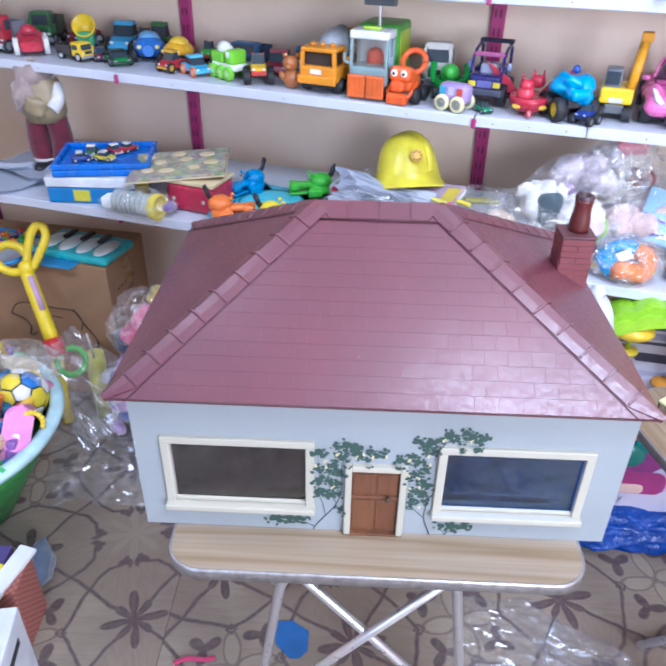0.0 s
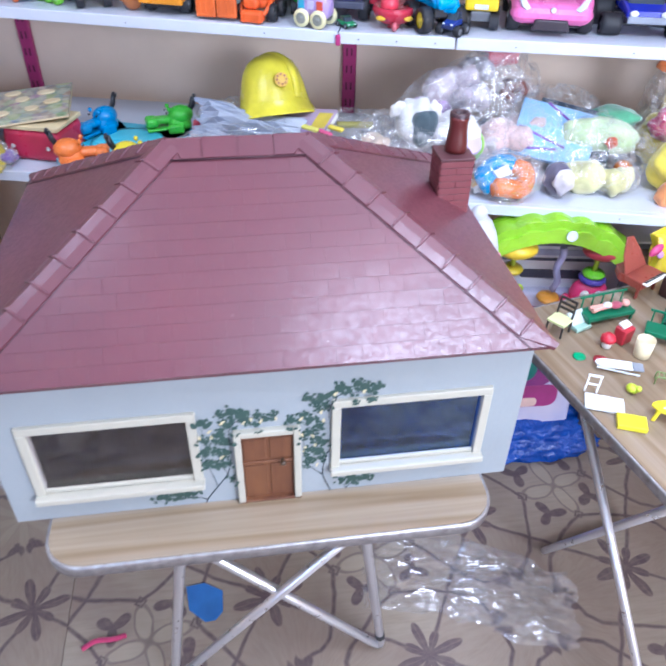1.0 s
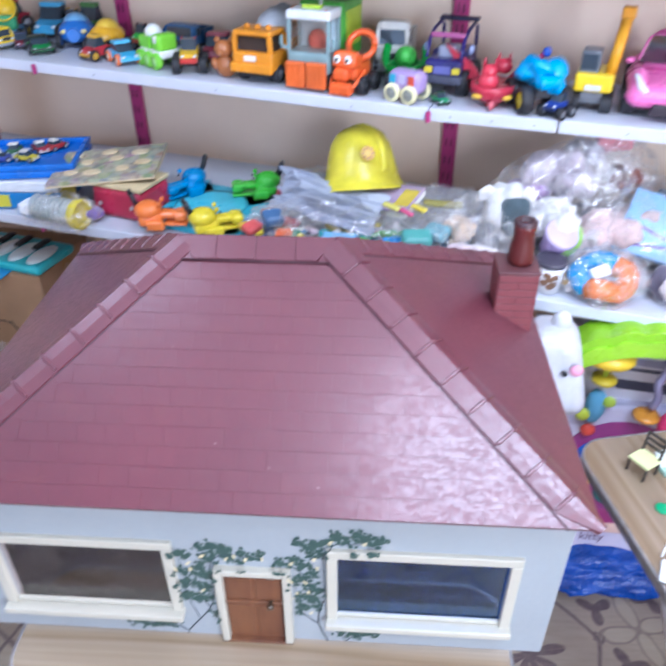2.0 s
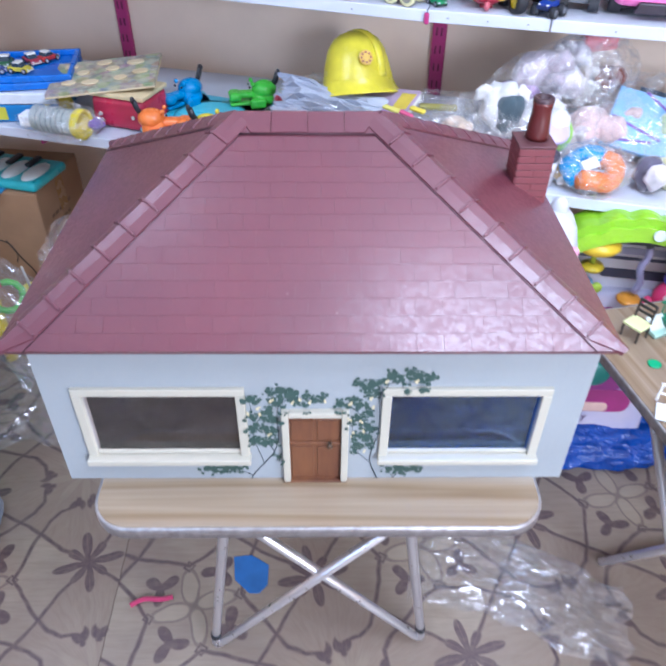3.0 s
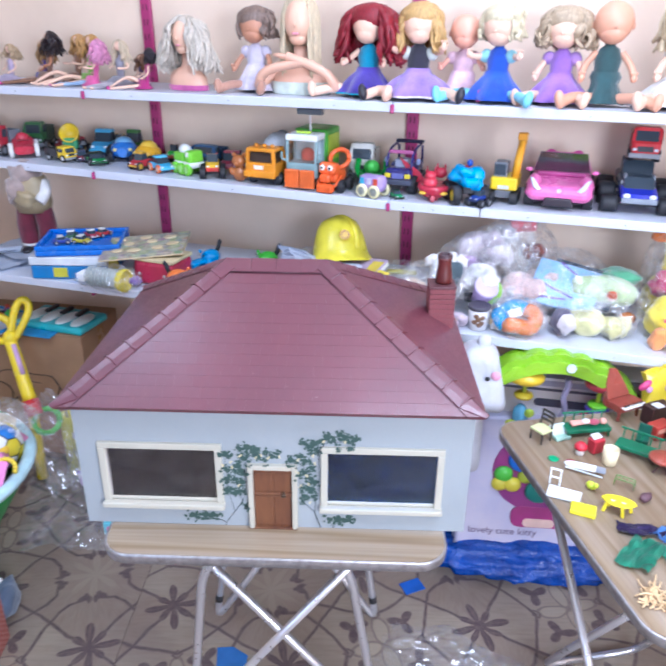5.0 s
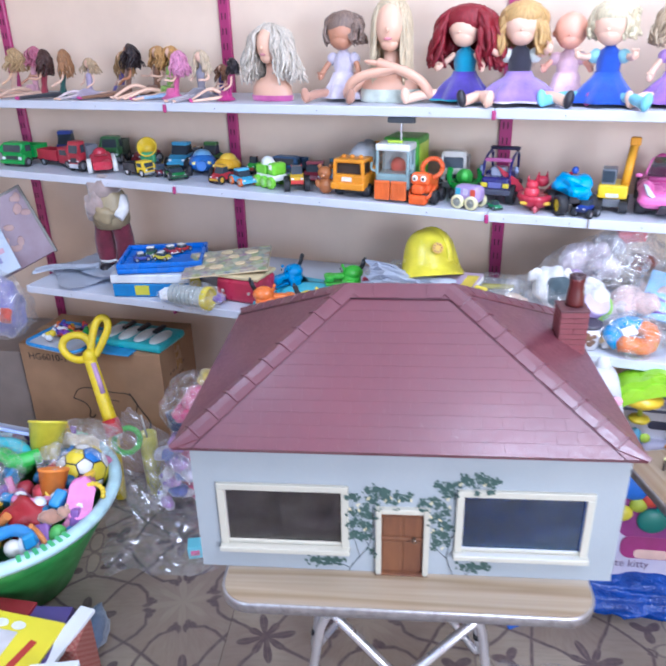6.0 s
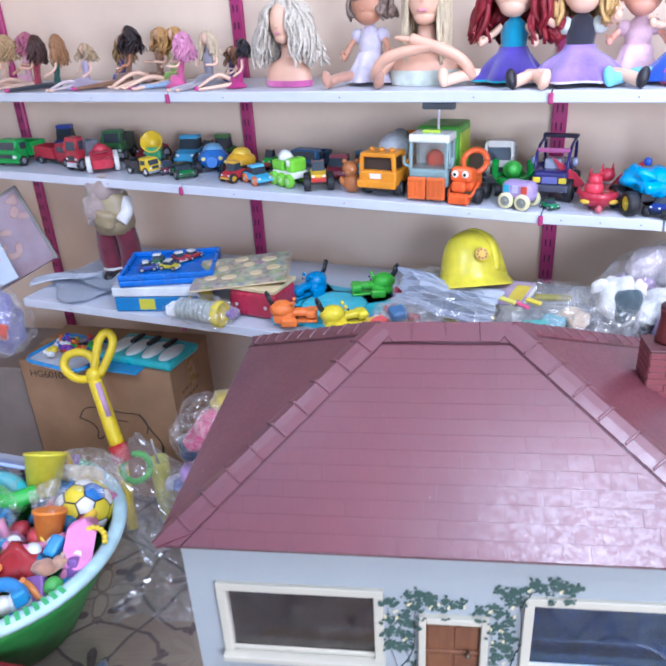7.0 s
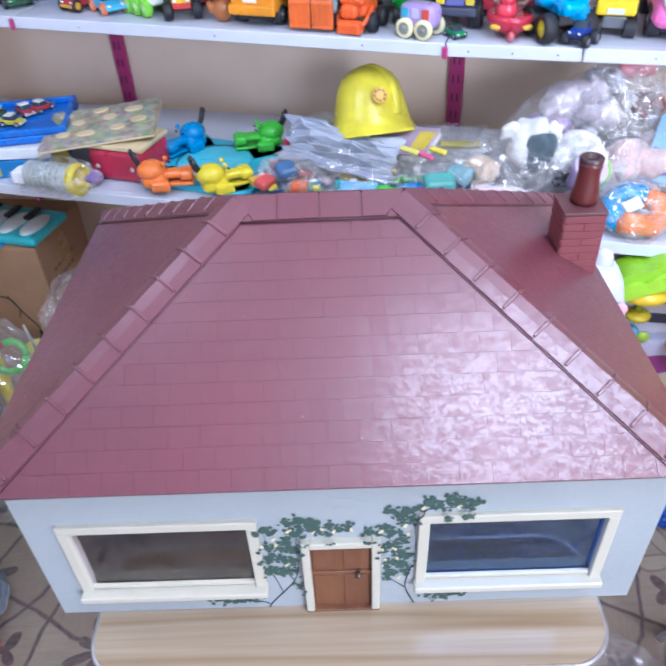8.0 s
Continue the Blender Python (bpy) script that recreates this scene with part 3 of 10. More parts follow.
def house_walls():
    top = EAVE - HZ - 0.004
    t = 0.012
    holes = [(-0.326, -0.111, 0.056, 0.184), (0.105, 0.317, 0.056, 0.184)]
    cuts = [-HX, -0.326, -0.111, 0.105, 0.317, HX]
    bm = bmesh.new()
    for a, b in zip(cuts, cuts[1:]):
        hole = next((h for h in holes if abs(h[0] - a) < 1e-6), None)
        if hole:
            add_box(bm, (b - a, t, hole[2]), at((a + b) / 2, t / 2, hole[2] / 2))
            add_box(bm, (b - a, t, top - hole[3]), at((a + b) / 2, t / 2, (top + hole[3]) / 2))
        else:
            add_box(bm, (b - a, t, top), at((a + b) / 2, t / 2, top / 2))
    bmesh.ops.remove_doubles(bm, verts=bm.verts, dist=1e-5)
    part("front_wall", bm, HOUSE_PAINT, house)
    for x in (-HX + t / 2, HX - t / 2):
        box_part("side_wall", (t, HD - 2 * t, top), at(x, HD / 2, top / 2), HOUSE_PAINT, house, 0)
    box_part("back_wall", (2 * HX, t, 0.03), at(0, HD - t / 2, top - 0.015), HOUSE_PAINT, house, 0)
    box_part("partition", (0.01, HD - 2 * t, top - 0.012), at(-0.002, HD / 2, top / 2), INNER, house, 0)
    box_part("ceiling_panel", (2 * HX - 2 * t, HD - 2 * t, 0.005), at(0, HD / 2, top - 0.003), INNER, house, 0)
    box_part("base_board", (2 * HX - 2 * t, HD - 2 * t, 0.008), at(0, HD / 2, 0.004), wood("brown_board", "8a7f7a", "6a605a"), house, 0)

    box_part("room_carpet", (0.362, HD - 2 * t - 0.004, 0.003), at(0.186, HD / 2, 0.0102), fabric("5c92ff"), house, 0.0005, "blue carpet seen through the window")


def house_window(x0, x1, glass):
    win = new("window")
    win.parent = house
    win.matrix_basis = pose((x0 + x1) / 2, 0, 0)
    w, z0, z1, b = x1 - x0, 0.057, 0.196, 0.0135
    for name, size, m in (("frame_top", (w, 0.009, b), at(0, -0.002, z1 - b / 2)), ("frame_side", (b, 0.009, z1 - z0 - b), at(-w / 2 + b / 2, -0.002, (z0 + z1 - b) / 2)),
                          ("frame_side", (b, 0.009, z1 - z0 - b), at(w / 2 - b / 2, -0.002, (z0 + z1 - b) / 2))):
        box_part(name, size, m, TRIM, win, 0.0015)
    box_part("window_sill", (w + 0.003, 0.020, 0.011), at(0, -0.007, z0 - 0.003), TRIM, win, 0.002)
    box_part("glazing_bead", (w - 2 * b, 0.005, 0.006), at(0, 0.0, z0 + 0.0065), TRIM, win, 0.001)
    bm = bmesh.new()
    add_box(bm, (w - 2 * b + 0.004, 0.002, z1 - z0 - b), at(0, 0.0045, (z0 + z1) / 2))
    pane = part("pane", bm, glass, win)
    pane.visible_shadow = False


def house_door():
    door = new("door")
    door.parent = house
    door.matrix_basis = pose(-0.0015, 0, 0)
    w, h, b = 0.097, 0.153, 0.0105
    for s in (-1, 1):
        box_part("door_jamb", (b, 0.014, h), at(s * (w - b) / 2, -0.003, h / 2), TRIM, door, 0.0015)
    box_part("door_head", (w - 2 * b, 0.014, b), at(0, -0.003, h - b / 2), TRIM, door, 0.0015)
    bm = bmesh.new()
    iw, ih = w - 2 * b, h - b
    add_box(bm, (iw, 0.005, ih), at(0, 0.0005, ih / 2), 0.0008)
    for x in (-iw / 4, iw / 4):
        for z, hh in ((ih * 0.78, ih * 0.3), (ih * 0.30, ih * 0.48)):
            add_box(bm, (iw / 2 - 0.005, 0.003, hh), at(x, -0.002, z), 0.0012)
    part("door_leaf", bm, DOOR_WOOD, door, "stained brown panelled door")
    bm = bmesh.new()
    add_box(bm, (iw, 0.004, 0.006), at(0, -0.003, ih * 0.585), 0.001)
    part("cross_rail", bm, DOOR_WOOD, door)
    bm = bmesh.new()
    add_lathe(bm, [(0.003, 0), (0.002, 0.004), (0.0045, 0.006), (0.0045, 0.010), (0.002, 0.012)], at(iw * 0.28, -0.003, ih * 0.6, 90), 12)
    add_box(bm, (0.006, 0.002, 0.014), at(iw * 0.28, -0.0035, ih * 0.57), 0.001)
    part("door_knob", bm, plastic("4b3a2a", 0.3), door)
    box_part("threshold", (w, 0.012, 0.004), at(0, -0.004, 0.002), DOOR_WOOD, door, 0.001)


TILE_W, TILE_H = 0.0345, 0.0237


def clip_edge(poly, a, b):
    """Keeps the side of a polygon that lies left of the line from a to b."""
    out = []
    side = [(b[0] - a[0]) * (p[1] - a[1]) - (b[1] - a[1]) * (p[0] - a[0]) for p in poly]
    for i, p in enumerate(poly):
        q, k, h = poly[i - 1], side[i - 1], side[i]
        if (k < 0) != (h < 0):
            f = k / (k - h)
            out.append((q[0] + (p[0] - q[0]) * f, q[1] + (p[1] - q[1]) * f))
        if h >= 0:
            out.append(p)
    return out


def lay_tiles(slope, flat, seed):
    """Thin plain tiles in broken bond on a roof board, cut along its edges."""
    rnd = random.Random(seed)
    edge = [(p.x, p.y) for p in flat]
    rows = int(max(p[1] for p in edge) / TILE_H) + 1
    cols = int(edge[1][0] / TILE_W) + 2
    for k in range(rows):
        for i in range(-1, cols):
            x0 = (i + (0.38 if k % 2 == 0 else 0.88)) * TILE_W
            y0 = k * TILE_H
            g = 0.0001
            tile = [(x0 + g, y0 + g), (x0 + TILE_W - g, y0 + g), (x0 + TILE_W - g, y0 + TILE_H - g), (x0 + g, y0 + TILE_H - g)]
            for a, b in zip(edge, edge[1:] + edge[:1]):
                tile = clip_edge(tile, a, b)
            if len(tile) < 3:
                continue
            cx, cy = sum(p[0] for p in tile) / len(tile), sum(p[1] for p in tile) / len(tile)
            bm = bmesh.new()
            low = [bm.verts.new((x - cx, y - cy, 0.0)) for x, y in tile]
            top = [bm.verts.new(((x - cx) * 0.9965, (y - cy) * 0.995, 0.00025)) for x, y in tile]
            bm.faces.new(top)
            for q in range(len(tile)):
                w = (q + 1) % len(tile)
                bm.faces.new((low[q], low[w], top[w], top[q]))
            part("roof_tile", bm, roof_mat(), slope, "", pose(cx, cy, 0.0002, rnd.gauss(0, 0.12), rnd.gauss(0, 0.12)))


def roof_face(name, corners, tiled):
    """A roof board with its own axes: x along the eave, y up the slope."""
    o = Vector(corners[0])
    ex = (Vector(corners[1]) - o).normalized()
    nrm = ex.cross(Vector(corners[2]) - o).normalized()
    ey = nrm.cross(ex)
    m = Matrix((ex, ey, nrm)).transposed().to_4x4()
    m.translation = o
    inv = m.inverted()
    bm = bmesh.new()
    flat = [inv @ Vector(c) for c in corners]
    lo = [bm.verts.new((p.x, p.y, -0.006)) for p in flat]
    hi = [bm.verts.new((p.x, p.y, 0)) for p in flat]
    bm.faces.new(hi)
    bm.faces.new(list(reversed(lo)))
    for k in range(len(flat)):
        q = (k + 1) % len(flat)
        bm.faces.new((lo[k], lo[q], hi[q], hi[k]))
    slope = part(name, bm, roof_mat(), house, "", m)
    if tiled:
        lay_tiles(slope, flat, 9)
    return slope


EX0, EX1, EY0, EY1 = -0.402, 0.394, -0.032, 0.588
RX0, RX1, RY0, RY1 = -0.113, 0.090, 0.2535, 0.2565
ez, rz = EAVE - HZ, RIDGE - HZ


# dark colour for the shadow lines drawn along the roof caps
CAP_SHADE = paint("cap_shadow_line", "3b1b24", 0.6, 90, 0.2, 0.15)


def house_roof():
    fl, fr, br, bl = (EX0, EY0, ez), (EX1, EY0, ez), (EX1, EY1, ez), (EX0, EY1, ez)
    rl, rr, sl, sr = (RX0, RY0, rz), (RX1, RY0, rz), (RX0, RY1, rz), (RX1, RY1, rz)
    roof_face("roof_slope", (fl, fr, rr, rl), True)
    roof_face("roof_slope", (br, bl, sl, sr), False)
    roof_face("roof_slope", (bl, fl, rl, sl), False)
    roof_face("roof_slope", (fr, br, sr, rr), False)
    box_part("eaves_board", (EX1 - EX0 - 0.01, EY1 - EY0 - 0.01, 0.006), at((EX0 + EX1) / 2, (EY0 + EY1) / 2, ez - 0.006), roof_mat(), house, 0.001)
    rnd = random.Random(4)
    caps = roof_mat()
    for a, b, n in ((fl, rl, 10), (fr, rr, 10), (bl, sl, 10), (br, sr, 10)):
        a, b = Vector(a), Vector(b)
        d = (b - a)
        length = d.length / n
        ex = d.normalized()
        side = ex.cross(Vector((0, 0, 1))).normalized()
        up = side.cross(ex)
        for k in range(n):
            p = a + d * ((k + 0.5) / n)
            m = Matrix((ex, side, up)).transposed().to_4x4()
            m.translation = p
            bm = bmesh.new()
            w, drop = 0.025, 0.0125
            L = length * 0.5 - 0.0004
            rise0, rise1 = 0.0042, 0.0032 + 0.0006 * rnd.random()
            prof = [(-w, -drop), (-w * 0.5, -drop * 0.42), (0, 0), (w * 0.5, -drop * 0.42), (w, -drop)]
            rows = []
            for x, rise in ((-L, rise0), (L, rise1)):
                foot = 0.25 if k == 0 and x < 0 else 1.0
                prof = [(s * w * foot, -abs(s) * drop * foot * (0.84 if abs(s) == 0.5 else 1)) for s in (-1, -0.5, 0, 0.5, 1)]
                rows.append([bm.verts.new((x, y, z + rise)) for y, z in prof] + [bm.verts.new((x, y, z + rise - 0.006)) for y, z in reversed(prof)])
            q = len(rows[0])
            for i in range(q):
                bm.faces.new((rows[0][i], rows[0][(i + 1) % q], rows[1][(i + 1) % q], rows[1][i]))
            bm.faces.new(rows[0])
            bm.faces.new(list(reversed(rows[1])))
            part("hip_tile", bm, caps, house, "", m)
            if k == 0:
                continue
            bm = bmesh.new()
            for s in (-1, 1):
                add_box(bm, (0.0042, w * 0.97, 0.0036), at(-L + 0.001, s * w * 0.5, rise0 - drop * 0.46, s * -math.degrees(math.atan2(drop, w))), 0.0012, 2)
            part("tile_lip", bm, caps, house, "", m)
        # dark bead modelled in place of the shadow line where caps meet boards
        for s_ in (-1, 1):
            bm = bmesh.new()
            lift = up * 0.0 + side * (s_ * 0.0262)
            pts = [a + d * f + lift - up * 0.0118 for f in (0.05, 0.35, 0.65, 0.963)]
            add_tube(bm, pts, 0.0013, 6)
            part("cap_joint", bm, CAP_SHADE, house)
    # the same shadow-line beads along the ridge
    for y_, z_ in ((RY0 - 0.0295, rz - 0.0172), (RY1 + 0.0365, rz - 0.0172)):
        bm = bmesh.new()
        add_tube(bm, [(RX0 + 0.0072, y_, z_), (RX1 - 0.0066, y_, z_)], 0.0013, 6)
        part("cap_joint", bm, CAP_SHADE, house)
    # flat-topped ridge tiles
    n, y0, y1 = 4, RY0 - 0.027, RY1 + 0.034
    for k in range(n):
        x0, x1 = RX0 + (RX1 - RX0) * k / n, RX0 + (RX1 - RX0) * (k + 1) / n
        lift = 0.0022 + 0.0005 * (k % 2)
        prof = [(y0, rz - 0.018 + lift), (RY0, rz + lift), (RY1, rz + lift), (y1, rz - 0.018 + lift)]
        prof += [(y, z - 0.006) for y, z in reversed(prof)]
        bm = bmesh.new()
        ends = []
        for x in (x0 + 0.0006, x1 - 0.0006):
            ends.append([bm.verts.new((x - (0.0 if 0.1 < k / n < 0.7 else (-1 if k == 0 and x < (x0 + x1) / 2 else (1 if k == n - 1 and x > (x0 + x1) / 2 else 0)) * (0.022 if y < RY0 or y > RY1 else 0.0)), y, z)) for y, z in prof])
        q = len(prof)
        for i in range(q):
            bm.faces.new((ends[0][i], ends[0][(i + 1) % q], ends[1][(i + 1) % q], ends[1][i]))
        bm.faces.new(ends[0])
        bm.faces.new(list(reversed(ends[1])))
        bmesh.ops.recalc_face_normals(bm, faces=bm.faces)
        part("ridge_tile", bm, caps, house)


def house_chimney():
    brick = paint("painted_brick", "70353a", 0.5, 110, 0.4, 0.12)
    ch = new("chimney")
    ch.parent = house
    x0, x1, y0, y1, top = 0.319, 0.374, 0.326, 0.382, 1.130 - HZ
    cx, cy = (x0 + x1) / 2, (y0 + y1) / 2
    ch.matrix_basis = pose(cx, cy, 0)
    box_part("chimney_body", (x1 - x0 - 0.002, y1 - y0 - 0.002, 0.14), at(0, 0, top - 0.07), plastic("5f3a3a", 0.7), ch, 0)
    row, z = 0, top - 0.004
    bw, bh = 0.055, 0.0118
    while z > top - 0.13:
        z -= bh
        for side in range(4):
            off = (row + side) % 2 * 0.5
            for k in range(3):
                c0, c1 = max(-0.0275, -0.0275 + (k - off) * bw), min(0.0275, -0.0275 + (k + 1 - off) * bw)
                if c1 - c0 < 0.004:
                    continue
                bm = bmesh.new()
                add_box(bm, (c1 - c0 - 0.0004, 0.002, bh - 0.0011), at((c0 + c1) / 2, -0.0280, z + bh / 2), 0.0005, 1)
                part("brick", bm, brick, ch, "", pose(0, 0, 0, 0, 0, 90 * side))
        row += 1
    box_part("chimney_cap", (0.06, 0.06, 0.004), at(0, 0, top - 0.001), plastic("5a3438", 0.5), ch, 0.001)
    bm = bmesh.new()
    add_lathe(bm, [(0.0180, 0.002), (0.0185, 0.008), (0.0178, 0.02), (0.0158, 0.034), (0.0150, 0.046), (0.0160, 0.056), (0.0165, 0.0605)], at(0.004, 0.004, top), 22)
    part("chimney_pot", bm, plastic("561f1d", 0.3), ch, "turned reddish brown wooden pot")
    bm = bmesh.new()
    add_lathe(bm, [(0.0165, 0.0605), (0.0166, 0.0655), (0.0150, 0.0672), (0.0095, 0.0668), (0.0085, 0.050), (0.001, 0.049)], at(0.004, 0.004, top), 22, caps=False)
    part("pot_rim", bm, plastic("3a2328", 0.4), ch, "dark rim with a hole")


def wall_face(x, z):
    """How far the painted front stands out: the wall, the window frames and the door frame."""
    for x0, x1 in ((-0.338, -0.099), (0.0925, 0.3295)):
        if x0 - 0.004 < x < x1 + 0.004 and 0.054 < z < 0.2:
            return -0.0072
    return -0.0104 if abs(x + 0.0015) < 0.052 and z < 0.157 else -0.0005


def mural():
    """Climbing shrubs painted on the front wall beside the door: round leaves in clumps along thin stems, with cream blossom."""
    rnd = random.Random(11)
    leaf, pale, stem = paint("painted_leaf", "3a5048", 0.55, 140, 0.25, 0.2, "2c423e"), paint("painted_blossom", "cfc29a", 0.6, 90, 0.2, 0.12), plastic("323b44", 0.6)
    left = ([[(-0.1, 0.001), (-0.096, 0.012), (-0.079, 0.036), (-0.062, 0.062), (-0.055, 0.09), (-0.056, 0.127), (-0.056, 0.155), (-0.04, 0.176), (0.004, 0.172)],
             [(-0.08, 0.036), (-0.085, 0.063), (-0.094, 0.09), (-0.09, 0.13), (-0.094, 0.17)], [(-0.099, 0.008), (-0.113, 0.017), (-0.160, 0.018)], [(-0.062, 0.062), (-0.073, 0.083), (-0.076, 0.115)]],
            [(-0.092, 0.173, 0.0098), (-0.066, 0.187, 0.007), (-0.049, 0.190, 0.0098), (-0.037, 0.181, 0.0098), (-0.057, 0.164, 0.0098), (-0.068, 0.149, 0.007), (-0.047, 0.157, 0.0056), (-0.027, 0.169, 0.007),
             (-0.012, 0.18, 0.0066), (-0.002, 0.17, 0.0082), (0.009, 0.176, 0.0066), (-0.015, 0.160, 0.0056), (-0.094, 0.139, 0.0075), (-0.076, 0.135, 0.008), (-0.061, 0.134, 0.0098), (-0.092, 0.114, 0.009),
             (-0.078, 0.114, 0.007), (-0.061, 0.108, 0.009), (-0.092, 0.087, 0.009), (-0.073, 0.083, 0.0085), (-0.06, 0.085, 0.007), (-0.057, 0.051, 0.007), (-0.166, 0.018, 0.0062), (-0.156, 0.012, 0.0055), (-0.140, 0.019, 0.006), (-0.128, 0.018, 0.0055), (-0.118, 0.018, 0.005)],
            [(-0.064, 0.169), (-0.083, 0.154), (-0.08, 0.142), (-0.096, 0.150), (-0.070, 0.099), (-0.034, 0.165), (-0.009, 0.166), (-0.022, 0.171), (0.013, 0.168)])
    right = ([[(0.093, 0.001), (0.079, 0.04), (0.083, 0.069), (0.090, 0.099), (0.0905, 0.142), (0.087, 0.190), (0.102, 0.204), (0.123, 0.206), (0.15, 0.205)],
              [(0.079, 0.04), (0.066, 0.054), (0.056, 0.068), (0.053, 0.10), (0.052, 0.13)], [(0.083, 0.069), (0.072, 0.1), (0.068, 0.14), (0.04, 0.163)], [(0.118, 0.001), (0.126, 0.013), (0.146, 0.016)], [(0.118, 0.001), (0.112, 0.014)]],
             [(0.034, 0.163, 0.0084), (0.050, 0.171, 0.007), (0.046, 0.157, 0.0056), (0.062, 0.161, 0.0078), (0.075, 0.146, 0.0078), (0.051, 0.128, 0.0078), (0.061, 0.203, 0.0075), (0.068, 0.193, 0.0065), (0.077, 0.200, 0.008),
              (0.087, 0.205, 0.008), (0.086, 0.184, 0.007), (0.073, 0.18, 0.0056), (0.060, 0.135, 0.007), (0.073, 0.12, 0.0085), (0.082, 0.112, 0.007), (0.059, 0.098, 0.007), (0.075, 0.095, 0.0085), (0.060, 0.078, 0.0085),
              (0.077, 0.077, 0.0078), (0.057, 0.063, 0.0056), (0.104, 0.217, 0.0092), (0.117, 0.210, 0.007), (0.129, 0.223, 0.008), (0.139, 0.217, 0.0088), (0.156, 0.212, 0.0095), (0.150, 0.197, 0.006), (0.125, 0.196, 0.0055), (0.111, 0.016, 0.0055), (0.128, 0.016, 0.0066), (0.140, 0.015, 0.0066), (0.149, 0.016, 0.005)],
             [(0.097, 0.206), (0.077, 0.173), (0.081, 0.156), (0.048, 0.163), (0.049, 0.141), (0.066, 0.126), (0.069, 0.106), (0.054, 0.104), (0.138, 0.206), (0.071, 0.062)])

    def dab(bm, x, z, r, squash, tilt, lift, lobes):
        ring = []
        for i in range(14):
            b = 6.283 * i / 14
            q = r * (1 + lobes * math.cos(3 * b + tilt * 5) + lobes * 0.6 * math.cos(5 * b + tilt))
            px, pz = q * math.cos(b), q * squash * math.sin(b)
            ring.append((x + px * math.cos(tilt) - pz * math.sin(tilt), max(z + px * math.sin(tilt) + pz * math.cos(tilt), 0.0015)))
        y = wall_face(x, z) - lift
        bm.faces.new([bm.verts.new((px, y, pz)) for px, pz in ring])

    for stems, clumps, blossom in (left, right):
        shrub = new("painted_shrub")
        shrub.parent = house
        bm = bmesh.new()
        for n, line in enumerate(stems):
            pts = bend([(x, -0.0004, z) for x, z in line], 2)
            pts = [(p.x, wall_face(p.x, p.z) + 0.0002, p.z) for p in pts]
            add_tube(bm, pts, 0.0012, 5, flat=0.35, radii=[(0.0021 if n == 0 else 0.0013) * (1 - 0.6 * i / len(pts)) for i in range(len(pts))])
        part("painted_stem", bm, stem, shrub)
        bm = bmesh.new()
        for x, z, r in clumps:
            z, r = (z + 0.006, r * 1.6) if z < 0.03 else (z, r)
            dab(bm, x, z, r * rnd.uniform(0.72, 0.86), rnd.uniform(0.72, 0.98), rnd.uniform(-0.8, 0.8), 0.0003 + 0.0003 * rnd.random(), 0.09)
            for _ in range(9):
                a, reach = rnd.uniform(0, 6.283), r * rnd.uniform(0.85, 1.3)
                dab(bm, x + reach * math.cos(a) * (1.6 if z < 0.03 else 1), z + reach * math.sin(a), r * rnd.uniform(0.28, 0.48), rnd.uniform(0.6, 0.95), rnd.uniform(0, 3), 0.0003 + 0.0003 * rnd.random(), 0.06)
        part("painted_leaves", bm, leaf, shrub)
        bm = bmesh.new()
        for x, z in blossom:
            dab(bm, x, z, rnd.uniform(0.0026, 0.0036), 0.62, 1.5 + rnd.uniform(-0.5, 0.5), 0.0008, 0.14)
            dab(bm, x + rnd.uniform(-0.004, 0.004), z + 0.003, 0.0019, 0.8, rnd.uniform(0, 3), 0.0009, 0.1)
        part("painted_blossom", bm, pale, shrub)


house_walls()
house_window(-0.338, -0.099, CLEAR_ACRYLIC)
house_window(0.0925, 0.3295, BLUE_ACRYLIC)
house_door()
house_roof()
house_chimney()
mural()


# ---- folding tables ----
EDGE_NET = Net("dull_aluminium_edge")
EDGE_NOISE = EDGE_NET.noise(EDGE_NET.coords(), 55, 4)
EDGE_METAL = EDGE_NET.set(color=EDGE_NET.mix(EDGE_NET.ramp(EDGE_NOISE, 0.35, 0.7), hexc("b4b1b2"), hexc("948f8e")), metal=0.75, rough=EDGE_NET.ramp(EDGE_NOISE, 0.3, 0.7, 0.3, 0.46))


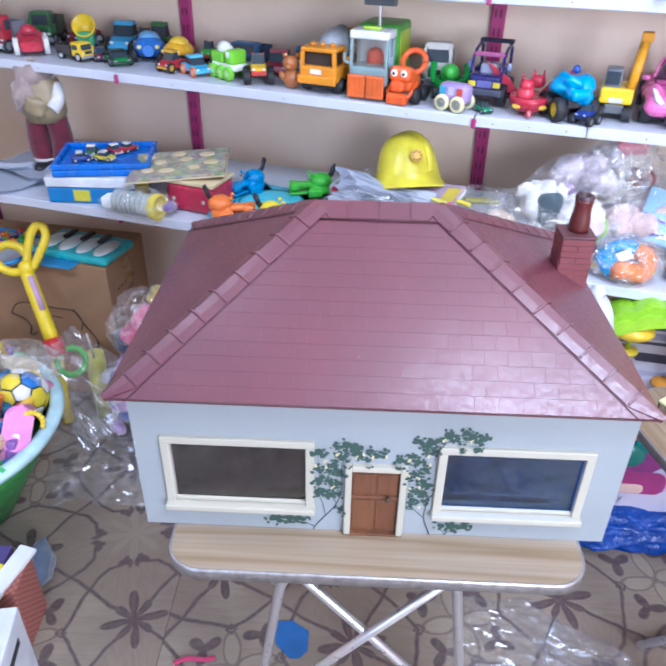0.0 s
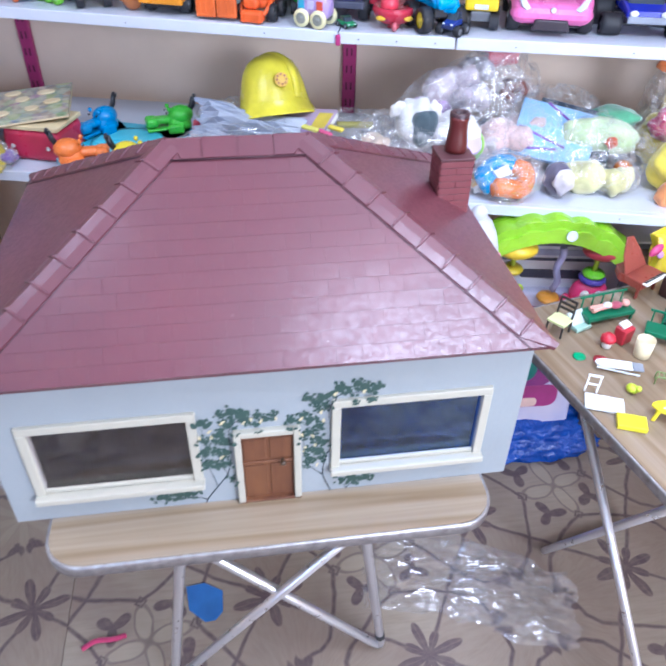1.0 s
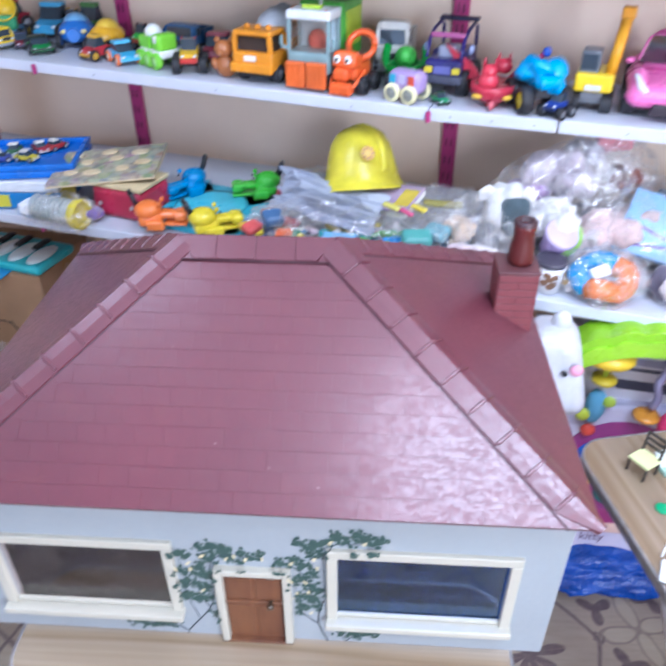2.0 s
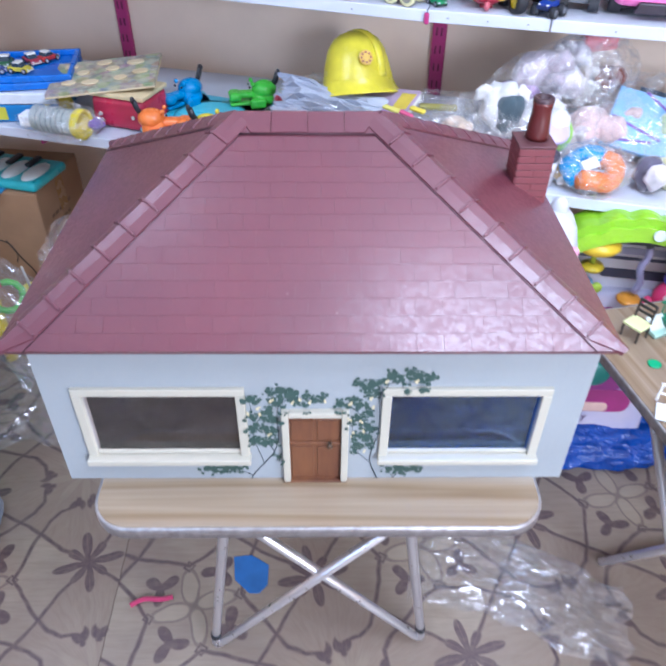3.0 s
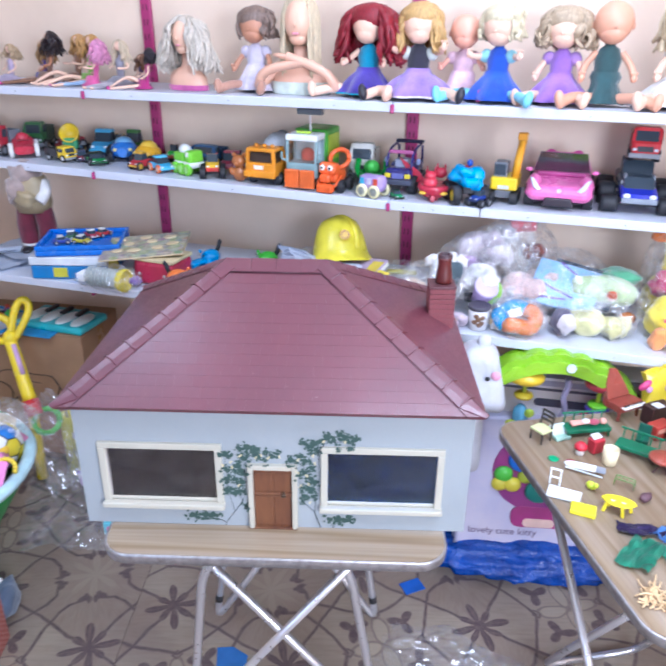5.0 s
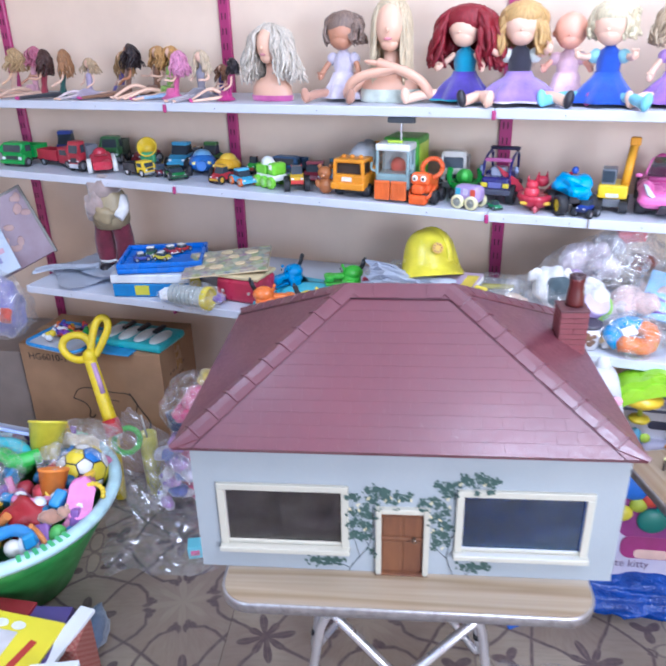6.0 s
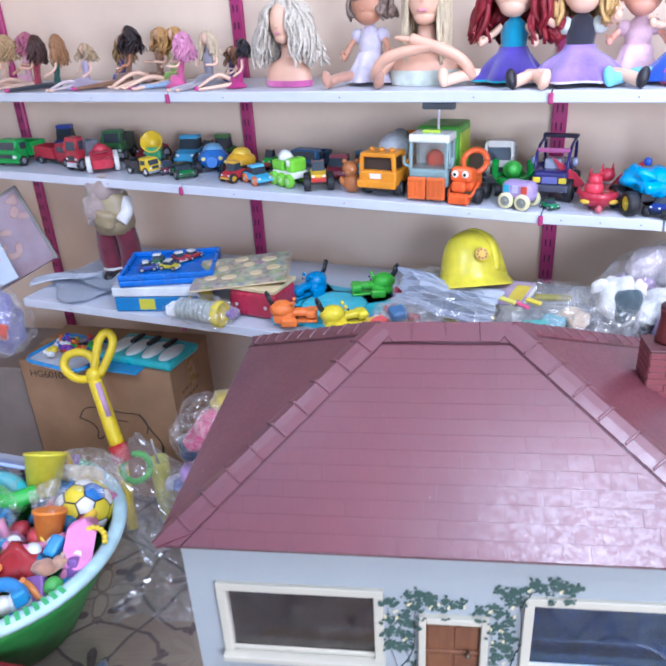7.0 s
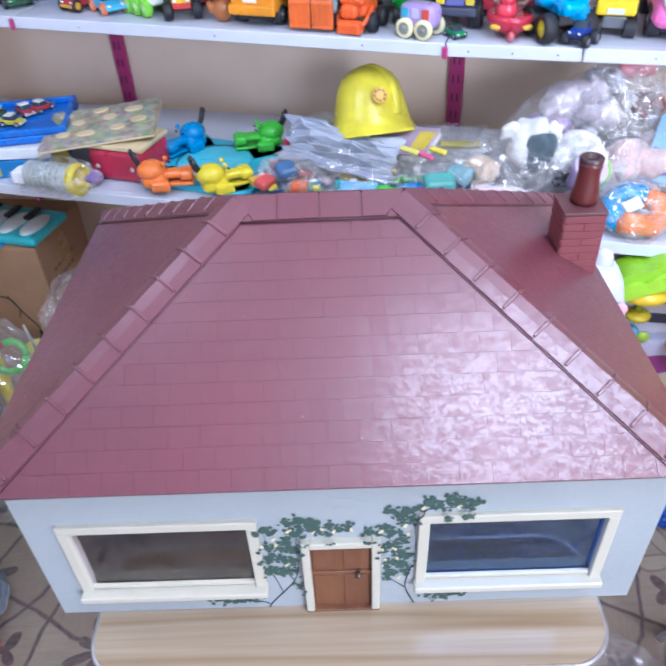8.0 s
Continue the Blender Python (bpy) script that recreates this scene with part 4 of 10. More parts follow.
def folding_table(m, w, d, h, label, grain, seed, legs, tone=1.0, feet=True):
    """The top's near-left corner is the origin; x runs along the width, y along the depth."""
    tab = thing("folding_table", m, label, "table", "folding tables")
    bm = bmesh.new()
    add_prism(bm, rounded(w - 0.006, d - 0.006, 0.055, 7), 0.016, at(w / 2, d / 2, h - 0.0085, -90))
    part("tabletop", bm, laminate("wood_print_laminate", grain, seed, tone), tab)
    bm = bmesh.new()
    ring = rounded(w - 0.004, d - 0.004, 0.056, 8)
    n = len(ring)
    prof = [(0.003, 0.0), (0.004, -0.004), (0.003, -0.022), (-0.003, -0.024), (-0.004, -0.003)]
    rows = []
    for i, (x, y) in enumerate(ring):
        t = Vector((ring[(i + 1) % n][0] - ring[i - 1][0], ring[(i + 1) % n][1] - ring[i - 1][1], 0)).normalized()
        out = Vector((t.y, -t.x, 0))
        rows.append([bm.verts.new(Vector((x + w / 2, y + d / 2, h)) + out * a + Vector((0, 0, b))) for a, b in prof])
    for i in range(n):
        for k in range(len(prof)):
            q = (k + 1) % len(prof)
            f = bm.faces.new((rows[i][k], rows[i][q], rows[(i + 1) % n][q], rows[(i + 1) % n][k]))
            f.smooth = True
    part("edge_band", bm, EDGE_METAL, tab, "bright metal edge band")
    for pts in legs:
        bm = bmesh.new()
        add_tube(bm, bend_corners(pts, 0.05), 0.0095, 12)
        leg = part("leg", bm, CHROME, tab, "bent chromed steel tube leg")
        if feet:
            bm = bmesh.new()
            p, q = Vector(pts[-2]), Vector(pts[-3])
            add_tube(bm, [p.lerp(q, 0.12), p.lerp(q, 0.155)], 0.0115, 10)
            part("rubber_foot", bm, plastic("2b2b2f", 0.6), leg)
    return tab


TW, TD = 0.674, 0.67
X0, Y0 = -0.333, -0.092


def table_legs():
    """Bent tubes: each drops from the top, turns at the floor and climbs across to the other side."""
    out = []
    for y0, y1 in ((-0.005, 0.092), (0.44, 0.43)):
        for s in (-1, 1):
            k = 0.006 * s
            out.append([(s * x - X0, y - Y0 + k, z) for x, y, z in ((0.09, y0, 0.695), (0.155, y0 + 0.005, 0.61), (0.24, y1, 0.010), (-0.20, y0, 0.705))])
    return out


folding_table(pose(X0, Y0, 0), TW, TD, TABLE, "wood-print folding table with chromed legs under the doll's house", 0, 3.1, table_legs(), 0.66)
T2 = pose(0.665, -0.268, 0, 0, 0, 12.4)
folding_table(T2, 0.62, 0.70, TABLE, "wood-print folding table covered with doll furniture", 1, 7.7,
              [[(0.045, 0.471, 0.705), (0.136, 0.075, 0.012), (0.31, 0.075, 0.012)], [(0.575, 0.471, 0.705), (0.484, 0.075, 0.012), (0.311, 0.075, 0.012)],
               [(0.244, 0.175, 0.705), (0.162, 0.540, 0.012), (0.31, 0.540, 0.012)], [(0.376, 0.175, 0.705), (0.458, 0.540, 0.012), (0.311, 0.540, 0.012)]], 0.60, False)

# ---- toy vehicles on the middle shelf ----
TURN90 = pose(0, 0, 0, 0, 0, 90)
GLASSY = plastic("3c4650", 0.12)


def wheel(parent, x, y, r, w, tyre, rim, z=None):
    z = r if z is None else z
    m = at(x, y, z, 0, 90, 0)
    bm = bmesh.new()
    add_lathe(bm, [(r * 0.62, -w / 2), (r * 0.93, -w / 2), (r, -w * 0.3), (r, w * 0.3), (r * 0.93, w / 2), (r * 0.62, w / 2)], m, 18, caps=False)
    t = part("wheel", bm, plastic(tyre, 0.55), parent)
    bm = bmesh.new()
    s = 1 if x > 0 else -1
    add_lathe(bm, [(r * 0.63, -w * 0.42), (r * 0.63, w * 0.42 * 1.0), (r * 0.5, w * 0.36), (r * 0.22, w * 0.34), (r * 0.18, w * 0.5), (0.0005, w * 0.5)], m @ pose(0, 0, 0, 0, 0 if s > 0 else 180, 0), 14)
    part("rim", bm, plastic(rim, 0.3), t)


def side_prism(bm, outline, width, m=Matrix(), bevel=0.0, slot=0):
    add_prism(bm, outline, width, m @ TURN90, slot, bevel)


def lamps(parent, xs, y, z, size, colour="e9edf2", rx=0):
    for x in xs:
        bm = bmesh.new()
        add_ball(bm, (size, size * 0.5, size * 0.7), at(x, y, z, rx), 0, 10, 6)
        part("headlight", bm, plastic(colour, 0.15), parent)


def four_wheels(v, W, L, r, w, tyre, rim, track=0.46, base=0.32):
    for sx in (-1, 1):
        for sy in (-1, 1):
            wheel(v, sx * W * track, sy * L * base, r, w, tyre, rim)


def toy_car(m, W, L, H, c1, c2, label, tyre="25252a", rim="b9bcc4", wr=0.24):
    v = thing("toy_car", m, label, "toy car", "toy vehicles")
    r, b = H * wr, min(W, H) * 0.09
    bm = bmesh.new()
    side_prism(bm, [(-L * .5, r * .7), (L * .5, r * .7), (L * .5, H * .52), (L * .36, H * .58), (-L * .2, H * .55), (-L * .46, H * .42), (-L * .5, H * .3)], W * 0.92, bevel=b)
    part("body", bm, plastic(c1), v)
    bm = bmesh.new()
    side_prism(bm, [(-L * .24, H * .5), (L * .34, H * .5), (L * .22, H * .9), (-L * .06, H * .9)], W * 0.74, bevel=b * .5)
    part("window_band", bm, GLASSY, v)
    bm = bmesh.new()
    side_prism(bm, [(-L * .1, H * .88), (L * .25, H * .88), (L * .2, H), (-L * .06, H)], W * 0.76, bevel=b * .5)
    part("roof", bm, plastic(c2), v)
    box_part("bumper", (W * .9, L * .06, H * .12), at(0, -L * .5, r), plastic(c2), v, 0.002)
    lamps(v, (-W * .3, W * .3), -L * .48, H * .38, W * .17)
    four_wheels(v, W, L, r, W * .18, tyre, rim)
    return v


def toy_truck(m, W, L, H, c1, c2, label, load="", c3="9a9da4", tyre="25252a", rim="8d9096", wr=0.17):
    v = thing("toy_truck", m, label, "toy truck", "toy vehicles")
    r, b = H * wr, W * 0.14
    box_part("chassis", (W * .72, L * .96, H * .12), at(0, 0, r * 1.25), DARK, v, 0.002)
    bm = bmesh.new()
    ch = H * .88
    side_prism(bm, [(-L * .5, r * .9), (-L * .08, r * .9), (-L * .08, ch), (-L * .4, ch), (-L * .46, ch * .62), (-L * .5, ch * .55)], W * .94, bevel=b)
    part("cab", bm, plastic(c1), v)
    box_part("windscreen", (W * .72, L * .02, ch * .3), at(0, -L * .438, ch * .76, -13), GLASSY, v, 0.002)
    for s in (-1, 1):
        box_part("side_window", (W * .02, L * .2, ch * .26), at(s * W * .468, -L * .25, ch * .76), GLASSY, v, 0.001)
    box_part("bumper", (W, L * .07, H * .13), at(0, -L * .5, r * 1.0), plastic(c3), v, 0.003)
    box_part("grille", (W * .5, L * .02, H * .14), at(0, -L * .502, r * 2.0), plastic("3a3d44", .5), v, 0.002)
    lamps(v, (-W * .34, W * .34), -L * .5, r * 1.9, W * .16)
    if load == "mixer":
        bm = bmesh.new()
        add_lathe(bm, [(W * .16, -L * .3), (W * .36, -L * .12), (W * .4, L * .02), (W * .3, L * .2), (W * .2, L * .27), (W * .24, L * .31)], at(0, L * .2, H * .82, -66), 20)
        part("drum", bm, paint("grey_drum", "a4a8ae", .35, 90, .1), v, "grey mixing drum")
        box_part("hopper", (W * .5, L * .16, H * .2), at(0, L * .38, H * 1.28), plastic(c1), v, 0.003, taper=(1.3, 1.3))
    else:
        bm = bmesh.new()
        w, d, hh = W * .98, L * .56, H * (.42 if load != "tall" else .7)
        z0 = H * .3
        add_box(bm, (w, d, H * .05), at(0, L * .22, z0), 0.001)
        for s in (-1, 1):
            add_box(bm, (W * .06, d, hh), at(s * (w / 2 - W * .03), L * .22, z0 + hh / 2), 0.0015)
            add_box(bm, (w, W * .06, hh), at(0, L * .22 + s * (d / 2 - W * .03), z0 + hh / 2), 0.0015)
        part("cargo_bed", bm, plastic(c2), v)
    four_wheels(v, W, L, r, W * .17, tyre, rim, .42, .33)
    return v


def toy_round(m, W, L, H, c1, c2, label, tyre="25252a", rim="d8b83a", wr=0.22):
    """A bubble-shaped toddler vehicle with a rounded roof."""
    v = thing("toy_vehicle", m, label, "toy vehicle", "toy vehicles")
    r = H * wr
    bm = bmesh.new()
    add_ball(bm, (W, L, H * .8), at(0, 0, H * .45), 0, 18, 12)
    for w in bm.verts:
        if w.co.z < r * .8:
            w.co.z = r * .8
    part("body", bm, plastic(c1, .25), v)
    bm = bmesh.new()
    add_ball(bm, (W * .7, L * .62, H * .62), at(0, L * .05, H * .68), 0, 16, 10)
    part("canopy", bm, plastic(c2, .25), v)
    bm = bmesh.new()
    add_lathe(bm, [(W * .2, 0), (W * .17, H * .03)], at(0, -L * .47, H * .42, 80), 14)
    part("nose_disc", bm, plastic(rim), v)
    lamps(v, (-W * .27, W * .27), -L * .4, H * .52, W * .18, "e8d98a")
    four_wheels(v, W, L, r, W * .16, tyre, rim, .46, .3)
    return v


def toy_monster(m, W, L, H, c1, c2, label, rim="7a7d84"):
    v = thing("toy_monster_truck", m, label, "toy truck", "toy vehicles")
    r = H * .26
    bm = bmesh.new()
    side_prism(bm, [(-L * .48, H * .42), (L * .48, H * .42), (L * .48, H * .66), (-L * .1, H * .7), (-L * .45, H * .6)], W * .52, bevel=W * .04)
    part("body", bm, plastic(c1, .2), v)
    bm = bmesh.new()
    side_prism(bm, [(-L * .2, H * .64), (L * .25, H * .66), (L * .16, H * .98), (-L * .06, H * .98)], W * .44, bevel=W * .03)
    part("cabin", bm, GLASSY, v)
    for s in (-1, 1):
        bm = bmesh.new()
        add_tube(bm, bend_corners([(s * W * .2, -L * .1, H * .62), (s * W * .2, -L * .04, H), (s * W * .2, L * .18, H), (s * W * .2, L * .24, H * .62)], H * .06), W * .02, 6)
        part("roll_bar", bm, plastic(c2), v)
    box_part("axle", (W * .7, L * .06, H * .06), at(0, -L * .3, r), DARK, v, .002)
    box_part("axle", (W * .7, L * .06, H * .06), at(0, L * .3, r), DARK, v, .002)
    box_part("bull_bar", (W * .5, L * .04, H * .16), at(0, -L * .5, H * .42), plastic(c2), v, .003)
    lamps(v, (-W * .18, W * .18), -L * .48, H * .55, W * .11)
    four_wheels(v, W, L, r, W * .24, "222227", rim, .4, .32)
    return v


def toy_digger(m, W, L, H, c1, c2, label, boom):
    v = thing("toy_digger", m, label, "toy digger", "toy vehicles")
    for s in (-1, 1):
        bm = bmesh.new()
        add_prism(bm, rounded(L * .9, H * .3, H * .14), W * .24, at(s * W * .36, 0, H * .16) @ TURN90, 0)
        part("track", bm, plastic("2b2b30", .6), v)
    box_part("undercarriage", (W * .5, L * .7, H * .2), at(0, 0, H * .25), plastic("6d6f75"), v, .003)
    box_part("body", (W * .86, L * .74, H * .34), at(0, L * .05, H * .52), plastic(c1), v, W * .06)
    box_part("cab", (W * .42, L * .4, H * .42), at(-W * .16, -L * .02, H * .86), plastic(c2), v, W * .04)
    box_part("cab_window", (W * .34, L * .02, H * .28), at(-W * .16, -L * .225, H * .88), GLASSY, v, .001)
    bm = bmesh.new()
    add_tube(bm, boom, W * .09, 8, flat=1.4)
    part("boom_arm", bm, plastic("e6a51c"), v, "raised yellow boom")
    bm = bmesh.new()
    add_box(bm, (W * .3, W * .26, W * .24), at(*boom[-1]), W * .04)
    part("bucket", bm, plastic("d89416"), v)
    box_part("number_plate", (W * .36, .002, H * .1), at(0, -L * .335, H * .44), plastic("d5d5d5"), v, .0005)
    return v


def lathe_part(name, prof, m, mat, parent, label="", n=20):
    bm = bmesh.new()
    add_lathe(bm, prof, m, n)
    return part(name, bm, mat, parent, label)


def ball_part(name, size, m, mat, parent, label="", lump=0.0):
    bm = bmesh.new()
    add_ball(bm, size, m, 0, 16, 11, lump, size[0] * 90)
    return part(name, bm, mat, parent, label)


def tube_part(name, pts, r, mat, parent, rounds=2, flat=1.0, label=""):
    bm = bmesh.new()
    add_tube(bm, bend(pts, rounds) if rounds else pts, r, 10, flat=flat)
    return part(name, bm, mat, parent, label)


def open_cab(v, W, y0, D, z0, H, col, glass=None):
    """A cab with a solid nose, corner posts, a roof and an open or glazed front."""
    c = plastic(col, .3)
    box_part("cab_nose", (W, D, H * .48), at(0, y0 + D / 2, z0 + H * .24), c, v, W * .06, seg=3)
    box_part("cab_interior", (W * .8, D * .7, H * .4), at(0, y0 + D * .55, z0 + H * .62), plastic("3a2c24", .6), v, 0)
    for s in (-1, 1):
        for y in (.09, .91):
            box_part("cab_post", (W * .10, D * .14, H * .44), at(s * W * .43, y0 + D * y, z0 + H * .67, 0, -3 * s), c, v, W * .02)
    box_part("cab_roof", (W * .94, D * .96, H * .14), at(0, y0 + D / 2, z0 + H * .93), c, v, W * .05, seg=3)
    if glass:
        box_part("windscreen", (W * .76, .002, H * .42), at(0, y0 + D * .03, z0 + H * .67), plastic(glass, .08), v, 0)


def mixer_truck(m):
    v = thing("toy_truck", m, "orange toy cement mixer truck with a grey drum", "toy truck", "toy vehicles")
    org, dark = plastic("e0921e", .3), plastic("25252a", .55)
    box_part("chassis", (.085, .20, .022), at(0, .0, .026), dark, v, .003)
    open_cab(v, .112, -.108, .085, .030, .092, "e0921e")
    box_part("bumper", (.116, .012, .022), at(0, -.111, .038), org, v, .004)
    box_part("name_plate", (.034, .002, .014), at(-.004, -.1095, .060), plastic("ece4d6", .3), v, .0005)
    for x in (-.03, .03, 0):
        ball_part("roof_lamp", (.016, .016, .012), at(x, -.07, .126), org, v)
    bm = bmesh.new()
    add_lathe(bm, [(.02, -.07), (.044, -.045), (.050, -.005), (.046, .03), (.026, .065), (.03, .075)], at(0, .012, .112, -68) @ Matrix.Scale(.86, 4), 24)
    part("drum", bm, paint("grey_drum", "a4a8ae", .3, 90, .1), v, "grey mixing drum")
    bm = bmesh.new()
    for k in range(7):
        add_tube(bm, [(.048, .0 + .006 * k, .066 + .007 * k), (.056, .0 + .006 * k, .066 + .007 * k)], .0022, 6)
    part("spring", bm, CHROME, v)
    box_part("side_frame", (.006, .10, .05), at(.052, .03, .065), org, v, .002)
    box_part("side_frame", (.006, .10, .05), at(-.052, .03, .065), org, v, .002)
    lathe_part("hopper", [(.020, 0), (.034, .03), (.036, .04), (.030, .04), (.017, .004)], at(.030, .070, .112, 25) @ Matrix.Scale(.8, 4), org, v)
    four_wheels(v, .118, .20, .022, .022, "25252a", "8d9096", .40, .33)


def refuse_truck(m):
    v = thing("toy_truck", m, "grey-green toy refuse truck with orange front doors", "toy truck", "toy vehicles")
    grey, green, white = plastic("87a0a2", .3), plastic("55a437", .35), plastic("e6eaea", .3)
    box_part("chassis", (.09, .20, .022), at(0, .01, .028), DARK, v, .003)
    box_part("cab_nose", (.112, .075, .052), at(0, -.068, .060), grey, v, .010, seg=3)
    for s in (-1, 1):
        box_part("cab_post", (.009, .012, .075), at(s * .050, -.098, .118, -4), grey, v, .003)
        box_part("cab_post", (.009, .012, .075), at(s * .050, -.036, .118), grey, v, .003)
        tube_part("wing_mirror", [(s * .054, -.10, .09), (s * .068, -.108, .095), (s * .066, -.108, .118)], .004, grey, v)
        ball_part("indicator", (.012, .012, .010), at(s * .042, -.095, .171), plastic("d8584a", .2), v)
    pane = box_part("windscreen", (.094, .002, .068), at(0, -.101, .118, -4), GLASS, v, 0)
    pane.visible_shadow = False
    box_part("cab_back", (.10, .004, .075), at(0, -.035, .118), plastic("b9cdd2", .4), v, 0)
    ball_part("seat", (.05, .025, .055), at(.004, -.052, .10), plastic("c8503c", .4), v, "red moulded seat")
    box_part("cab_head", (.112, .078, .022), at(0, -.066, .164), white, v, .006, seg=3)
    box_part("roof_lamp_bar", (.05, .014, .008), at(0, -.075, .179), plastic("b4d23a", .25), v, .003)
    box_part("hopper_body", (.118, .135, .135), at(0, .045, .115), green, v, .010, seg=3)
    box_part("side_panel", (.003, .10, .085), at(.0595, .045, .12), plastic("b8cf2e", .3), v, .001)
    for s in (-1, 1):
        door = box_part("front_door", (.050, .012, .060), at(s * .0265, -.120, .036), plastic("d9692c", .35), v, .003, "ribbed orange plastic door")
        for k in (-1, 0, 1):
            box_part("door_rib", (.004, .003, .046), at(s * .0265 + k * .014, -.127, .036), plastic("d9692c", .35), door, .001)
        for z in (.012, .060):
            box_part("door_rail", (.046, .003, .005), at(s * .0265, -.1275, z), plastic("d9692c", .35), door, .001)
    box_part("roof_sign_post", (.006, .006, .06), at(.01, -.045, .208), CHROME, v, .001)
    box_part("roof_sign", (.088, .02, .018), at(.01, -.045, .240), plastic("5a5f66", .4), v, .003)
    four_wheels(v, .12, .20, .024, .022, "25252a", "8d9096", .40, .33)


def eyed_loader(m):
    v = thing("toy_vehicle", m, "orange toy loader with big eyes and a front scoop", "toy vehicle", "toy vehicles")
    o = plastic("e2622a", .28)
    box_part("body", (.058, .085, .045), at(0, .0, .050), o, v, .014, seg=3)
    box_part("head", (.062, .05, .042), at(0, -.032, .074, -14), o, v, .014, seg=3)
    box_part("jaw", (.040, .03, .03), at(-.004, -.05, .046), o, v, .010, seg=3)
    box_part("scoop", (.060, .030, .026), at(0, -.062, .017, 12), o, v, .006, taper=(.9, .7))
    for s in (-1, 1):
        eye = ball_part("eye", (.019, .008, .019), at(s * .014, -.057, .080), plastic("efece6", .2), v)
        ball_part("pupil", (.008, .004, .009), at(s * .014, -.0605, .080), plastic("1c1c20", .2), eye)
        tube_part("loader_arm", [(s * .034, -.01, .05), (s * .036, -.04, .035), (s * .028, -.06, .02)], .005, o, v)
    bm = bmesh.new()
    add_tube(bm, [(.032 * math.cos(k * .4488), .0, .032 * math.sin(k * .4488)) for k in range(15)], .008, 10)
    part("roll_hoop", bm, o, v, "", pose(.012, .018, .100, -35, 0, 10))
    four_wheels(v, .094, .09, .021, .020, "232327", "3a3a3e", .44, .32)


def fin_racer(m, c1, c2, label, fin=.12):
    """A bowl-shaped racer with a seated block and a rear fin."""
    v = thing("toy_vehicle", m, label, "toy vehicle", "toy vehicles")
    a, b = plastic(c1, .28), plastic(c2, .3)
    lathe_part("hull", [(.012, .012), (.034, .016), (.046, .034), (.044, .052), (.037, .054), (.034, .04), (.001, .034)], at(0, 0, 0, 0, 0, 0, (1, 1.25, 1)), a, v)
    ball_part("cowl", (.055, .04, .05), at(0, .018, .062), b, v)
    ball_part("driver_block", (.032, .030, .036), at(0, -.004, .068), plastic(c2, .35), v)
    for s in (-1, 1):
        tube_part("side_wing", [(s * .036, -.02, .04), (s * .05, .0, .06), (s * .046, .03, .085)], .010, a, v, flat=.6)
        ball_part("nose_light", (.012, .008, .010), at(s * .02, -.052, .036), plastic("d8c24a", .2), v)
    bm = bmesh.new()
    add_prism(bm, [(-.035, .05), (.03, .05), (.045, fin), (.02, .085)], .006, at(-.012, .045, 0, 0, 0, 70), 0, .001)
    part("tail_fin", bm, a, v)
    four_wheels(v, .084, .1, .018, .018, "2b2b2e", c1, .42, .3)


def picture_bus(m):
    v = thing("toy_bus", m, "small lilac toy bus with cream wheels", "toy bus", "toy vehicles")
    box_part("body", (.052, .088, .052), at(0, 0, .044), plastic("a993c4", .28), v, .018, seg=4)
    for k, c in ((-1, "c8503c"), (0, "c6bedc"), (1, "4aa6c4")):
        box_part("picture_window", (.003, .017, .020), at(-.0265, k * .025, .052), plastic(c, .3), v, .003)
    four_wheels(v, .058, .088, .021, .012, "e6dfae", "8d8f86", .5, .26)


def cage_truck(m):
    v = thing("toy_truck", m, "dark navy toy truck with a roll cage and yellow lamps", "toy truck", "toy vehicles")
    n, n2 = plastic("2f2b6a", .25), plastic("23213c", .4)
    box_part("bonnet", (.088, .07, .042), at(0, -.045, .062), n, v, .010, seg=3)
    box_part("tub", (.090, .09, .05), at(0, .035, .065), n, v, .006)
    box_part("engine_block", (.045, .045, .030), at(0, -.02, .092), plastic("8f93a4", .3), v, .006, "grey engine block")
    box_part("grille", (.040, .004, .018), at(0, -.081, .060), plastic("6d6fae", .3), v, .002)
    box_part("front_bumper", (.098, .016, .018), at(0, -.082, .040), plastic("4c4e60", .4), v, .004)
    for s in (-1, 1):
        tube_part("cage_bar", [(s * .041, -.07, .085), (s * .041, -.045, .135), (s * .041, .07, .148), (s * .041, .078, .09)], .0042, n, v, 1)
        box_part("lamp", (.020, .006, .015), at(s * .033, -.081, .060), plastic("e2cf3a", .15), v, .003)
        ball_part("wing_mirror", (.014, .010, .022), at(s * .054, -.03, .10), plastic("8d97b8", .2), v)
    box_part("windscreen_bar", (.082, .008, .012), at(0, -.046, .131), plastic("a85a8a", .3), v, .003)
    box_part("spoiler", (.094, .022, .010), at(0, .062, .150), n2, v, .003)
    four_wheels(v, .104, .16, .030, .026, "1f1f24", "5d6068", .44, .32)


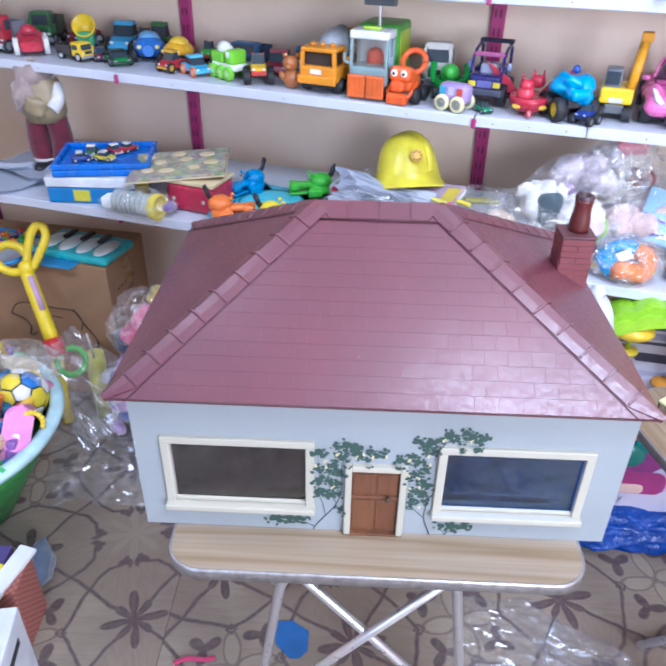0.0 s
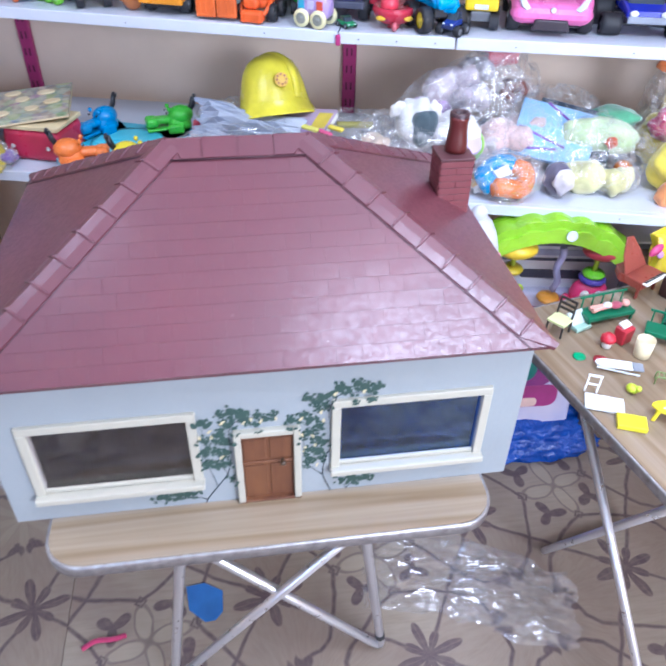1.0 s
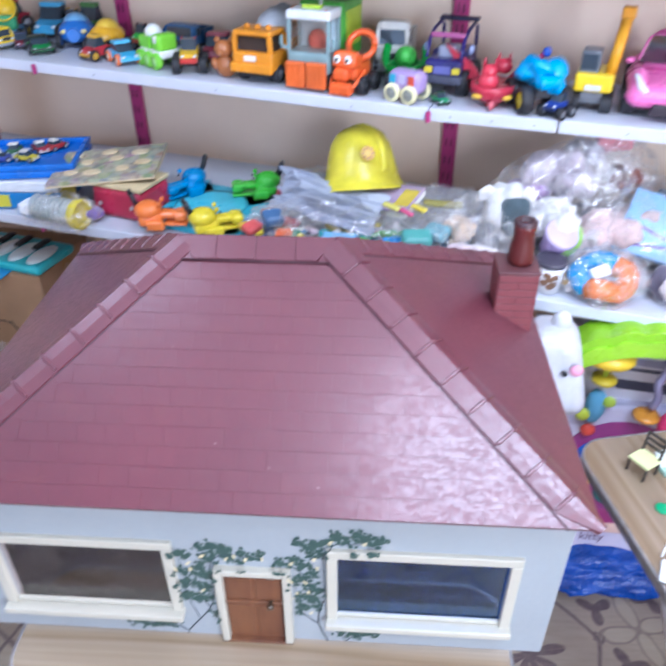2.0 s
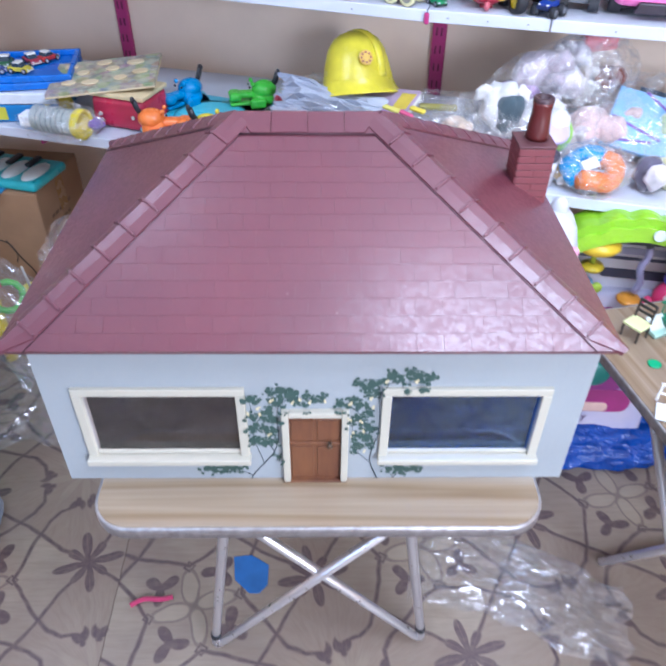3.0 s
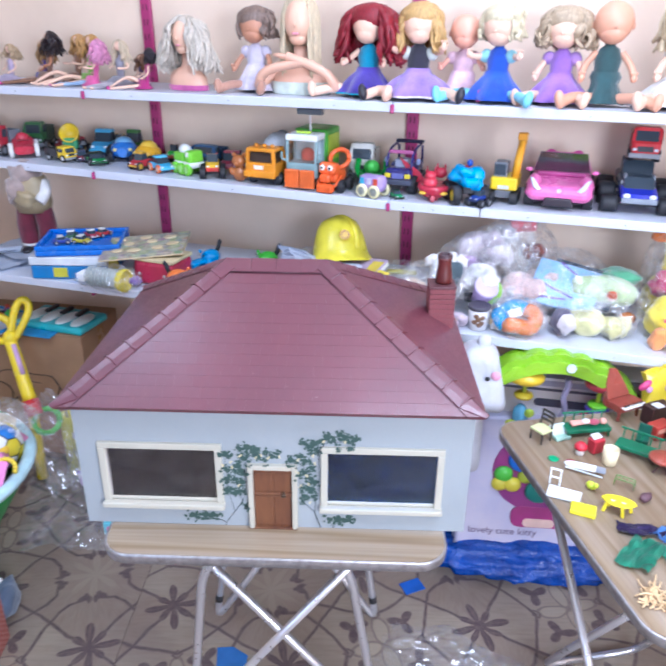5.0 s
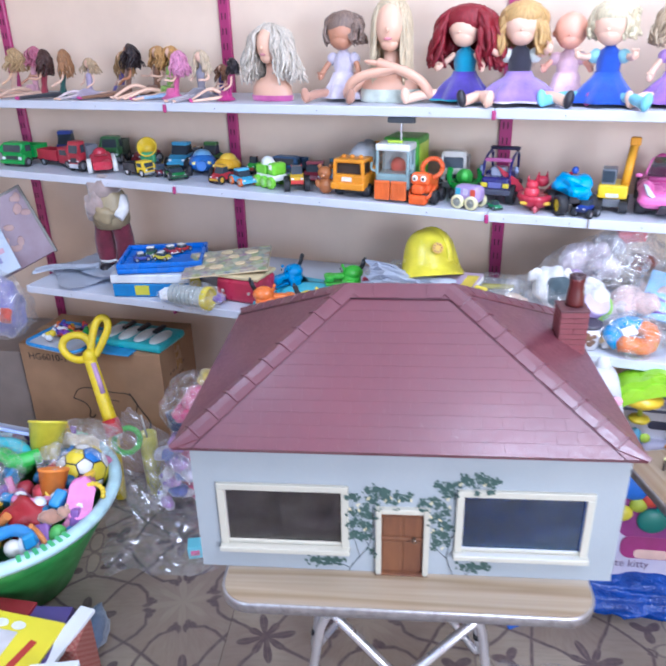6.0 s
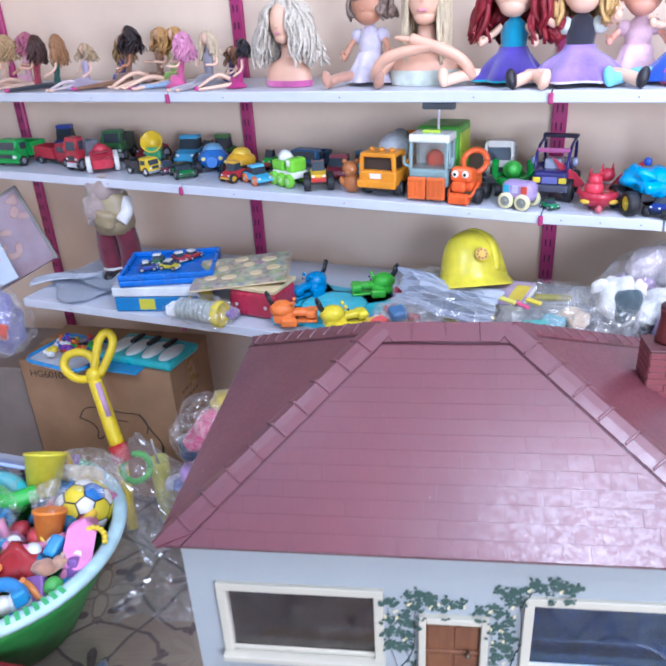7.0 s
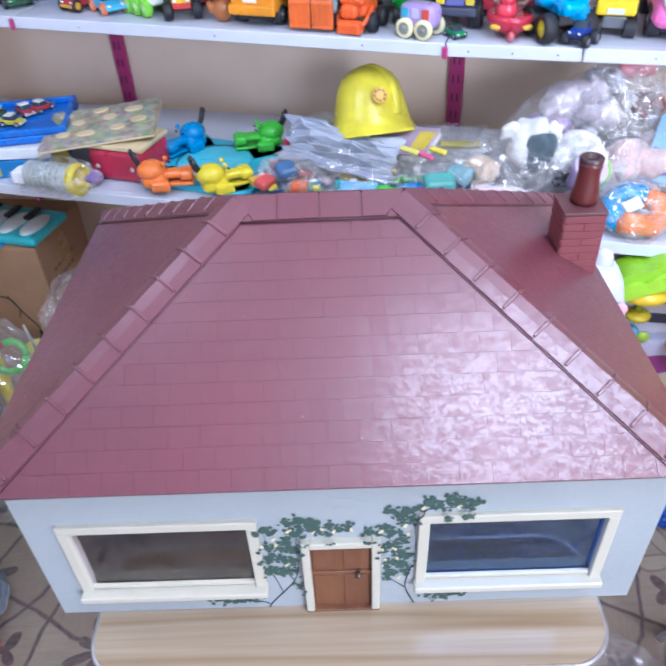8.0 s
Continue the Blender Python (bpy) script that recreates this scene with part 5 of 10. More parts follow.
def owl_boat(m):
    v = thing("toy_vehicle", m, "red owl-shaped toy vehicle with pointed wings", "toy vehicle", "toy vehicles")
    r = plastic("b83246", .25)
    lathe_part("hull", [(.02, .004), (.042, .016), (.054, .038), (.050, .048), (.042, .046), (.001, .040)], at(0, 0, 0, 0, 0, 0, (1, 1.2, 1)), r, v)
    ball_part("owl_body", (.046, .04, .05), at(-.012, -.012, .052), plastic("cf4456", .28), v)
    ball_part("owl_head", (.036, .032, .032), at(-.012, -.016, .074), plastic("c83a4c", .28), v)
    ball_part("rear_head", (.040, .034, .034), at(.018, .022, .078), plastic("b83246", .28), v)
    for x, y, z in ((-.024, -.016, .090), (.0, -.016, .090), (.006, .022, .094), (.030, .022, .094)):
        lathe_part("horn", [(.005, -.006), (.001, .014)], at(x, y, z), r, v, n=8)
    for s in (-1, 1):
        bm = bmesh.new()
        add_prism(bm, [(0, .035), (.05, .04), (.10, .115), (.035, .075)], .006, at(s * .02, .045, 0, 0, 0, 8 * s, (s, 1, 1)), 0, .001)
        bmesh.ops.recalc_face_normals(bm, faces=bm.faces)
        part("wing", bm, r, v)
        ball_part("side_light", (.026, .012, .012), at(s * .034, -.046, .026, 0, 0, 30 * s), plastic("e0b73a", .25), v)
    ball_part("beak_claw", (.016, .02, .02), at(0, -.064, .012), plastic("c0606a", .3), v)
    box_part("keel", (.03, .07, .012), at(0, 0, .006), plastic("8d2634", .4), v, .004)


def solid_roadster(m):
    v = thing("toy_car", m, "glossy red toy roadster with large white wheels", "toy car", "toy vehicles")
    r = plastic("c23a4c", .25)
    bm = bmesh.new()
    side_prism(bm, [(-.066, .014), (.062, .014), (.066, .05), (.045, .066), (.012, .060), (-.02, .050), (-.058, .042), (-.068, .03)], .074, bevel=.014)
    part("body", bm, r, v)
    ball_part("seat_hump", (.05, .04, .04), at(0, .028, .062), r, v)
    box_part("cockpit", (.046, .03, .006), at(0, .0, .057, -8), plastic("8a2636", .4), v, .003)
    four_wheels(v, .098, .13, .027, .016, "e6e4e0", "d6d2cc", .46, .31)


def skip_tipper(m):
    v = thing("toy_truck", m, "yellow toy tipper with a raised yellow skip", "toy truck", "toy vehicles")
    y = plastic("e3c21f", .3)
    box_part("chassis", (.05, .09, .016), at(0, 0, .026), plastic("3f7fb0", .4), v, .003)
    box_part("cab", (.054, .03, .04), at(0, -.034, .052), plastic("4a9a6a", .3), v, .008, seg=3)
    bm = bmesh.new()
    add_lathe(bm, [(.001, .0), (.026, .0), (.036, .042), (.038, .046), (.033, .046), (.024, .004), (.001, .004)], at(0, .0, .070, 62), 14, caps=False)
    part("skip", bm, y, v, "raised yellow skip")
    lathe_part("skip_hub", [(.005, 0), (.004, .003)], at(0, .014, .068, 62 + 180), plastic("8d6b2a", .4), v, n=10)
    four_wheels(v, .062, .09, .018, .014, "232327", "d0b030", .44, .32)


def brown_bear(m):
    bm = bmesh.new()
    add_ball(bm, (.052, .045, .056), at(0, 0, .027), 0, 18, 12)
    add_ball(bm, (.048, .042, .042), at(-.002, -.004, .068), 0, 18, 12)
    add_ball(bm, (.022, .018, .016), at(-.004, -.026, .063), 0, 10, 7)
    for s in (-1, 1):
        add_ball(bm, (.016, .010, .016), at(s * .018, .0, .088), 0, 10, 7)
        add_ball(bm, (.02, .024, .03), at(s * .024, -.010, .034, 0, 20 * s), 0, 10, 7)
    solid("bear_figure", bm, plastic("a4663a", .16), m, "glossy brown toy bear figure on the shelf", "toy figure")


def splash_buggy(m):
    v = thing("toy_monster_truck", m, "tipped blue toy buggy on large black wheels", "toy truck", "toy vehicles")
    b = plastic("2f9fdc", .25)
    box_part("chassis", (.05, .10, .022), at(0, 0, .045), plastic("2b2b30", .4), v, .004)
    bm = bmesh.new()
    add_ball(bm, (.085, .115, .060), at(0, -.004, .082, 12, 14, 0), 0, 24, 16, .75, 4.4)
    part("splash_body", bm, b, v)
    box_part("splash_nose", (.05, .03, .026), at(0, -.055, .070, 20), b, v, .010, seg=3)
    ball_part("roof_knob", (.02, .02, .022), at(.012, .012, .118), plastic("3050a8", .3), v)
    for sx in (-1, 1):
        for sy in (-1, 1):
            wheel(v, sx * .044, sy * .036, .030, .026, "222227", "d8c52a")


def dino_truck(m):
    v = thing("toy_truck", m, "lime green and white toy dump truck with lime wheels", "toy truck", "toy vehicles")
    g, w = plastic("86d236", .3), plastic("ebeeea", .3)
    box_part("base", (.06, .105, .020), at(0, 0, .034), w, v, .006, seg=3)
    box_part("cab", (.058, .038, .042), at(0, -.030, .062), g, v, .010, seg=3)
    box_part("cab_window", (.060, .018, .018), at(0, -.030, .070), plastic("f2f2ee", .2), v, .003)
    box_part("bed", (.060, .055, .030), at(0, .024, .058), g, v, .006, seg=3)
    bm = bmesh.new()
    add_lathe(bm, [(.008, -.024), (.019, -.014), (.022, .004), (.018, .018), (.009, .022)], at(0, .016, .076, -64), 20)
    part("drum", bm, w, v, "white drum")
    for sx in (-1, 1):
        for y in (-.036, .0, .036):
            wheel(v, sx * .034, y, .020, .016, "86d236", "b4e88a")


def place(u, v, L, turn=0):
    """On the middle shelf, with the toy's front v behind the shelf's edge."""
    return on_shelf(u, v + L / 2, mid(u) + 0.0005, turn)


def middle_shelf():
    toy_truck(place(-1.82, .06, .14), .115, .14, .10, "2f9e46", "38ab4c", "chunky green plastic toy truck with dark wheels", c3="2f9e46")
    toy_truck(on_shelf(-1.66, .15, mid(-1.66), 78), .07, .21, .085, "a52a3d", "b63345", "long red toy fire truck with yellow details", c3="d8b13a")
    toy_car(place(-1.73, .22, .1, 20), .075, .1, .11, "2a3f9c", "33489f", "dark blue plastic toy car with open top")
    toy_truck(place(-1.525, .06, .1, -8), .062, .1, .125, "a32c3a", "7f838c", "red and grey toy truck", c3="c9ccd2")
    toy_truck(place(-1.50, .22, .11, 12), .08, .11, .12, "3d6e3f", "4c5a4a", "dark green and grey toy truck")
    solid_roadster(place(-1.45, .05, .13, 40))
    toy_car(place(-1.37, .24, .1, -20), .07, .1, .09, "8d2634", "9c2f3d", "maroon toy car with a small driver")
    toy_truck(on_shelf(-1.275, .10, mid(-1.275), 75), .055, .12, .062, "e9c81e", "3a3a3e", "small yellow and black toy flatbed truck", tyre="1f1f22", rim="d7d7d7", wr=.22)
    skip_tipper(place(-1.285, .15, .09, 20))
    toy_car(place(-1.20, .22, .11, 8), .09, .11, .095, "4da0cf", "5babd6", "light blue rounded toy car")
    toy_monster(place(-1.12, .22, .08, 0), .075, .08, .085, "2b3c86", "b98b3a", "dark blue toy buggy with a driver")
    toy_car(place(-1.20, .09, .06, 50), .045, .06, .04, "7c2a3a", "2c3350", "small maroon toy car")
    toy_car(place(-1.125, .05, .1, 48), .065, .105, .042, "2f9a4a", "1d2a22", "low green toy racing car", wr=.36)
    toy_round(place(-1.07, .15, .11, 25), .10, .12, .088, "3d74c4", "7fb1dd", "rounded blue toy car with a green roof rack", rim="3d74c4")
    toy_car(place(-1.08, .25, .08, 0), .07, .08, .10, "4b8a3c", "3f6f35", "small green plastic toy jeep")
    toy_round(place(-.955, .13, .1, -12), .09, .11, .086, "e0ab25", "e9c240", "yellow rounded toy helicopter car", rim="c8452f")
    toy_car(place(-.935, .06, .06, -18), .052, .07, .062, "b3323c", "d2a52e", "small red toy car with yellow grille", rim="d2a52e")
    toy_car(place(-.85, .05, .08, 55), .06, .095, .055, "53b0dd", "6bbce2", "sky blue toy beetle with orange wheels", "e2743a", "d9d3c4", .26)
    toy_monster(place(-.875, .2, .06), .06, .06, .07, "4db548", "9a4a3a", "small lime green toy tractor")
    dino_truck(place(-.745, .05, .105, 62))
    toy_truck(place(-.755, .23, .1, -5), .11, .1, .085, "2f5d8c", "274f7a", "dark blue toy lorry standing at the back")
    toy_monster(place(-.645, .04, .085, 24), .085, .09, .08, "d9b02a", "c23a33", "yellow and red toy monster buggy", "d9c02a")
    toy_car(place(-.63, .17, .09, 10), .08, .1, .07, "7d2236", "8d2a40", "dark red toy sports car")
    toy_car(place(-.57, .22, .08, -14), .06, .08, .075, "3fa7d2", "2f6f96", "small cyan plastic toy van")
    mixer_truck(place(-.435, .035, .2, -6))
    brown_bear(place(-.535, .04, .05, 10))
    refuse_truck(place(-.30, .045, .2, -3))
    eyed_loader(place(-.205, .03, .1, -10))
    toy_truck(place(-.15, .21, .12, 4), .09, .12, .15, "e6e4de", "d8d6d0", "white toy pickup truck standing at the back")
    fin_racer(place(-.10, .11, .12, 8), "2f9338", "59b84a", "green toy racer with a raised tail fin")
    picture_bus(place(-.062, .012, .06, 70))
    toy_car(place(.015, .025, .05, 40), .03, .05, .026, "2f8f5a", "223a2c", "tiny green toy car")
    cage_truck(place(.01, .10, .16, -4))
    owl_boat(place(.128, .03, .11, 6))
    splash_buggy(place(.228, .02, .11, 26))
    toy_monster(place(.275, .0, .06, -30), .06, .06, .05, "2b3f8e", "22305e", "small dark blue toy buggy")
    toy_digger(place(.345, .07, .13, -4), .095, .14, .115, "f0cf1c", "6b7078", "yellow and grey toy digger with raised boom", [(.03, -.02, .07), (.035, -.03, .13), (.04, -.01, .185), (.042, -.035, .205)])


def pink_convertible(m, label):
    v = thing("toy_convertible", m, label, "toy car", "toy vehicles")
    W, L, H = .205, .30, .15
    pink = plastic("e676b4", .28)
    bm = bmesh.new()
    add_box(bm, (W * .96, L, H * .42), at(0, 0, H * .36), .03, 4)
    for w in bm.verts:
        t = -w.co.y / (L / 2)
        if t > 0.1 and w.co.z > H * .36:
            w.co.z -= (t - .1) * H * .13
        if w.co.z > H * .45:
            w.co.x *= .93
    part("body", bm, pink, v)
    for s in (-1, 1):
        bm = bmesh.new()
        add_ball(bm, (W * .24, L * .36, H * .5), at(s * W * .37, -L * .29, H * .38), 0, 14, 10)
        part("wing_panel", bm, pink, v)
        bm = bmesh.new()
        add_prism(bm, [(-.018, -.012), (.004, .022), (.013, .026), (.004, -.006), (-.008, -.016)], .006, at(s * W * .35, -L * .472, H * .47, -28, 0, -18 * s, (s, 1, 1)))
        part("headlight", bm, plastic("cdd3de", .15), v)
        bm = bmesh.new()
        add_ball(bm, (.022, .012, .014), at(s * W * .485, -L * .08, H * .64), 0, 10, 6)
        part("wing_mirror", bm, pink, v)
        bm = bmesh.new()
        add_ball(bm, (.05, .03, .07), at(s * W * .2, L * .14, H * .78), 0, 12, 8)
        part("seat", bm, plastic("d24f9b", .4), v)
    bm = bmesh.new()
    add_prism(bm, [(-W * .40, H * .56), (W * .40, H * .56), (W * .33, H * .98), (-W * .33, H * .98)], .005, at(0, -L * .04, 0, 24))
    for w in bm.verts:
        w.co.y += .10
    bmesh.ops.transform(bm, matrix=pose(0, -.135, .03), verts=bm.verts)
    pane = part("windscreen", bm, glass_mat((.72, .62, .68, 1), (1, 1, 1, 1)), v, "dark tinted windscreen")
    pane.visible_shadow = False
    bm = bmesh.new()
    add_tube(bm, bend_corners([(-W * .40, -.035, H * .68), (-W * .33, .006, H * .98), (W * .33, .006, H * .98), (W * .40, -.035, H * .68)], .02), .0028, 8)
    part("windscreen_frame", bm, pink, v)
    box_part("cockpit", (W * .72, L * .42, H * .1), at(0, L * .14, H * .56), plastic("a83f7c", .5), v, .006)
    box_part("front_intake", (W * .46, .012, H * .17), at(0, -L * .495, H * .17), plastic("332a33", .4), v, .004, taper=(.8, 1))
    bm = bmesh.new()
    add_lathe(bm, [(.007, 0), (.006, .003)], at(0, -L * .5, H * .40, 82), 14)
    part("badge", bm, plastic("c9ccd4", .2), v)
    bm = bmesh.new()
    add_box(bm, (W * .7, L * .4, .004), at(0, -L * .2, H * .12), .001)
    part("splitter", bm, plastic("2c262c", .5), v)
    four_wheels(v, W, L, H * .23, .03, "29262b", "b8bcc6", .42, .31)
    return v


def right_end():
    pink_convertible(place(.512, .045, .3, -2), "glossy pink plastic toy convertible for dolls")
    pink_convertible(place(.955, .045, .3, -6), "glossy pink plastic toy convertible for dolls")
    toy_monster(place(.735, .07, .16, 0), .20, .17, .10, "2a35c0", "8d93a0", "blue and black toy monster truck with huge wheels", "5d6068")
    toy_monster(place(.735, .18, .14, 0), .21, .16, .135, "3a3f4c", "555a66", "grey toy monster truck chassis with huge wheels", "5d6068")
    toy_truck(on_shelf(.745, .25, mid(.745) + .134, -4), .09, .12, .115, "c8343a", "b02c34", "red toy truck cab on top of the monster truck", c3="9a9da4")


middle_shelf()
right_end()


# ---- dolls on the top shelf: plain shapes ----
def add_locks(bm, c, r, n, length, slot, seed, wave=.25, thick=.07, front=50, flare=.15, top=.9):
    """Loose strands falling from the crown of a head at c with radii r; none start over the face, which looks along -y."""
    rnd = random.Random(seed)
    for k in range(n):
        a = radians(rnd.uniform(-90 + front, 270 - front))
        up = rnd.uniform(-.05, top)
        out = math.sqrt(1 - up * up)
        dx, dy = math.cos(a), math.sin(a)
        x, y, z = c[0] + r[0] * out * dx, c[1] + r[1] * out * dy, c[2] + r[2] * up
        L = length * rnd.uniform(.65, 1.05) + r[2] * max(0, up) * 1.1
        pts, ph, w = [], rnd.uniform(0, 6.28), wave * r[0] * rnd.uniform(.4, 1.2)
        steps = 6
        for i in range(steps + 1):
            t = i / steps
            push = (1 - out) * min(1, t * 3) + flare * t
            pts.append((x + dx * r[0] * push + w * t * math.sin(ph + t * 7), y + dy * r[1] * push + w * t * math.cos(ph * 1.7 + t * 6), max(.004, z - L * t * (.35 + .65 * t) + r[2] * .06 * math.sin(ph + 5 * t))))
        th = thick * r[0] * rnd.uniform(.7, 1.4)
        pts = bend(pts, 1)
        m = len(pts) - 1
        add_tube(bm, pts, th, 6, slot, radii=[th * (.55 + .9 * math.sin(math.pi * min(1, .15 + .8 * i / m))) for i in range(m + 1)], flat=.6)


def doll(m, H, skin, hair, dress, legs, label, seed=1, locks=60, length=.3, wave=.3, hair_w=1.0, shoe=None, skirt=1.0, top="", sleeves="", turn=0, hem="", thin=0, arm_up=.0, splay=.2, flare=.2):
    """A seated doll of height H with a large head, as one plain mesh; it looks along -y."""
    bm = bmesh.new()
    h = H
    # torso and skirt
    add_lathe(bm, [(h * .105, h * .02), (h * .12, h * .14), (h * .10, h * .30), (h * .112, h * .42), (h * .085, h * .50), (h * .045, h * .535), (h * .042, h * .58)], at(0, 0, 0, 0, 0, 0, (1.1, .85, 1)), 18, 5 if top else 2)
    if skirt:
        n = 48
        rows = []
        for z, r, w in ((.31, .108, 0), (.26, .13, .02), (.19, .22 * skirt, .07), (.10, .30 * skirt, .11), (.03, .36 * skirt, .13), (.012, .355 * skirt, .13)):
            rows.append([bm.verts.new((h * r * 1.12 * math.cos(6.2832 * i / n) * (1 + w * math.sin(9 * 6.2832 * i / n + seed)), h * (-.03 if z < .2 else 0) + h * r * 1.0 * math.sin(6.2832 * i / n) * (1 + w * math.cos(7 * 6.2832 * i / n + seed)), h * z + h * .25 * max(0, -math.sin(6.2832 * i / n)) * (.10 if z < .2 else 0))) for i in range(n)])
        for k, (p, q) in enumerate(zip(rows, rows[1:])):
            for i in range(n):
                f = bm.faces.new((p[i], q[i], q[(i + 1) % n], p[(i + 1) % n]))
                f.smooth, f.material_index = True, 6 if hem and k >= 4 else 2
    # head
    hc = (0, -h * .02, h * .735)
    add_ball(bm, (h * .35, h * .33, h * .36), at(*hc), 0, 22, 15)
    add_ball(bm, (h * .26, h * .25, h * .22), at(0, -h * .05, h * .652), 0, 18, 13)
    add_ball(bm, (h * .028, h * .03, h * .024), at(0, -h * .185, h * .69), 0, 8, 6)
    for s in (-1, 1):
        add_ball(bm, (h * .035, h * .05, h * .07), at(s * h * .175, -h * .005, h * .70), 0, 8, 6)
    if locks:
        add_ball(bm, (h * .375 * hair_w, h * .355, h * .31), at(0, -h * .004, h * .80), 1, 22, 14, .06, seed)
        add_locks(bm, (0, h * .025, h * .77), (h * .185 * hair_w, h * .165, h * .175), locks, h * length, 1, seed, wave, .13, 46, flare)
    for s in (-1, 1):
        hip, knee, foot = (s * h * .08, -h * .06, h * .07), (s * h * (.13 + splay * .6), -h * .24, h * .10), (s * h * (.15 + splay), -h * .42, h * .055)
        add_tube(bm, bend([hip, knee, foot], 2), h * .05, 10, 3)
        add_ball(bm, (h * .095, h * .11, h * .17), at(foot[0] + s * h * .01, foot[1] - h * .02, h * .085, -8, 14 * s), 4, 12, 9)
        el, ha = (s * h * .215, -h * .05, h * (.35 + arm_up * .12)), (s * h * (.23 + .05 * arm_up), -h * .15, h * (.25 + arm_up * .3))
        add_tube(bm, bend([(s * h * .115, 0, h * .475), el, ha], 2), h * .032, 9, 0)
        add_ball(bm, (h * .06, h * .05, h * .075), at(ha[0], ha[1], ha[2] + h * .01), 0, 10, 7)
        for k in (-1, 0, 1):
            add_tube(bm, [(ha[0] + k * h * .018, ha[1] - h * .005, ha[2] + h * .035), (ha[0] + k * h * .026, ha[1] - h * .012, ha[2] + h * .065)], h * .009, 6, 0)
        if sleeves:
            add_ball(bm, (h * .13, h * .12, h * .14), at(s * h * .135, -h * .005, h * .45, 0, -25 * s), 7, 12, 9, .12, seed + s)
    skin_m = plastic(skin, .42, .05)
    leg_m = fabric(legs) if legs != skin else skin_m
    mats = [skin_m, hair_mat(hair), fabric(dress, 300, .5), leg_m, plastic(shoe, .4) if shoe else leg_m, fabric(top or dress, 300, .5), fabric(hem or dress), fabric(sleeves or dress)]
    return solid("doll", bm, mats, m, label, "doll", "dolls on the top shelf")


def fashion_doll(m, H, skin, hair, dress, legs, label, seed, skirt=0.0, messy=.5, lean=8):
    """A slim doll sitting with its legs stretched out, as one plain mesh."""
    rnd = random.Random(seed)
    bm = bmesh.new()
    h = H
    body = at(0, 0, 0, -lean, rnd.uniform(-6, 6))
    add_lathe(bm, [(h * .085, 0), (h * .105, h * .06), (h * .068, h * .22), (h * .085, h * .40), (h * .085, h * .50), (h * .03, h * .56), (h * .024, h * .64)], body @ at(0, 0, 0, 0, 0, 0, (1.05, .72, 1)), 16, 2)
    hc = body @ Vector((0, -h * .01, h * .76))
    add_ball(bm, (h * .16, h * .17, h * .21), Matrix.Translation(hc), 0, 14, 10)
    add_ball(bm, (h * .19, h * .18, h * .19), Matrix.Translation(hc + Vector((0, h * .03, h * .035))), 1, 14, 10, .15, seed)
    add_locks(bm, hc + Vector((0, h * .02, h * .03)), (h * .10, h * .09, h * .09), 70, h * rnd.uniform(.24, .44), 1, seed, .5 + messy, .16, 42, .3 + messy * .6)
    if skirt:
        add_lathe(bm, [(h * .085, h * .2), (h * .16 * skirt, h * .1), (h * .27 * skirt, h * .03), (h * .26 * skirt, h * .004)], at(0, -h * .07, 0), 26, 2)
    for s in (-1, 1):
        sp, rise = rnd.uniform(-.05, .12), rnd.uniform(.0, .22) if rnd.random() < .5 else 0
        hip, knee, foot = (s * h * .05, -h * .02, h * .06), (s * h * (.06 + sp * .5), -h * .40, h * (.055 + rise)), (s * h * (.055 + sp), -h * .80, h * .03)
        pts = bend([hip, ((hip[0] + knee[0]) / 2, (hip[1] + knee[1]) / 2, (hip[2] + knee[2]) / 2 + .002), knee, foot], 2)
        q = len(pts) - 1
        add_tube(bm, pts, h * .04, 10, 3, radii=[h * (.056 - .034 * i / q) for i in range(q + 1)])
        add_ball(bm, (h * .04, h * .11, h * .05), at(foot[0], foot[1] - h * .03, h * .028, -15), 4, 10, 7)
        sh = body @ Vector((s * h * .10, 0, h * .52))
        add_tube(bm, bend([sh, sh + Vector((s * h * .10, -h * .02, -h * .18)), sh + Vector((s * h * rnd.uniform(-.02, .12), -h * rnd.uniform(.15, .26), -h * rnd.uniform(.12, .34)))], 2), h * .022, 8, 0)
    skin_m = plastic(skin, .42, .05)
    for w in bm.verts:
        w.co.x *= 1.22
    return solid("fashion_doll", bm, [skin_m, hair_mat(hair), fabric(dress), fabric(legs) if legs != skin else skin_m, plastic("c23a86", .4) if seed % 3 == 0 else skin_m], m, label, "doll", "small dolls on the top shelf")


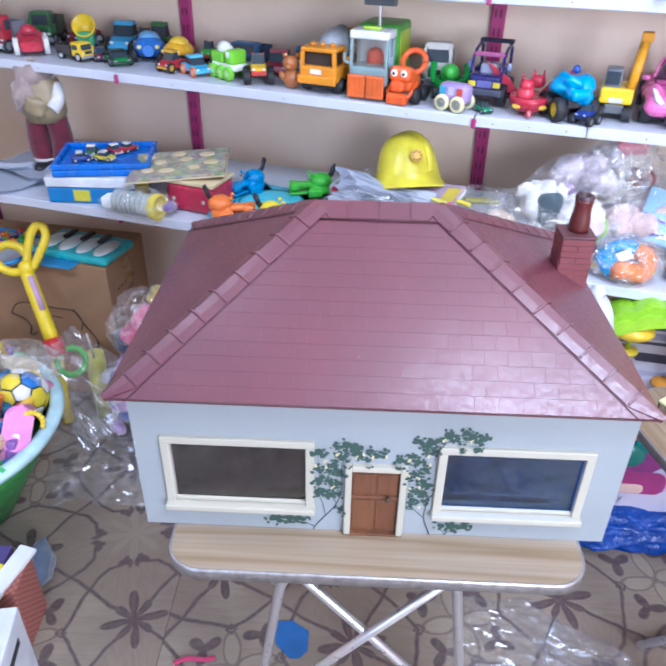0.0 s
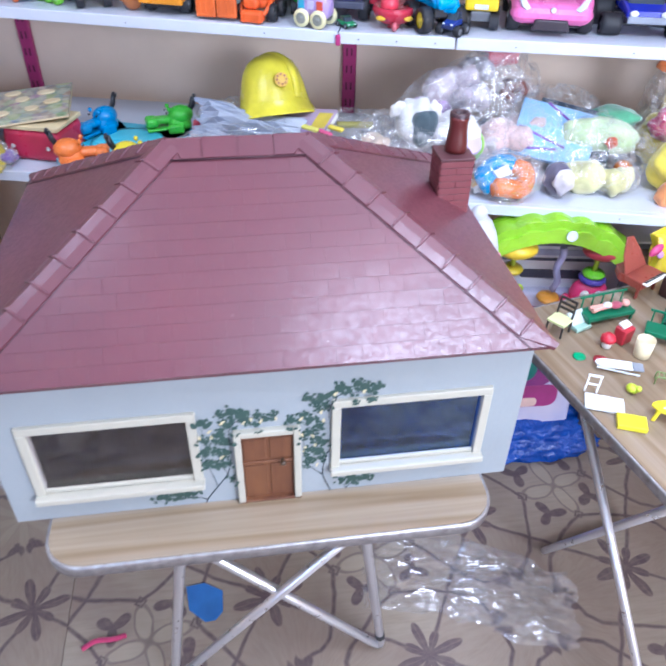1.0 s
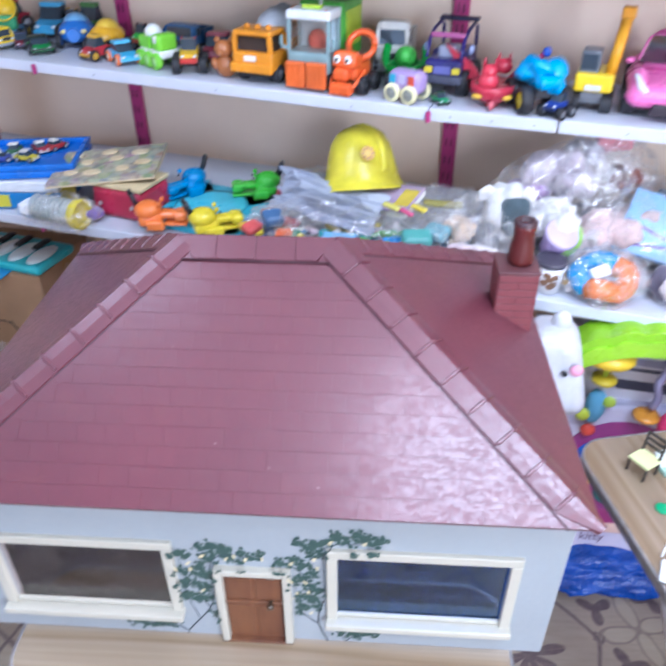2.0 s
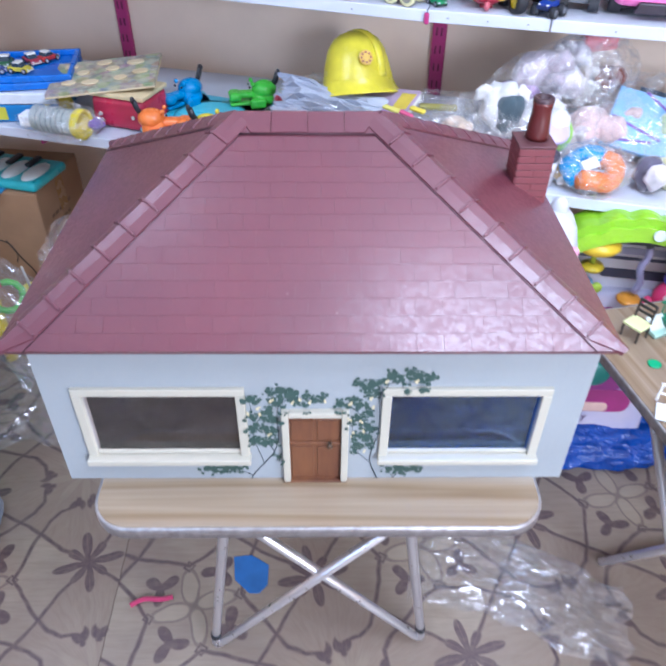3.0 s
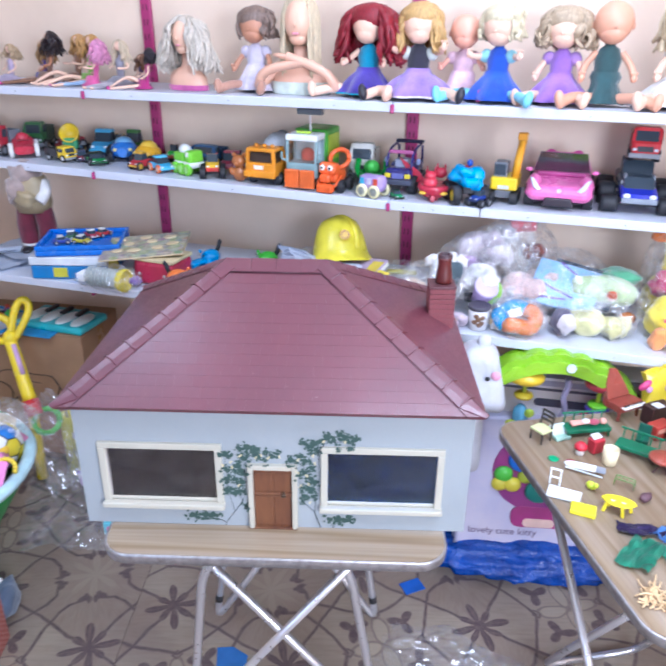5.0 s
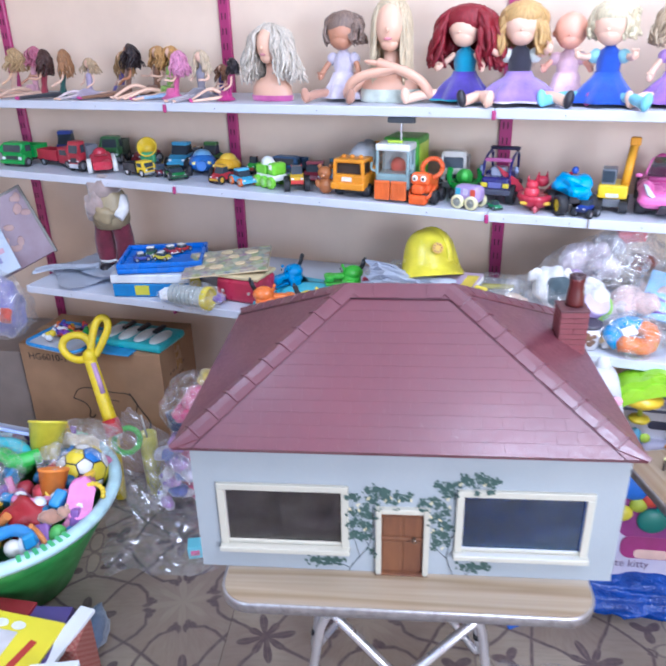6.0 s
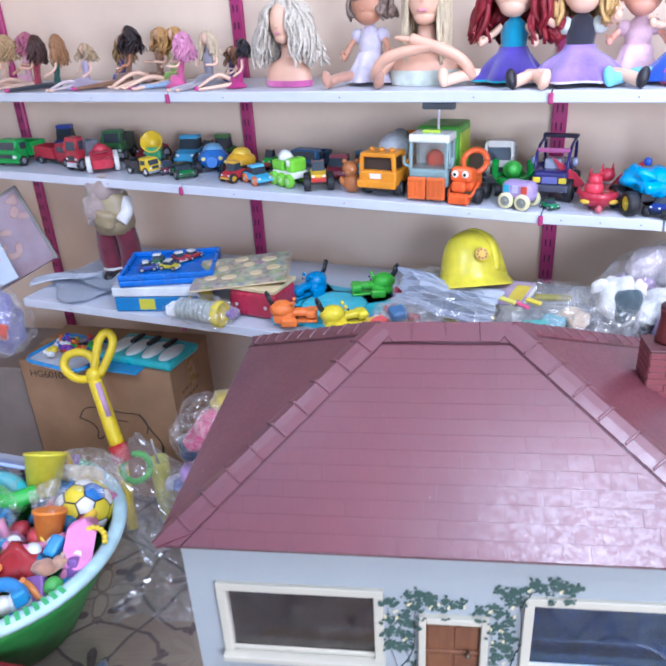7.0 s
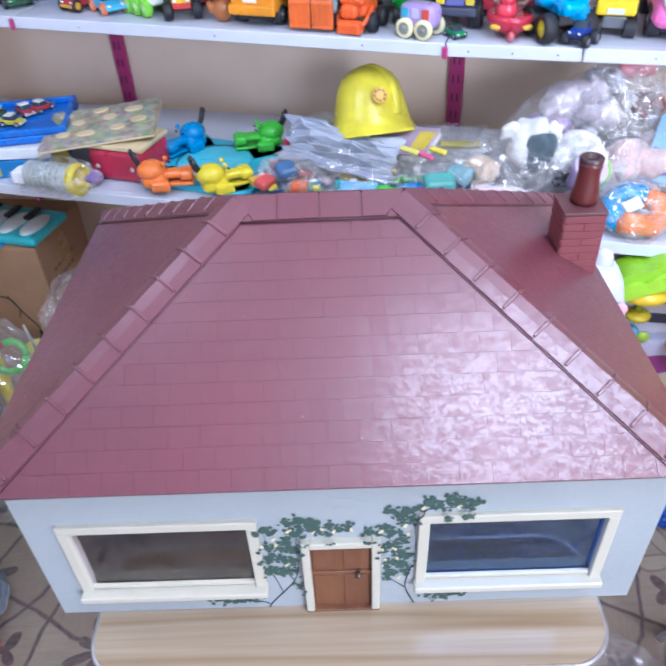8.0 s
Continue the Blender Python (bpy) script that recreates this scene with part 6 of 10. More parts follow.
def bust(m, H, hair, top, label, seed, wild, folded):
    """A styling head with shoulders, as one plain mesh."""
    bm = bmesh.new()
    h = H
    add_lathe(bm, [(h * .26, 0), (h * .27, h * .06), (h * .255, h * .17), (h * .20, h * .25), (h * .09, h * .30), (h * .068, h * .36), (h * .066, h * .46)], at(0, h * .03, 0, 0, 0, 0, (1.12, .62, 1)), 28, 2)
    add_lathe(bm, [(h * .272, 0), (h * .282, h * .05), (h * .274, h * .12 if folded else h * .07)], at(0, h * .03, 0, 0, 0, 0, (1.12, .62, 1)), 28, 3, caps=False)
    hc = (0, -h * .02, h * .69)
    add_ball(bm, (h * .30, h * .32, h * .42), at(*hc), 0, 22, 16)
    add_ball(bm, (h * .19, h * .17, h * .15), at(0, -h * .055, h * .535), 0, 14, 10)
    add_ball(bm, (h * .035, h * .045, h * .05), at(0, -h * .185, h * .655), 0, 8, 6)
    add_ball(bm, (h * .085, h * .03, h * .03), at(0, -h * .163, h * .575), 4, 10, 6)
    add_ball(bm, (h * .35, h * .34, h * .40), at(0, h * .035, h * .75), 1, 26, 18, .06, seed)
    if wild:
        add_locks(bm, (0, h * .03, h * .74), (h * .21, h * .17, h * .20), 300, h * .50, 1, seed, .5, .085, 46, .75, .98)
        add_locks(bm, (0, h * .0, h * .72), (h * .19, h * .17, h * .20), 110, h * .42, 1, seed + 7, .5, .08, 40, .45, .9)
    else:
        add_locks(bm, (0, h * .03, h * .74), (h * .175, h * .16, h * .19), 200, h * .62, 1, seed, .12, .085, 44, .12, .95)
    if folded:
        for s in (-1, 1):
            add_tube(bm, bend([(s * h * .27, h * .02, h * .21), (s * h * .37, -h * .02, h * .12), (s * h * .42, -h * .14, h * .05), (s * h * .33, -h * .21, h * .24), (-s * h * .08, -h * .21, h * (.37 if s > 0 else .315))], 3), h * .050, 12, 2, flat=.9)
            add_ball(bm, (h * .20, h * .07, h * .05), at(-s * h * .12, -h * .215, h * (.37 if s > 0 else .312), 0, 8 * s), 2, 12, 7)
    return solid("styling_head", bm, [plastic("e3b79c", .4, .05), hair_mat(hair), plastic("dcae94", .36, .05), fabric(top, 200, .6), plastic("d08a96", .35)], m, label, "doll head", "dolls on the top shelf")


def top_shelf():
    z = TOP + .0005
    S = "e6bfa6"
    specs = (
        (-1.840, .16, "e0b996", "c9a878", "e6c3ab", S, 0.190, "undressed fashion doll with tousled blonde hair"),
        (-1.735, .16, "c9997c", "d07a96", "d9a5b5", S, 0.195, "fashion doll with pink hair and a rose top"),
        (-1.660, .12, "d8a98c", "4a2c26", "a83a4c", S, 0.185, "fashion doll in a red vest"),
        (-1.560, .10, S, "a5774e", "2f5a52", "33333a", 0.185, "male fashion doll in a green waistcoat and dark trousers"),
        (-1.465, .13, S, "cbb08c", "b9a9c4", "d8c7c9", 0.150, "small doll in a pale lilac dress"),
        (-1.375, .2, S, "b8925f", "6a5aa0", S, 0.170, "fashion doll in a violet top"),
        (-1.315, .15, "a8714f", "2c2024", "7d5a48", "8a6248", 0.200, "dark-haired fashion doll in brown"),
        (-1.230, .2, S, "c99b5f", "8a6248", S, 0.190, "fashion doll with copper hair"),
        (-1.160, .18, S, "d3a25c", "9fc25a", S, 0.190, "blonde fashion doll in lime green"),
        (-1.100, .12, S, "e39ac0", "d9639c", "9db4d2", 0.175, "fashion doll with pink hair and jeans"),
        (-1.010, .14, S, "d9c4a5", "8f8a94", "b5adb5", 0.175, "blonde doll in a grey patterned dress"),
        (-0.965, .2, S, "8a5f43", "4a3f8a", S, 0.120, "small doll in dark violet"),
        (-0.885, .10, S, "241c24", "b52a7a", S, 0.150, "black-haired doll in a magenta skirt"),
    )
    facing = (-62, -30, -66, -52, -20, -35, -48, -30, -25, -68, -12, -30, -58)
    dressed = {1: .7, 4: 1.7, 5: .8, 6: .9, 7: .9, 8: .7, 9: .8, 10: 1.35, 11: 1.2, 12: .8}
    for i, (u, v, skin, hair, dress, legs, H, label) in enumerate(specs):
        fashion_doll(on_shelf(u, v, z, facing[i]), H, skin, hair, dress, legs, label, i + 3, dressed.get(i, 0), .1 if i in (2, 3, 10, 12) else .6)
    bust(on_shelf(-.738, .12, z, -8), .245, "ddd2c2", "d463a6", "doll styling head with wild ash-blonde curls", 3, True, False)
    doll(on_shelf(-.50, .16, z, -6), .275, "b98468", "8a7468", "d5cbdc", "c0907a", "brown-skinned doll in a lilac print romper", 5, 70, .16, .3, 1.0, skirt=.62, sleeves="d5cbdc", arm_up=.0, splay=.12, flare=.12)
    bust(on_shelf(-.34, .14, z, 3), .315, "dccaa8", "d5ddd0", "smiling doll styling head with straight blonde hair", 9, False, True)
    doll(on_shelf(-.115, .15, z, -14), .285, S, "8c1226", "4a38a0", S, "red-haired doll in a teal and violet satin dress", 11, 150, .42, .4, 1.25, skirt=.82, top="1f8fb4", hem="2aa0b8", splay=.3, arm_up=.3, flare=.55)
    doll(on_shelf(.045, .14, z, 2), .29, S, "d0a868", "9c7cc6", S, "blonde doll in a lilac skirt and black bodice", 13, 90, .30, .3, 1.0, skirt=1.02, shoe="26242e", top="2c2a3a", sleeves="dfe6dc", hem="e6dcec", splay=.34, arm_up=.9, flare=.25)
    doll(on_shelf(.175, .20, z, 0), .265, "e0a48c", "e2b097", "e6bfcc", "c94f94", "bald baby doll in a pale pink top", 15, 0, skirt=.6, sleeves="e6bfcc", splay=.1, arm_up=.3)
    doll(on_shelf(.285, .13, z, -14), .285, S, "e0d3b0", "2450c0", "86cbe0", "blonde doll in a royal blue dress with cyan stockings", 17, 70, .16, .25, 1.0, skirt=.8, shoe="86cbe0", sleeves="9cd3de", splay=.32, arm_up=.7, flare=.1)
    doll(on_shelf(.465, .15, z, -10), .28, S, "bfa98c", "9a6cc4", S, "curly-haired doll in a lilac dress", 19, 150, .22, .5, 1.05, skirt=.85, sleeves="b48ad2", splay=.18, flare=.22)
    doll(on_shelf(.59, .14, z, 4), .305, "d8a184", "e0b59a", "2f4f52", "d8a184", "bald baby doll in a dark green bodysuit", 21, 0, skirt=.46, splay=.26)
    doll(on_shelf(.80, .15, z, -4), .32, S, "d6c3a0", "e9e7e6", S, "large doll in a white lace dress", 23, 70, .3, .3, 1.1, skirt=1.0, sleeves="e9e7e6")
    doll(on_shelf(.965, .13, z, -8), .27, S, "d8b9a8", "dcb3bd", "dcb3bd", "doll in pale pink clothes wrapped in film", 25, 60, .25, .4, 1.1, skirt=.8, sleeves="dcb3bd")


top_shelf()

# ---- things on the lower shelf ----
def film_bag(m, size, label, seed, lump=0.35, name="plastic_bag", mat=None, flat=True, group="clear plastic bags", detail=4, lean=0.0):
    """A loose bag of crinkled clear film: flat facets between sharp creases, leaning along its length."""
    rnd = random.Random(seed)
    bm = bmesh.new()
    bmesh.ops.create_icosphere(bm, subdivisions=detail, radius=0.5)
    o = Vector((seed * 3.1, seed * 1.3, seed))
    jit = 0.011 if detail > 3 else 0.02
    for w in bm.verts:
        p = w.co.copy()
        k = noise.noise(p * 2.6 + o) * lump - abs(noise.noise(p * 5 + o)) * lump * .9 - abs(noise.noise(Vector((p.x * 12, p.y * 6, p.z * 7)) + o)) * lump * .5
        w.co = p * (1 + k) + Vector([rnd.uniform(-jit, jit) for _ in range(3)])
        w.co = Vector((w.co.x * size[0], w.co.y * size[1], w.co.z * size[2]))
        if flat and w.co.z < -size[2] * .36:
            w.co.z = -size[2] * .36
        w.co.z += size[2] * .36
        w.co.x += lean * w.co.z
    return solid(name, bm, mat or FILM, m, label, "plastic bag", group)


def film_sheet(m, w, d, height, label, seed, n=34, mat=None, name="plastic_film"):
    """A crumpled sheet of clear film lying on a surface: flat facets between long creases."""
    rnd = random.Random(seed)
    bm = bmesh.new()
    o = Vector((seed * 2.7, seed, 0))
    nx, ny = max(5, n // 5), max(9, n // 2)
    grid = []
    for i in range(nx + 1):
        row = []
        for j in range(ny + 1):
            x, y = i / nx - .5, j / ny - .5
            p = Vector((x * 4, y * 5, 0)) + o
            z = abs(noise.noise(p)) * .9 + abs(noise.noise(Vector((p.x * .6, p.y * 3, 1)))) * .6
            edge = 1 - min(1, 2.0 * max(abs(x), abs(y))) ** 4 * .85
            wob = 1 + .22 * noise.noise(Vector((math.atan2(y, x) * 1.6, seed, 1)))
            jx, jy = rnd.uniform(-.35, .35) / nx, rnd.uniform(-.35, .35) / ny
            row.append(bm.verts.new(((x + jx) * w * wob + .05 * w * noise.noise(p * 1.4), (y + jy) * d * wob + .06 * d * math.sin(x * 5 + seed), max(0.002, (z + rnd.uniform(-.12, .12)) * height * edge))))
        grid.append(row)
    for i in range(nx):
        for j in range(ny):
            a, b, c, e = grid[i][j], grid[i + 1][j], grid[i + 1][j + 1], grid[i][j + 1]
            if (i + j) % 2:
                bm.faces.new((a, b, c))
                bm.faces.new((a, c, e))
            else:
                bm.faces.new((a, b, e))
                bm.faces.new((b, c, e))
    return solid(name, bm, mat or sheet_film(.80), m, label, "plastic film", "loose clear film")


def plush(name, m, blobs, label, category="soft toy", extra=()):
    """A soft toy as body parts: (part name, size, place, turn, colour)."""
    t = thing(name, m, label, category, "soft toys")
    for i, (pn, size, loc, rot, col) in enumerate(blobs):
        bm = bmesh.new()
        add_ball(bm, size, at(*loc, *rot), 0, 22, 15, .30, i + size[0] * 50)
        part(pn, bm, fabric(col, 260, .5), t)
    return t


def low(u, v, turn=0, z=LOW + 0.0005):
    return on_shelf(u, v, z, turn)


def puzzle_print():
    """Cream board print with patches of green, red and blue."""
    m = Net("printed_puzzle_board")
    vo = m.n("TexVoronoi")
    m.put(vo.inputs["Vector"], m.coords())
    vo.inputs["Scale"].default_value = 38.0
    col = m.mix(0.86, vo.outputs["Color"], hexc("857e6a"), "MIX")
    return m.set(color=m.mix(m.ramp(m.noise(m.coords(), 50, 3), .4, .6, 0, .5), col, hexc("c6bfa2")), rough=.45)


def lower_left():
    # printed boards leaning at the far end
    t = thing("picture_board", on_shelf(-1.87, .0, LOW - .03, 40), "printed picture board with flowers leaning on the shelf", "picture", "leaning boards")
    lean = at(0, 0, .14, -34, -24, 0)
    box_part("board", (.26, .010, .30), lean, paint("pale_print", "a99aa6", .35, 30, .05, .2, "7d5f66"), t, .001)
    box_part("board_border", (.012, .014, .31), lean @ at(.134, 0, 0), plastic("8d8a86", .4), t, .002)
    box_part("board_border", (.28, .014, .012), lean @ at(0, 0, .154), plastic("8d8a86", .4), t, .002)
    rnd = random.Random(2)
    for k in range(16):
        bm = bmesh.new()
        add_ball(bm, (.045, .0015, .028), lean @ at(rnd.uniform(-.11, .11), -.0052, rnd.uniform(-.13, .13), 0, rnd.uniform(0, 180)), 0, 12, 4)
        part("printed_petal", bm, paint("printed_petals", "c3a59c", .4, 60, .05, .2, "8f6a72"), t)
    t = thing("picture_board", on_shelf(-1.87, -.13, LOW - .03, 44), "pale blue printed board leaning in front of another", "picture", "leaning boards")
    lean = at(0, 0, .095, -42, -20, 0)
    box_part("board", (.20, .008, .22), lean, paint("pale_blue_print", "a9b6c8", .3, 20, .05, .15, "cdd3de"), t, .001)
    for k in range(5):
        box_part("printed_patch", (.03 + .012 * (k % 2), .001, .022), lean @ at(-.06 + .03 * k, -.0047, -.05 + .035 * (k % 3)), plastic(("8a86b0", "c9a2b4", "7fa6bf")[k % 3], .4), t, 0)
    sheet_m = paint("translucent_white_sheet", "dde2ee", .3, 12, .15, .05)
    for u, v, tn, w, d, dz, ht in ((-1.49, -.05, -30, .32, .20, .0, .010), (-1.45, .0, -8, .28, .17, .010, .014), (-1.54, -.07, 30, .24, .06, .016, .02)):
        bm = bmesh.new()
        n = 14
        grid = [[bm.verts.new(((i / n - .5) * w, (j / n - .5) * d + .02 * math.sin(i * .4), .003 + ht * abs(math.sin(j / n * 4.2 + i / n * 1.7)) * (.4 + .6 * i / n))) for j in range(n + 1)] for i in range(n + 1)]
        for i in range(n):
            for j in range(n):
                bm.faces.new((grid[i][j], grid[i + 1][j], grid[i + 1][j + 1], grid[i][j + 1])).smooth = True
        bmesh.ops.solidify(bm, geom=bm.faces[:], thickness=.003)
        solid("folded_sheet", bm, sheet_m, low(u, v, tn, LOW + .004 + dz), "folded sheet of white translucent film on the shelf", "plastic film", "folded sheets")
    # standing figurine
    bm = bmesh.new()
    for s in (-1, 1):
        add_tube(bm, bend([(s * .03, 0, .03), (s * .042, 0, .10), (s * .03, 0, .185)], 1), .036, 12, 0, radii=None)
        add_ball(bm, (.052, .10, .04), at(s * .034, -.02, .02), 1, 12, 8)
        add_lathe(bm, [(.036, 0), (.038, .012)], at(s * .032, 0, .036), 12, 2)
        add_tube(bm, bend([(s * .05, 0, .285), (s * .064, -.02, .245), (s * .045, -.045, .215)], 2), .022, 9, 2 if s > 0 else 4)
    add_lathe(bm, [(.062, .17), (.072, .20), (.068, .25), (.06, .30), (.03, .32)], at(0, 0, 0, 0, 0, 0, (1, .8, 1)), 16, 3)
    add_ball(bm, (.12, .11, .10), at(-.012, -.005, .318), 4, 20, 14, .35, 3)
    add_ball(bm, (.075, .06, .09), at(-.035, -.045, .27), 4, 16, 11, .4, 5)
    add_ball(bm, (.09, .06, .08), at(.0, -.045, .225), 3, 16, 11, .45, 7)
    add_ball(bm, (.07, .07, .06), at(0, .005, .298), 5, 12, 9)
    solid("standing_figurine", bm, [fabric("6e2136"), plastic("26242a", .3), fabric("e6e3e0"), paint("gold_brocade", "9c8c6c", .35, 70, .8, .3), fabric("a8958f", 60, .6), plastic("dcb49c", .5)], low(-1.39, .045, 14), "tall standing figurine in maroon trousers and a gold vest", "figurine")
    # stacked game boxes
    t = thing("game_box", low(-1.13, -.07, 16), "blue and white boxed game set", "game box", "stacked boxes")
    box_part("base", (.27, .22, .05), at(0, 0, .025), plastic("2f7fc0", .3), t, .006, "translucent blue box base")
    box_part("lid", (.275, .225, .03), at(0, 0, .066), plastic("e3e6ea", .4), t, .004, "white lid")
    box_part("sticker", (.05, .002, .035), at(-.03, -.1115, .026), plastic("c8c23a"), t, .0005)
    t = thing("play_tray", low(-1.115, -.05, 24, LOW + .083), "blue plastic play tray carrying small toy cars", "toy tray", "stacked boxes")
    bm = bmesh.new()
    add_box(bm, (.29, .23, .022), at(0, 0, .011), .006)
    for sx, sy, a, b in ((0, 1, .29, .012), (0, -1, .29, .012), (1, 0, .012, .206), (-1, 0, .012, .206)):
        add_box(bm, (a, b, .016), at(sx * .139, sy * .109, .03), .003)
    part("tray", bm, plastic("2f72d0", .25), t)
    for i, (x, y, c, l) in enumerate(((-.05, .03, "3d6b4a", "small green toy car"), (.02, .04, "a3354a", "small red toy car"), (.0, -.03, "c9bb3a", "small yellow toy car"), (-.07, -.03, "3a4a9a", "small blue toy car"), (.06, .06, "b23a3a", "small red toy car"))):
        toy_car(low(-1.115, -.05, 24, LOW + .106) @ pose(x, y, 0, 0, 0, 35 * i), .035, .06, .03, c, "d9d6cf", l + " on the blue tray")
    # bottle in a bag, lying at the edge
    t = thing("toy_bottle", on_shelf(-.925, -.205, LOW + .036, -4), "clear plastic bottle with a yellow ring cap lying down", "bottle")
    bm = bmesh.new()
    add_lathe(bm, [(.028, -.075), (.034, -.07), (.034, .05), (.036, .055)], at(0, 0, 0, 0, 90), 22)
    part("body", bm, plastic("b9c2bf", .25), t)
    bm = bmesh.new()
    for k in range(6):
        add_lathe(bm, [(.0345, -.002), (.0352, 0), (.0345, .002)], at(-.05 + .016 * k, 0, 0, 0, 90), 22, caps=False)
    part("measuring_rings", bm, plastic("8f9a98", .3), t)
    bm = bmesh.new()
    add_lathe(bm, [(.036, .055), (.040, .06), (.040, .078), (.03, .08), (.028, .072)], at(0, 0, 0, 0, 90), 22)
    part("ring_cap", bm, plastic("e2cf2a", .3), t)
    box_part("paper_tag", (.03, .045, .03), at(-.09, -.01, .0, 0, 0, 8), plastic("eceef0", .6), t, .003)
    t = thing("toy_reel", on_shelf(-.985, -.11, LOW + .04, 40), "yellow plastic toy reel", "toy")
    bm = bmesh.new()
    for k in (-.018, .018):
        add_lathe(bm, [(.038, k - .003), (.04, k), (.038, k + .003)], at(0, 0, 0, 90), 20)
    add_lathe(bm, [(.02, -.018), (.02, .018)], at(0, 0, 0, 90), 14)
    part("reel", bm, plastic("d9c242", .35), t)
    film_bag(on_shelf(-.92, -.205, LOW - .004, -4), (.27, .13, .10), "clear film bag round a toy bottle", 9, .28)
    plush("soft_toy", low(-.845, -.165, 0), (("body", (.05, .05, .035), (0, 0, .022), (0, 0, 0), "7d5fb0"), ("head", (.03, .03, .03), (-.03, -.015, .02), (0, 0, 0), "9a7cc9")), "small violet soft toy beside the red box")
    # red case under a puzzle board
    t = thing("toy_case", low(-.785, -.07, -4), "dark pink plastic toy case with rounded edges", "toy case")
    box_part("case_body", (.17, .14, .085), at(0, 0, .0425), plastic("b8304e", .3), t, .016, taper=(.94, .92), seg=3)
    box_part("case_lip", (.165, .132, .012), at(0, 0, .088), plastic("d9c69a", .5), t, .003)
    for s in (-1, 1):
        bm = bmesh.new()
        add_lathe(bm, [(.006, 0), (.005, .003)], at(s * .05, -.0715, .04, 90), 10)
        part("stud", bm, plastic("d6d0c8", .3), t)
    t = thing("wooden_puzzle", on_shelf(-.865, -.04, LOW + .108, 20, 3, -5), "wooden peg puzzle board with pale pieces lying on top", "puzzle")
    box_part("board", (.29, .21, .012), at(0, 0, 0), puzzle_print(), t, .002)
    box_part("board_edge", (.292, .212, .005), at(0, 0, -.005), wood("pale_ply", "d9c9a5", "bfa97f"), t, .001)
    rnd = random.Random(8)
    for x, y in ((-.09, -.05), (-.03, -.06), (.05, -.05), (.1, -.02), (-.06, .01), (.02, .02), (.08, .05), (-.1, .06), (-.01, .07)):
        bm = bmesh.new()
        add_lathe(bm, [(.017, 0), (.018, .002), (.017, .005)], at(x, y, .006, 0, 0, 0, (rnd.uniform(1, 1.4), .8, 1)), 14)
        part("puzzle_piece", bm, wood("pale_ply", "d9c9a5", "bfa97f"), t)


def snap_animal(u, v, turn, col, label):
    """A hinged plastic animal of the marble game."""
    t = thing("game_animal", low(u, v, turn, LOW + .018), label, "game piece", "marble game animals")
    c = plastic(col, .25)
    bm = bmesh.new()
    add_box(bm, (.066, .070, .042), at(0, .012, .022), .017, 3, taper=(.82, .8))
    add_ball(bm, (.066, .072, .05), at(0, .018, .040), 0, 16, 11)
    part("body", bm, c, t)
    bm = bmesh.new()
    add_box(bm, (.034, .05, .018), at(0, -.035, .030), .008, 3)
    add_box(bm, (.05, .034, .024), at(0, -.066, .028), .010, 3)
    part("snout", bm, c, t)
    bm = bmesh.new()
    add_box(bm, (.044, .06, .009), at(0, -.052, .008), .004, 2)
    part("lower_jaw", bm, c, t)
    for s in (-1, 1):
        bm = bmesh.new()
        add_box(bm, (.016, .046, .026), at(s * .035, -.004, .012), .006)
        part("leg", bm, c, t)
        bm = bmesh.new()
        add_ball(bm, (.013, .012, .013), at(s * .016, -.016, .062), 0, 8, 6)
        part("ear", bm, c, t)
        bm = bmesh.new()
        add_ball(bm, (.007, .006, .007), at(s * .014, -.024, .052), 0, 8, 6)
        part("eye", bm, plastic("1d1d22", .2), t)
    bm = bmesh.new()
    add_tube(bm, [(0, .04, .045), (.003, .052, .065), (.004, .058, .085)], .005, 8, flat=1.6)
    add_ball(bm, (.018, .012, .018), at(.004, .06, .086), 0, 8, 6)
    part("lever", bm, plastic("24242a", .4), t)


def marble_game():
    t = thing("marble_game", low(-.575, -.02, -6), "cyan plastic marble game base", "board game")
    bm = bmesh.new()
    add_prism(bm, rounded(.33, .27, .05, 5), .016, at(0, 0, .009, -90), 0, .003)
    for a in range(4):
        add_box(bm, (.075, .10, .016), pose(0, 0, 0, 0, 0, 45 + 90 * a) @ at(0, .145, .009), .004)
    part("base", bm, plastic("4fb9d0", .3), t)
    bm = bmesh.new()
    add_lathe(bm, [(.095, .018), (.1, .021), (.09, .019), (.001, .0185)], at(0, 0, 0), 24, caps=False)
    part("well", bm, plastic("63c4d6", .3), t)
    snap_animal(-.675, .05, -25, "2f95d6", "blue hinged plastic hippo of the marble game")
    snap_animal(-.475, .10, -62, "5cc83c", "lime green hinged plastic hippo of the marble game")
    snap_animal(-.655, -.165, 108, "f0823a", "orange hinged plastic hippo of the marble game")
    snap_animal(-.505, -.155, 128, "e8d42a", "yellow hinged plastic hippo of the marble game")


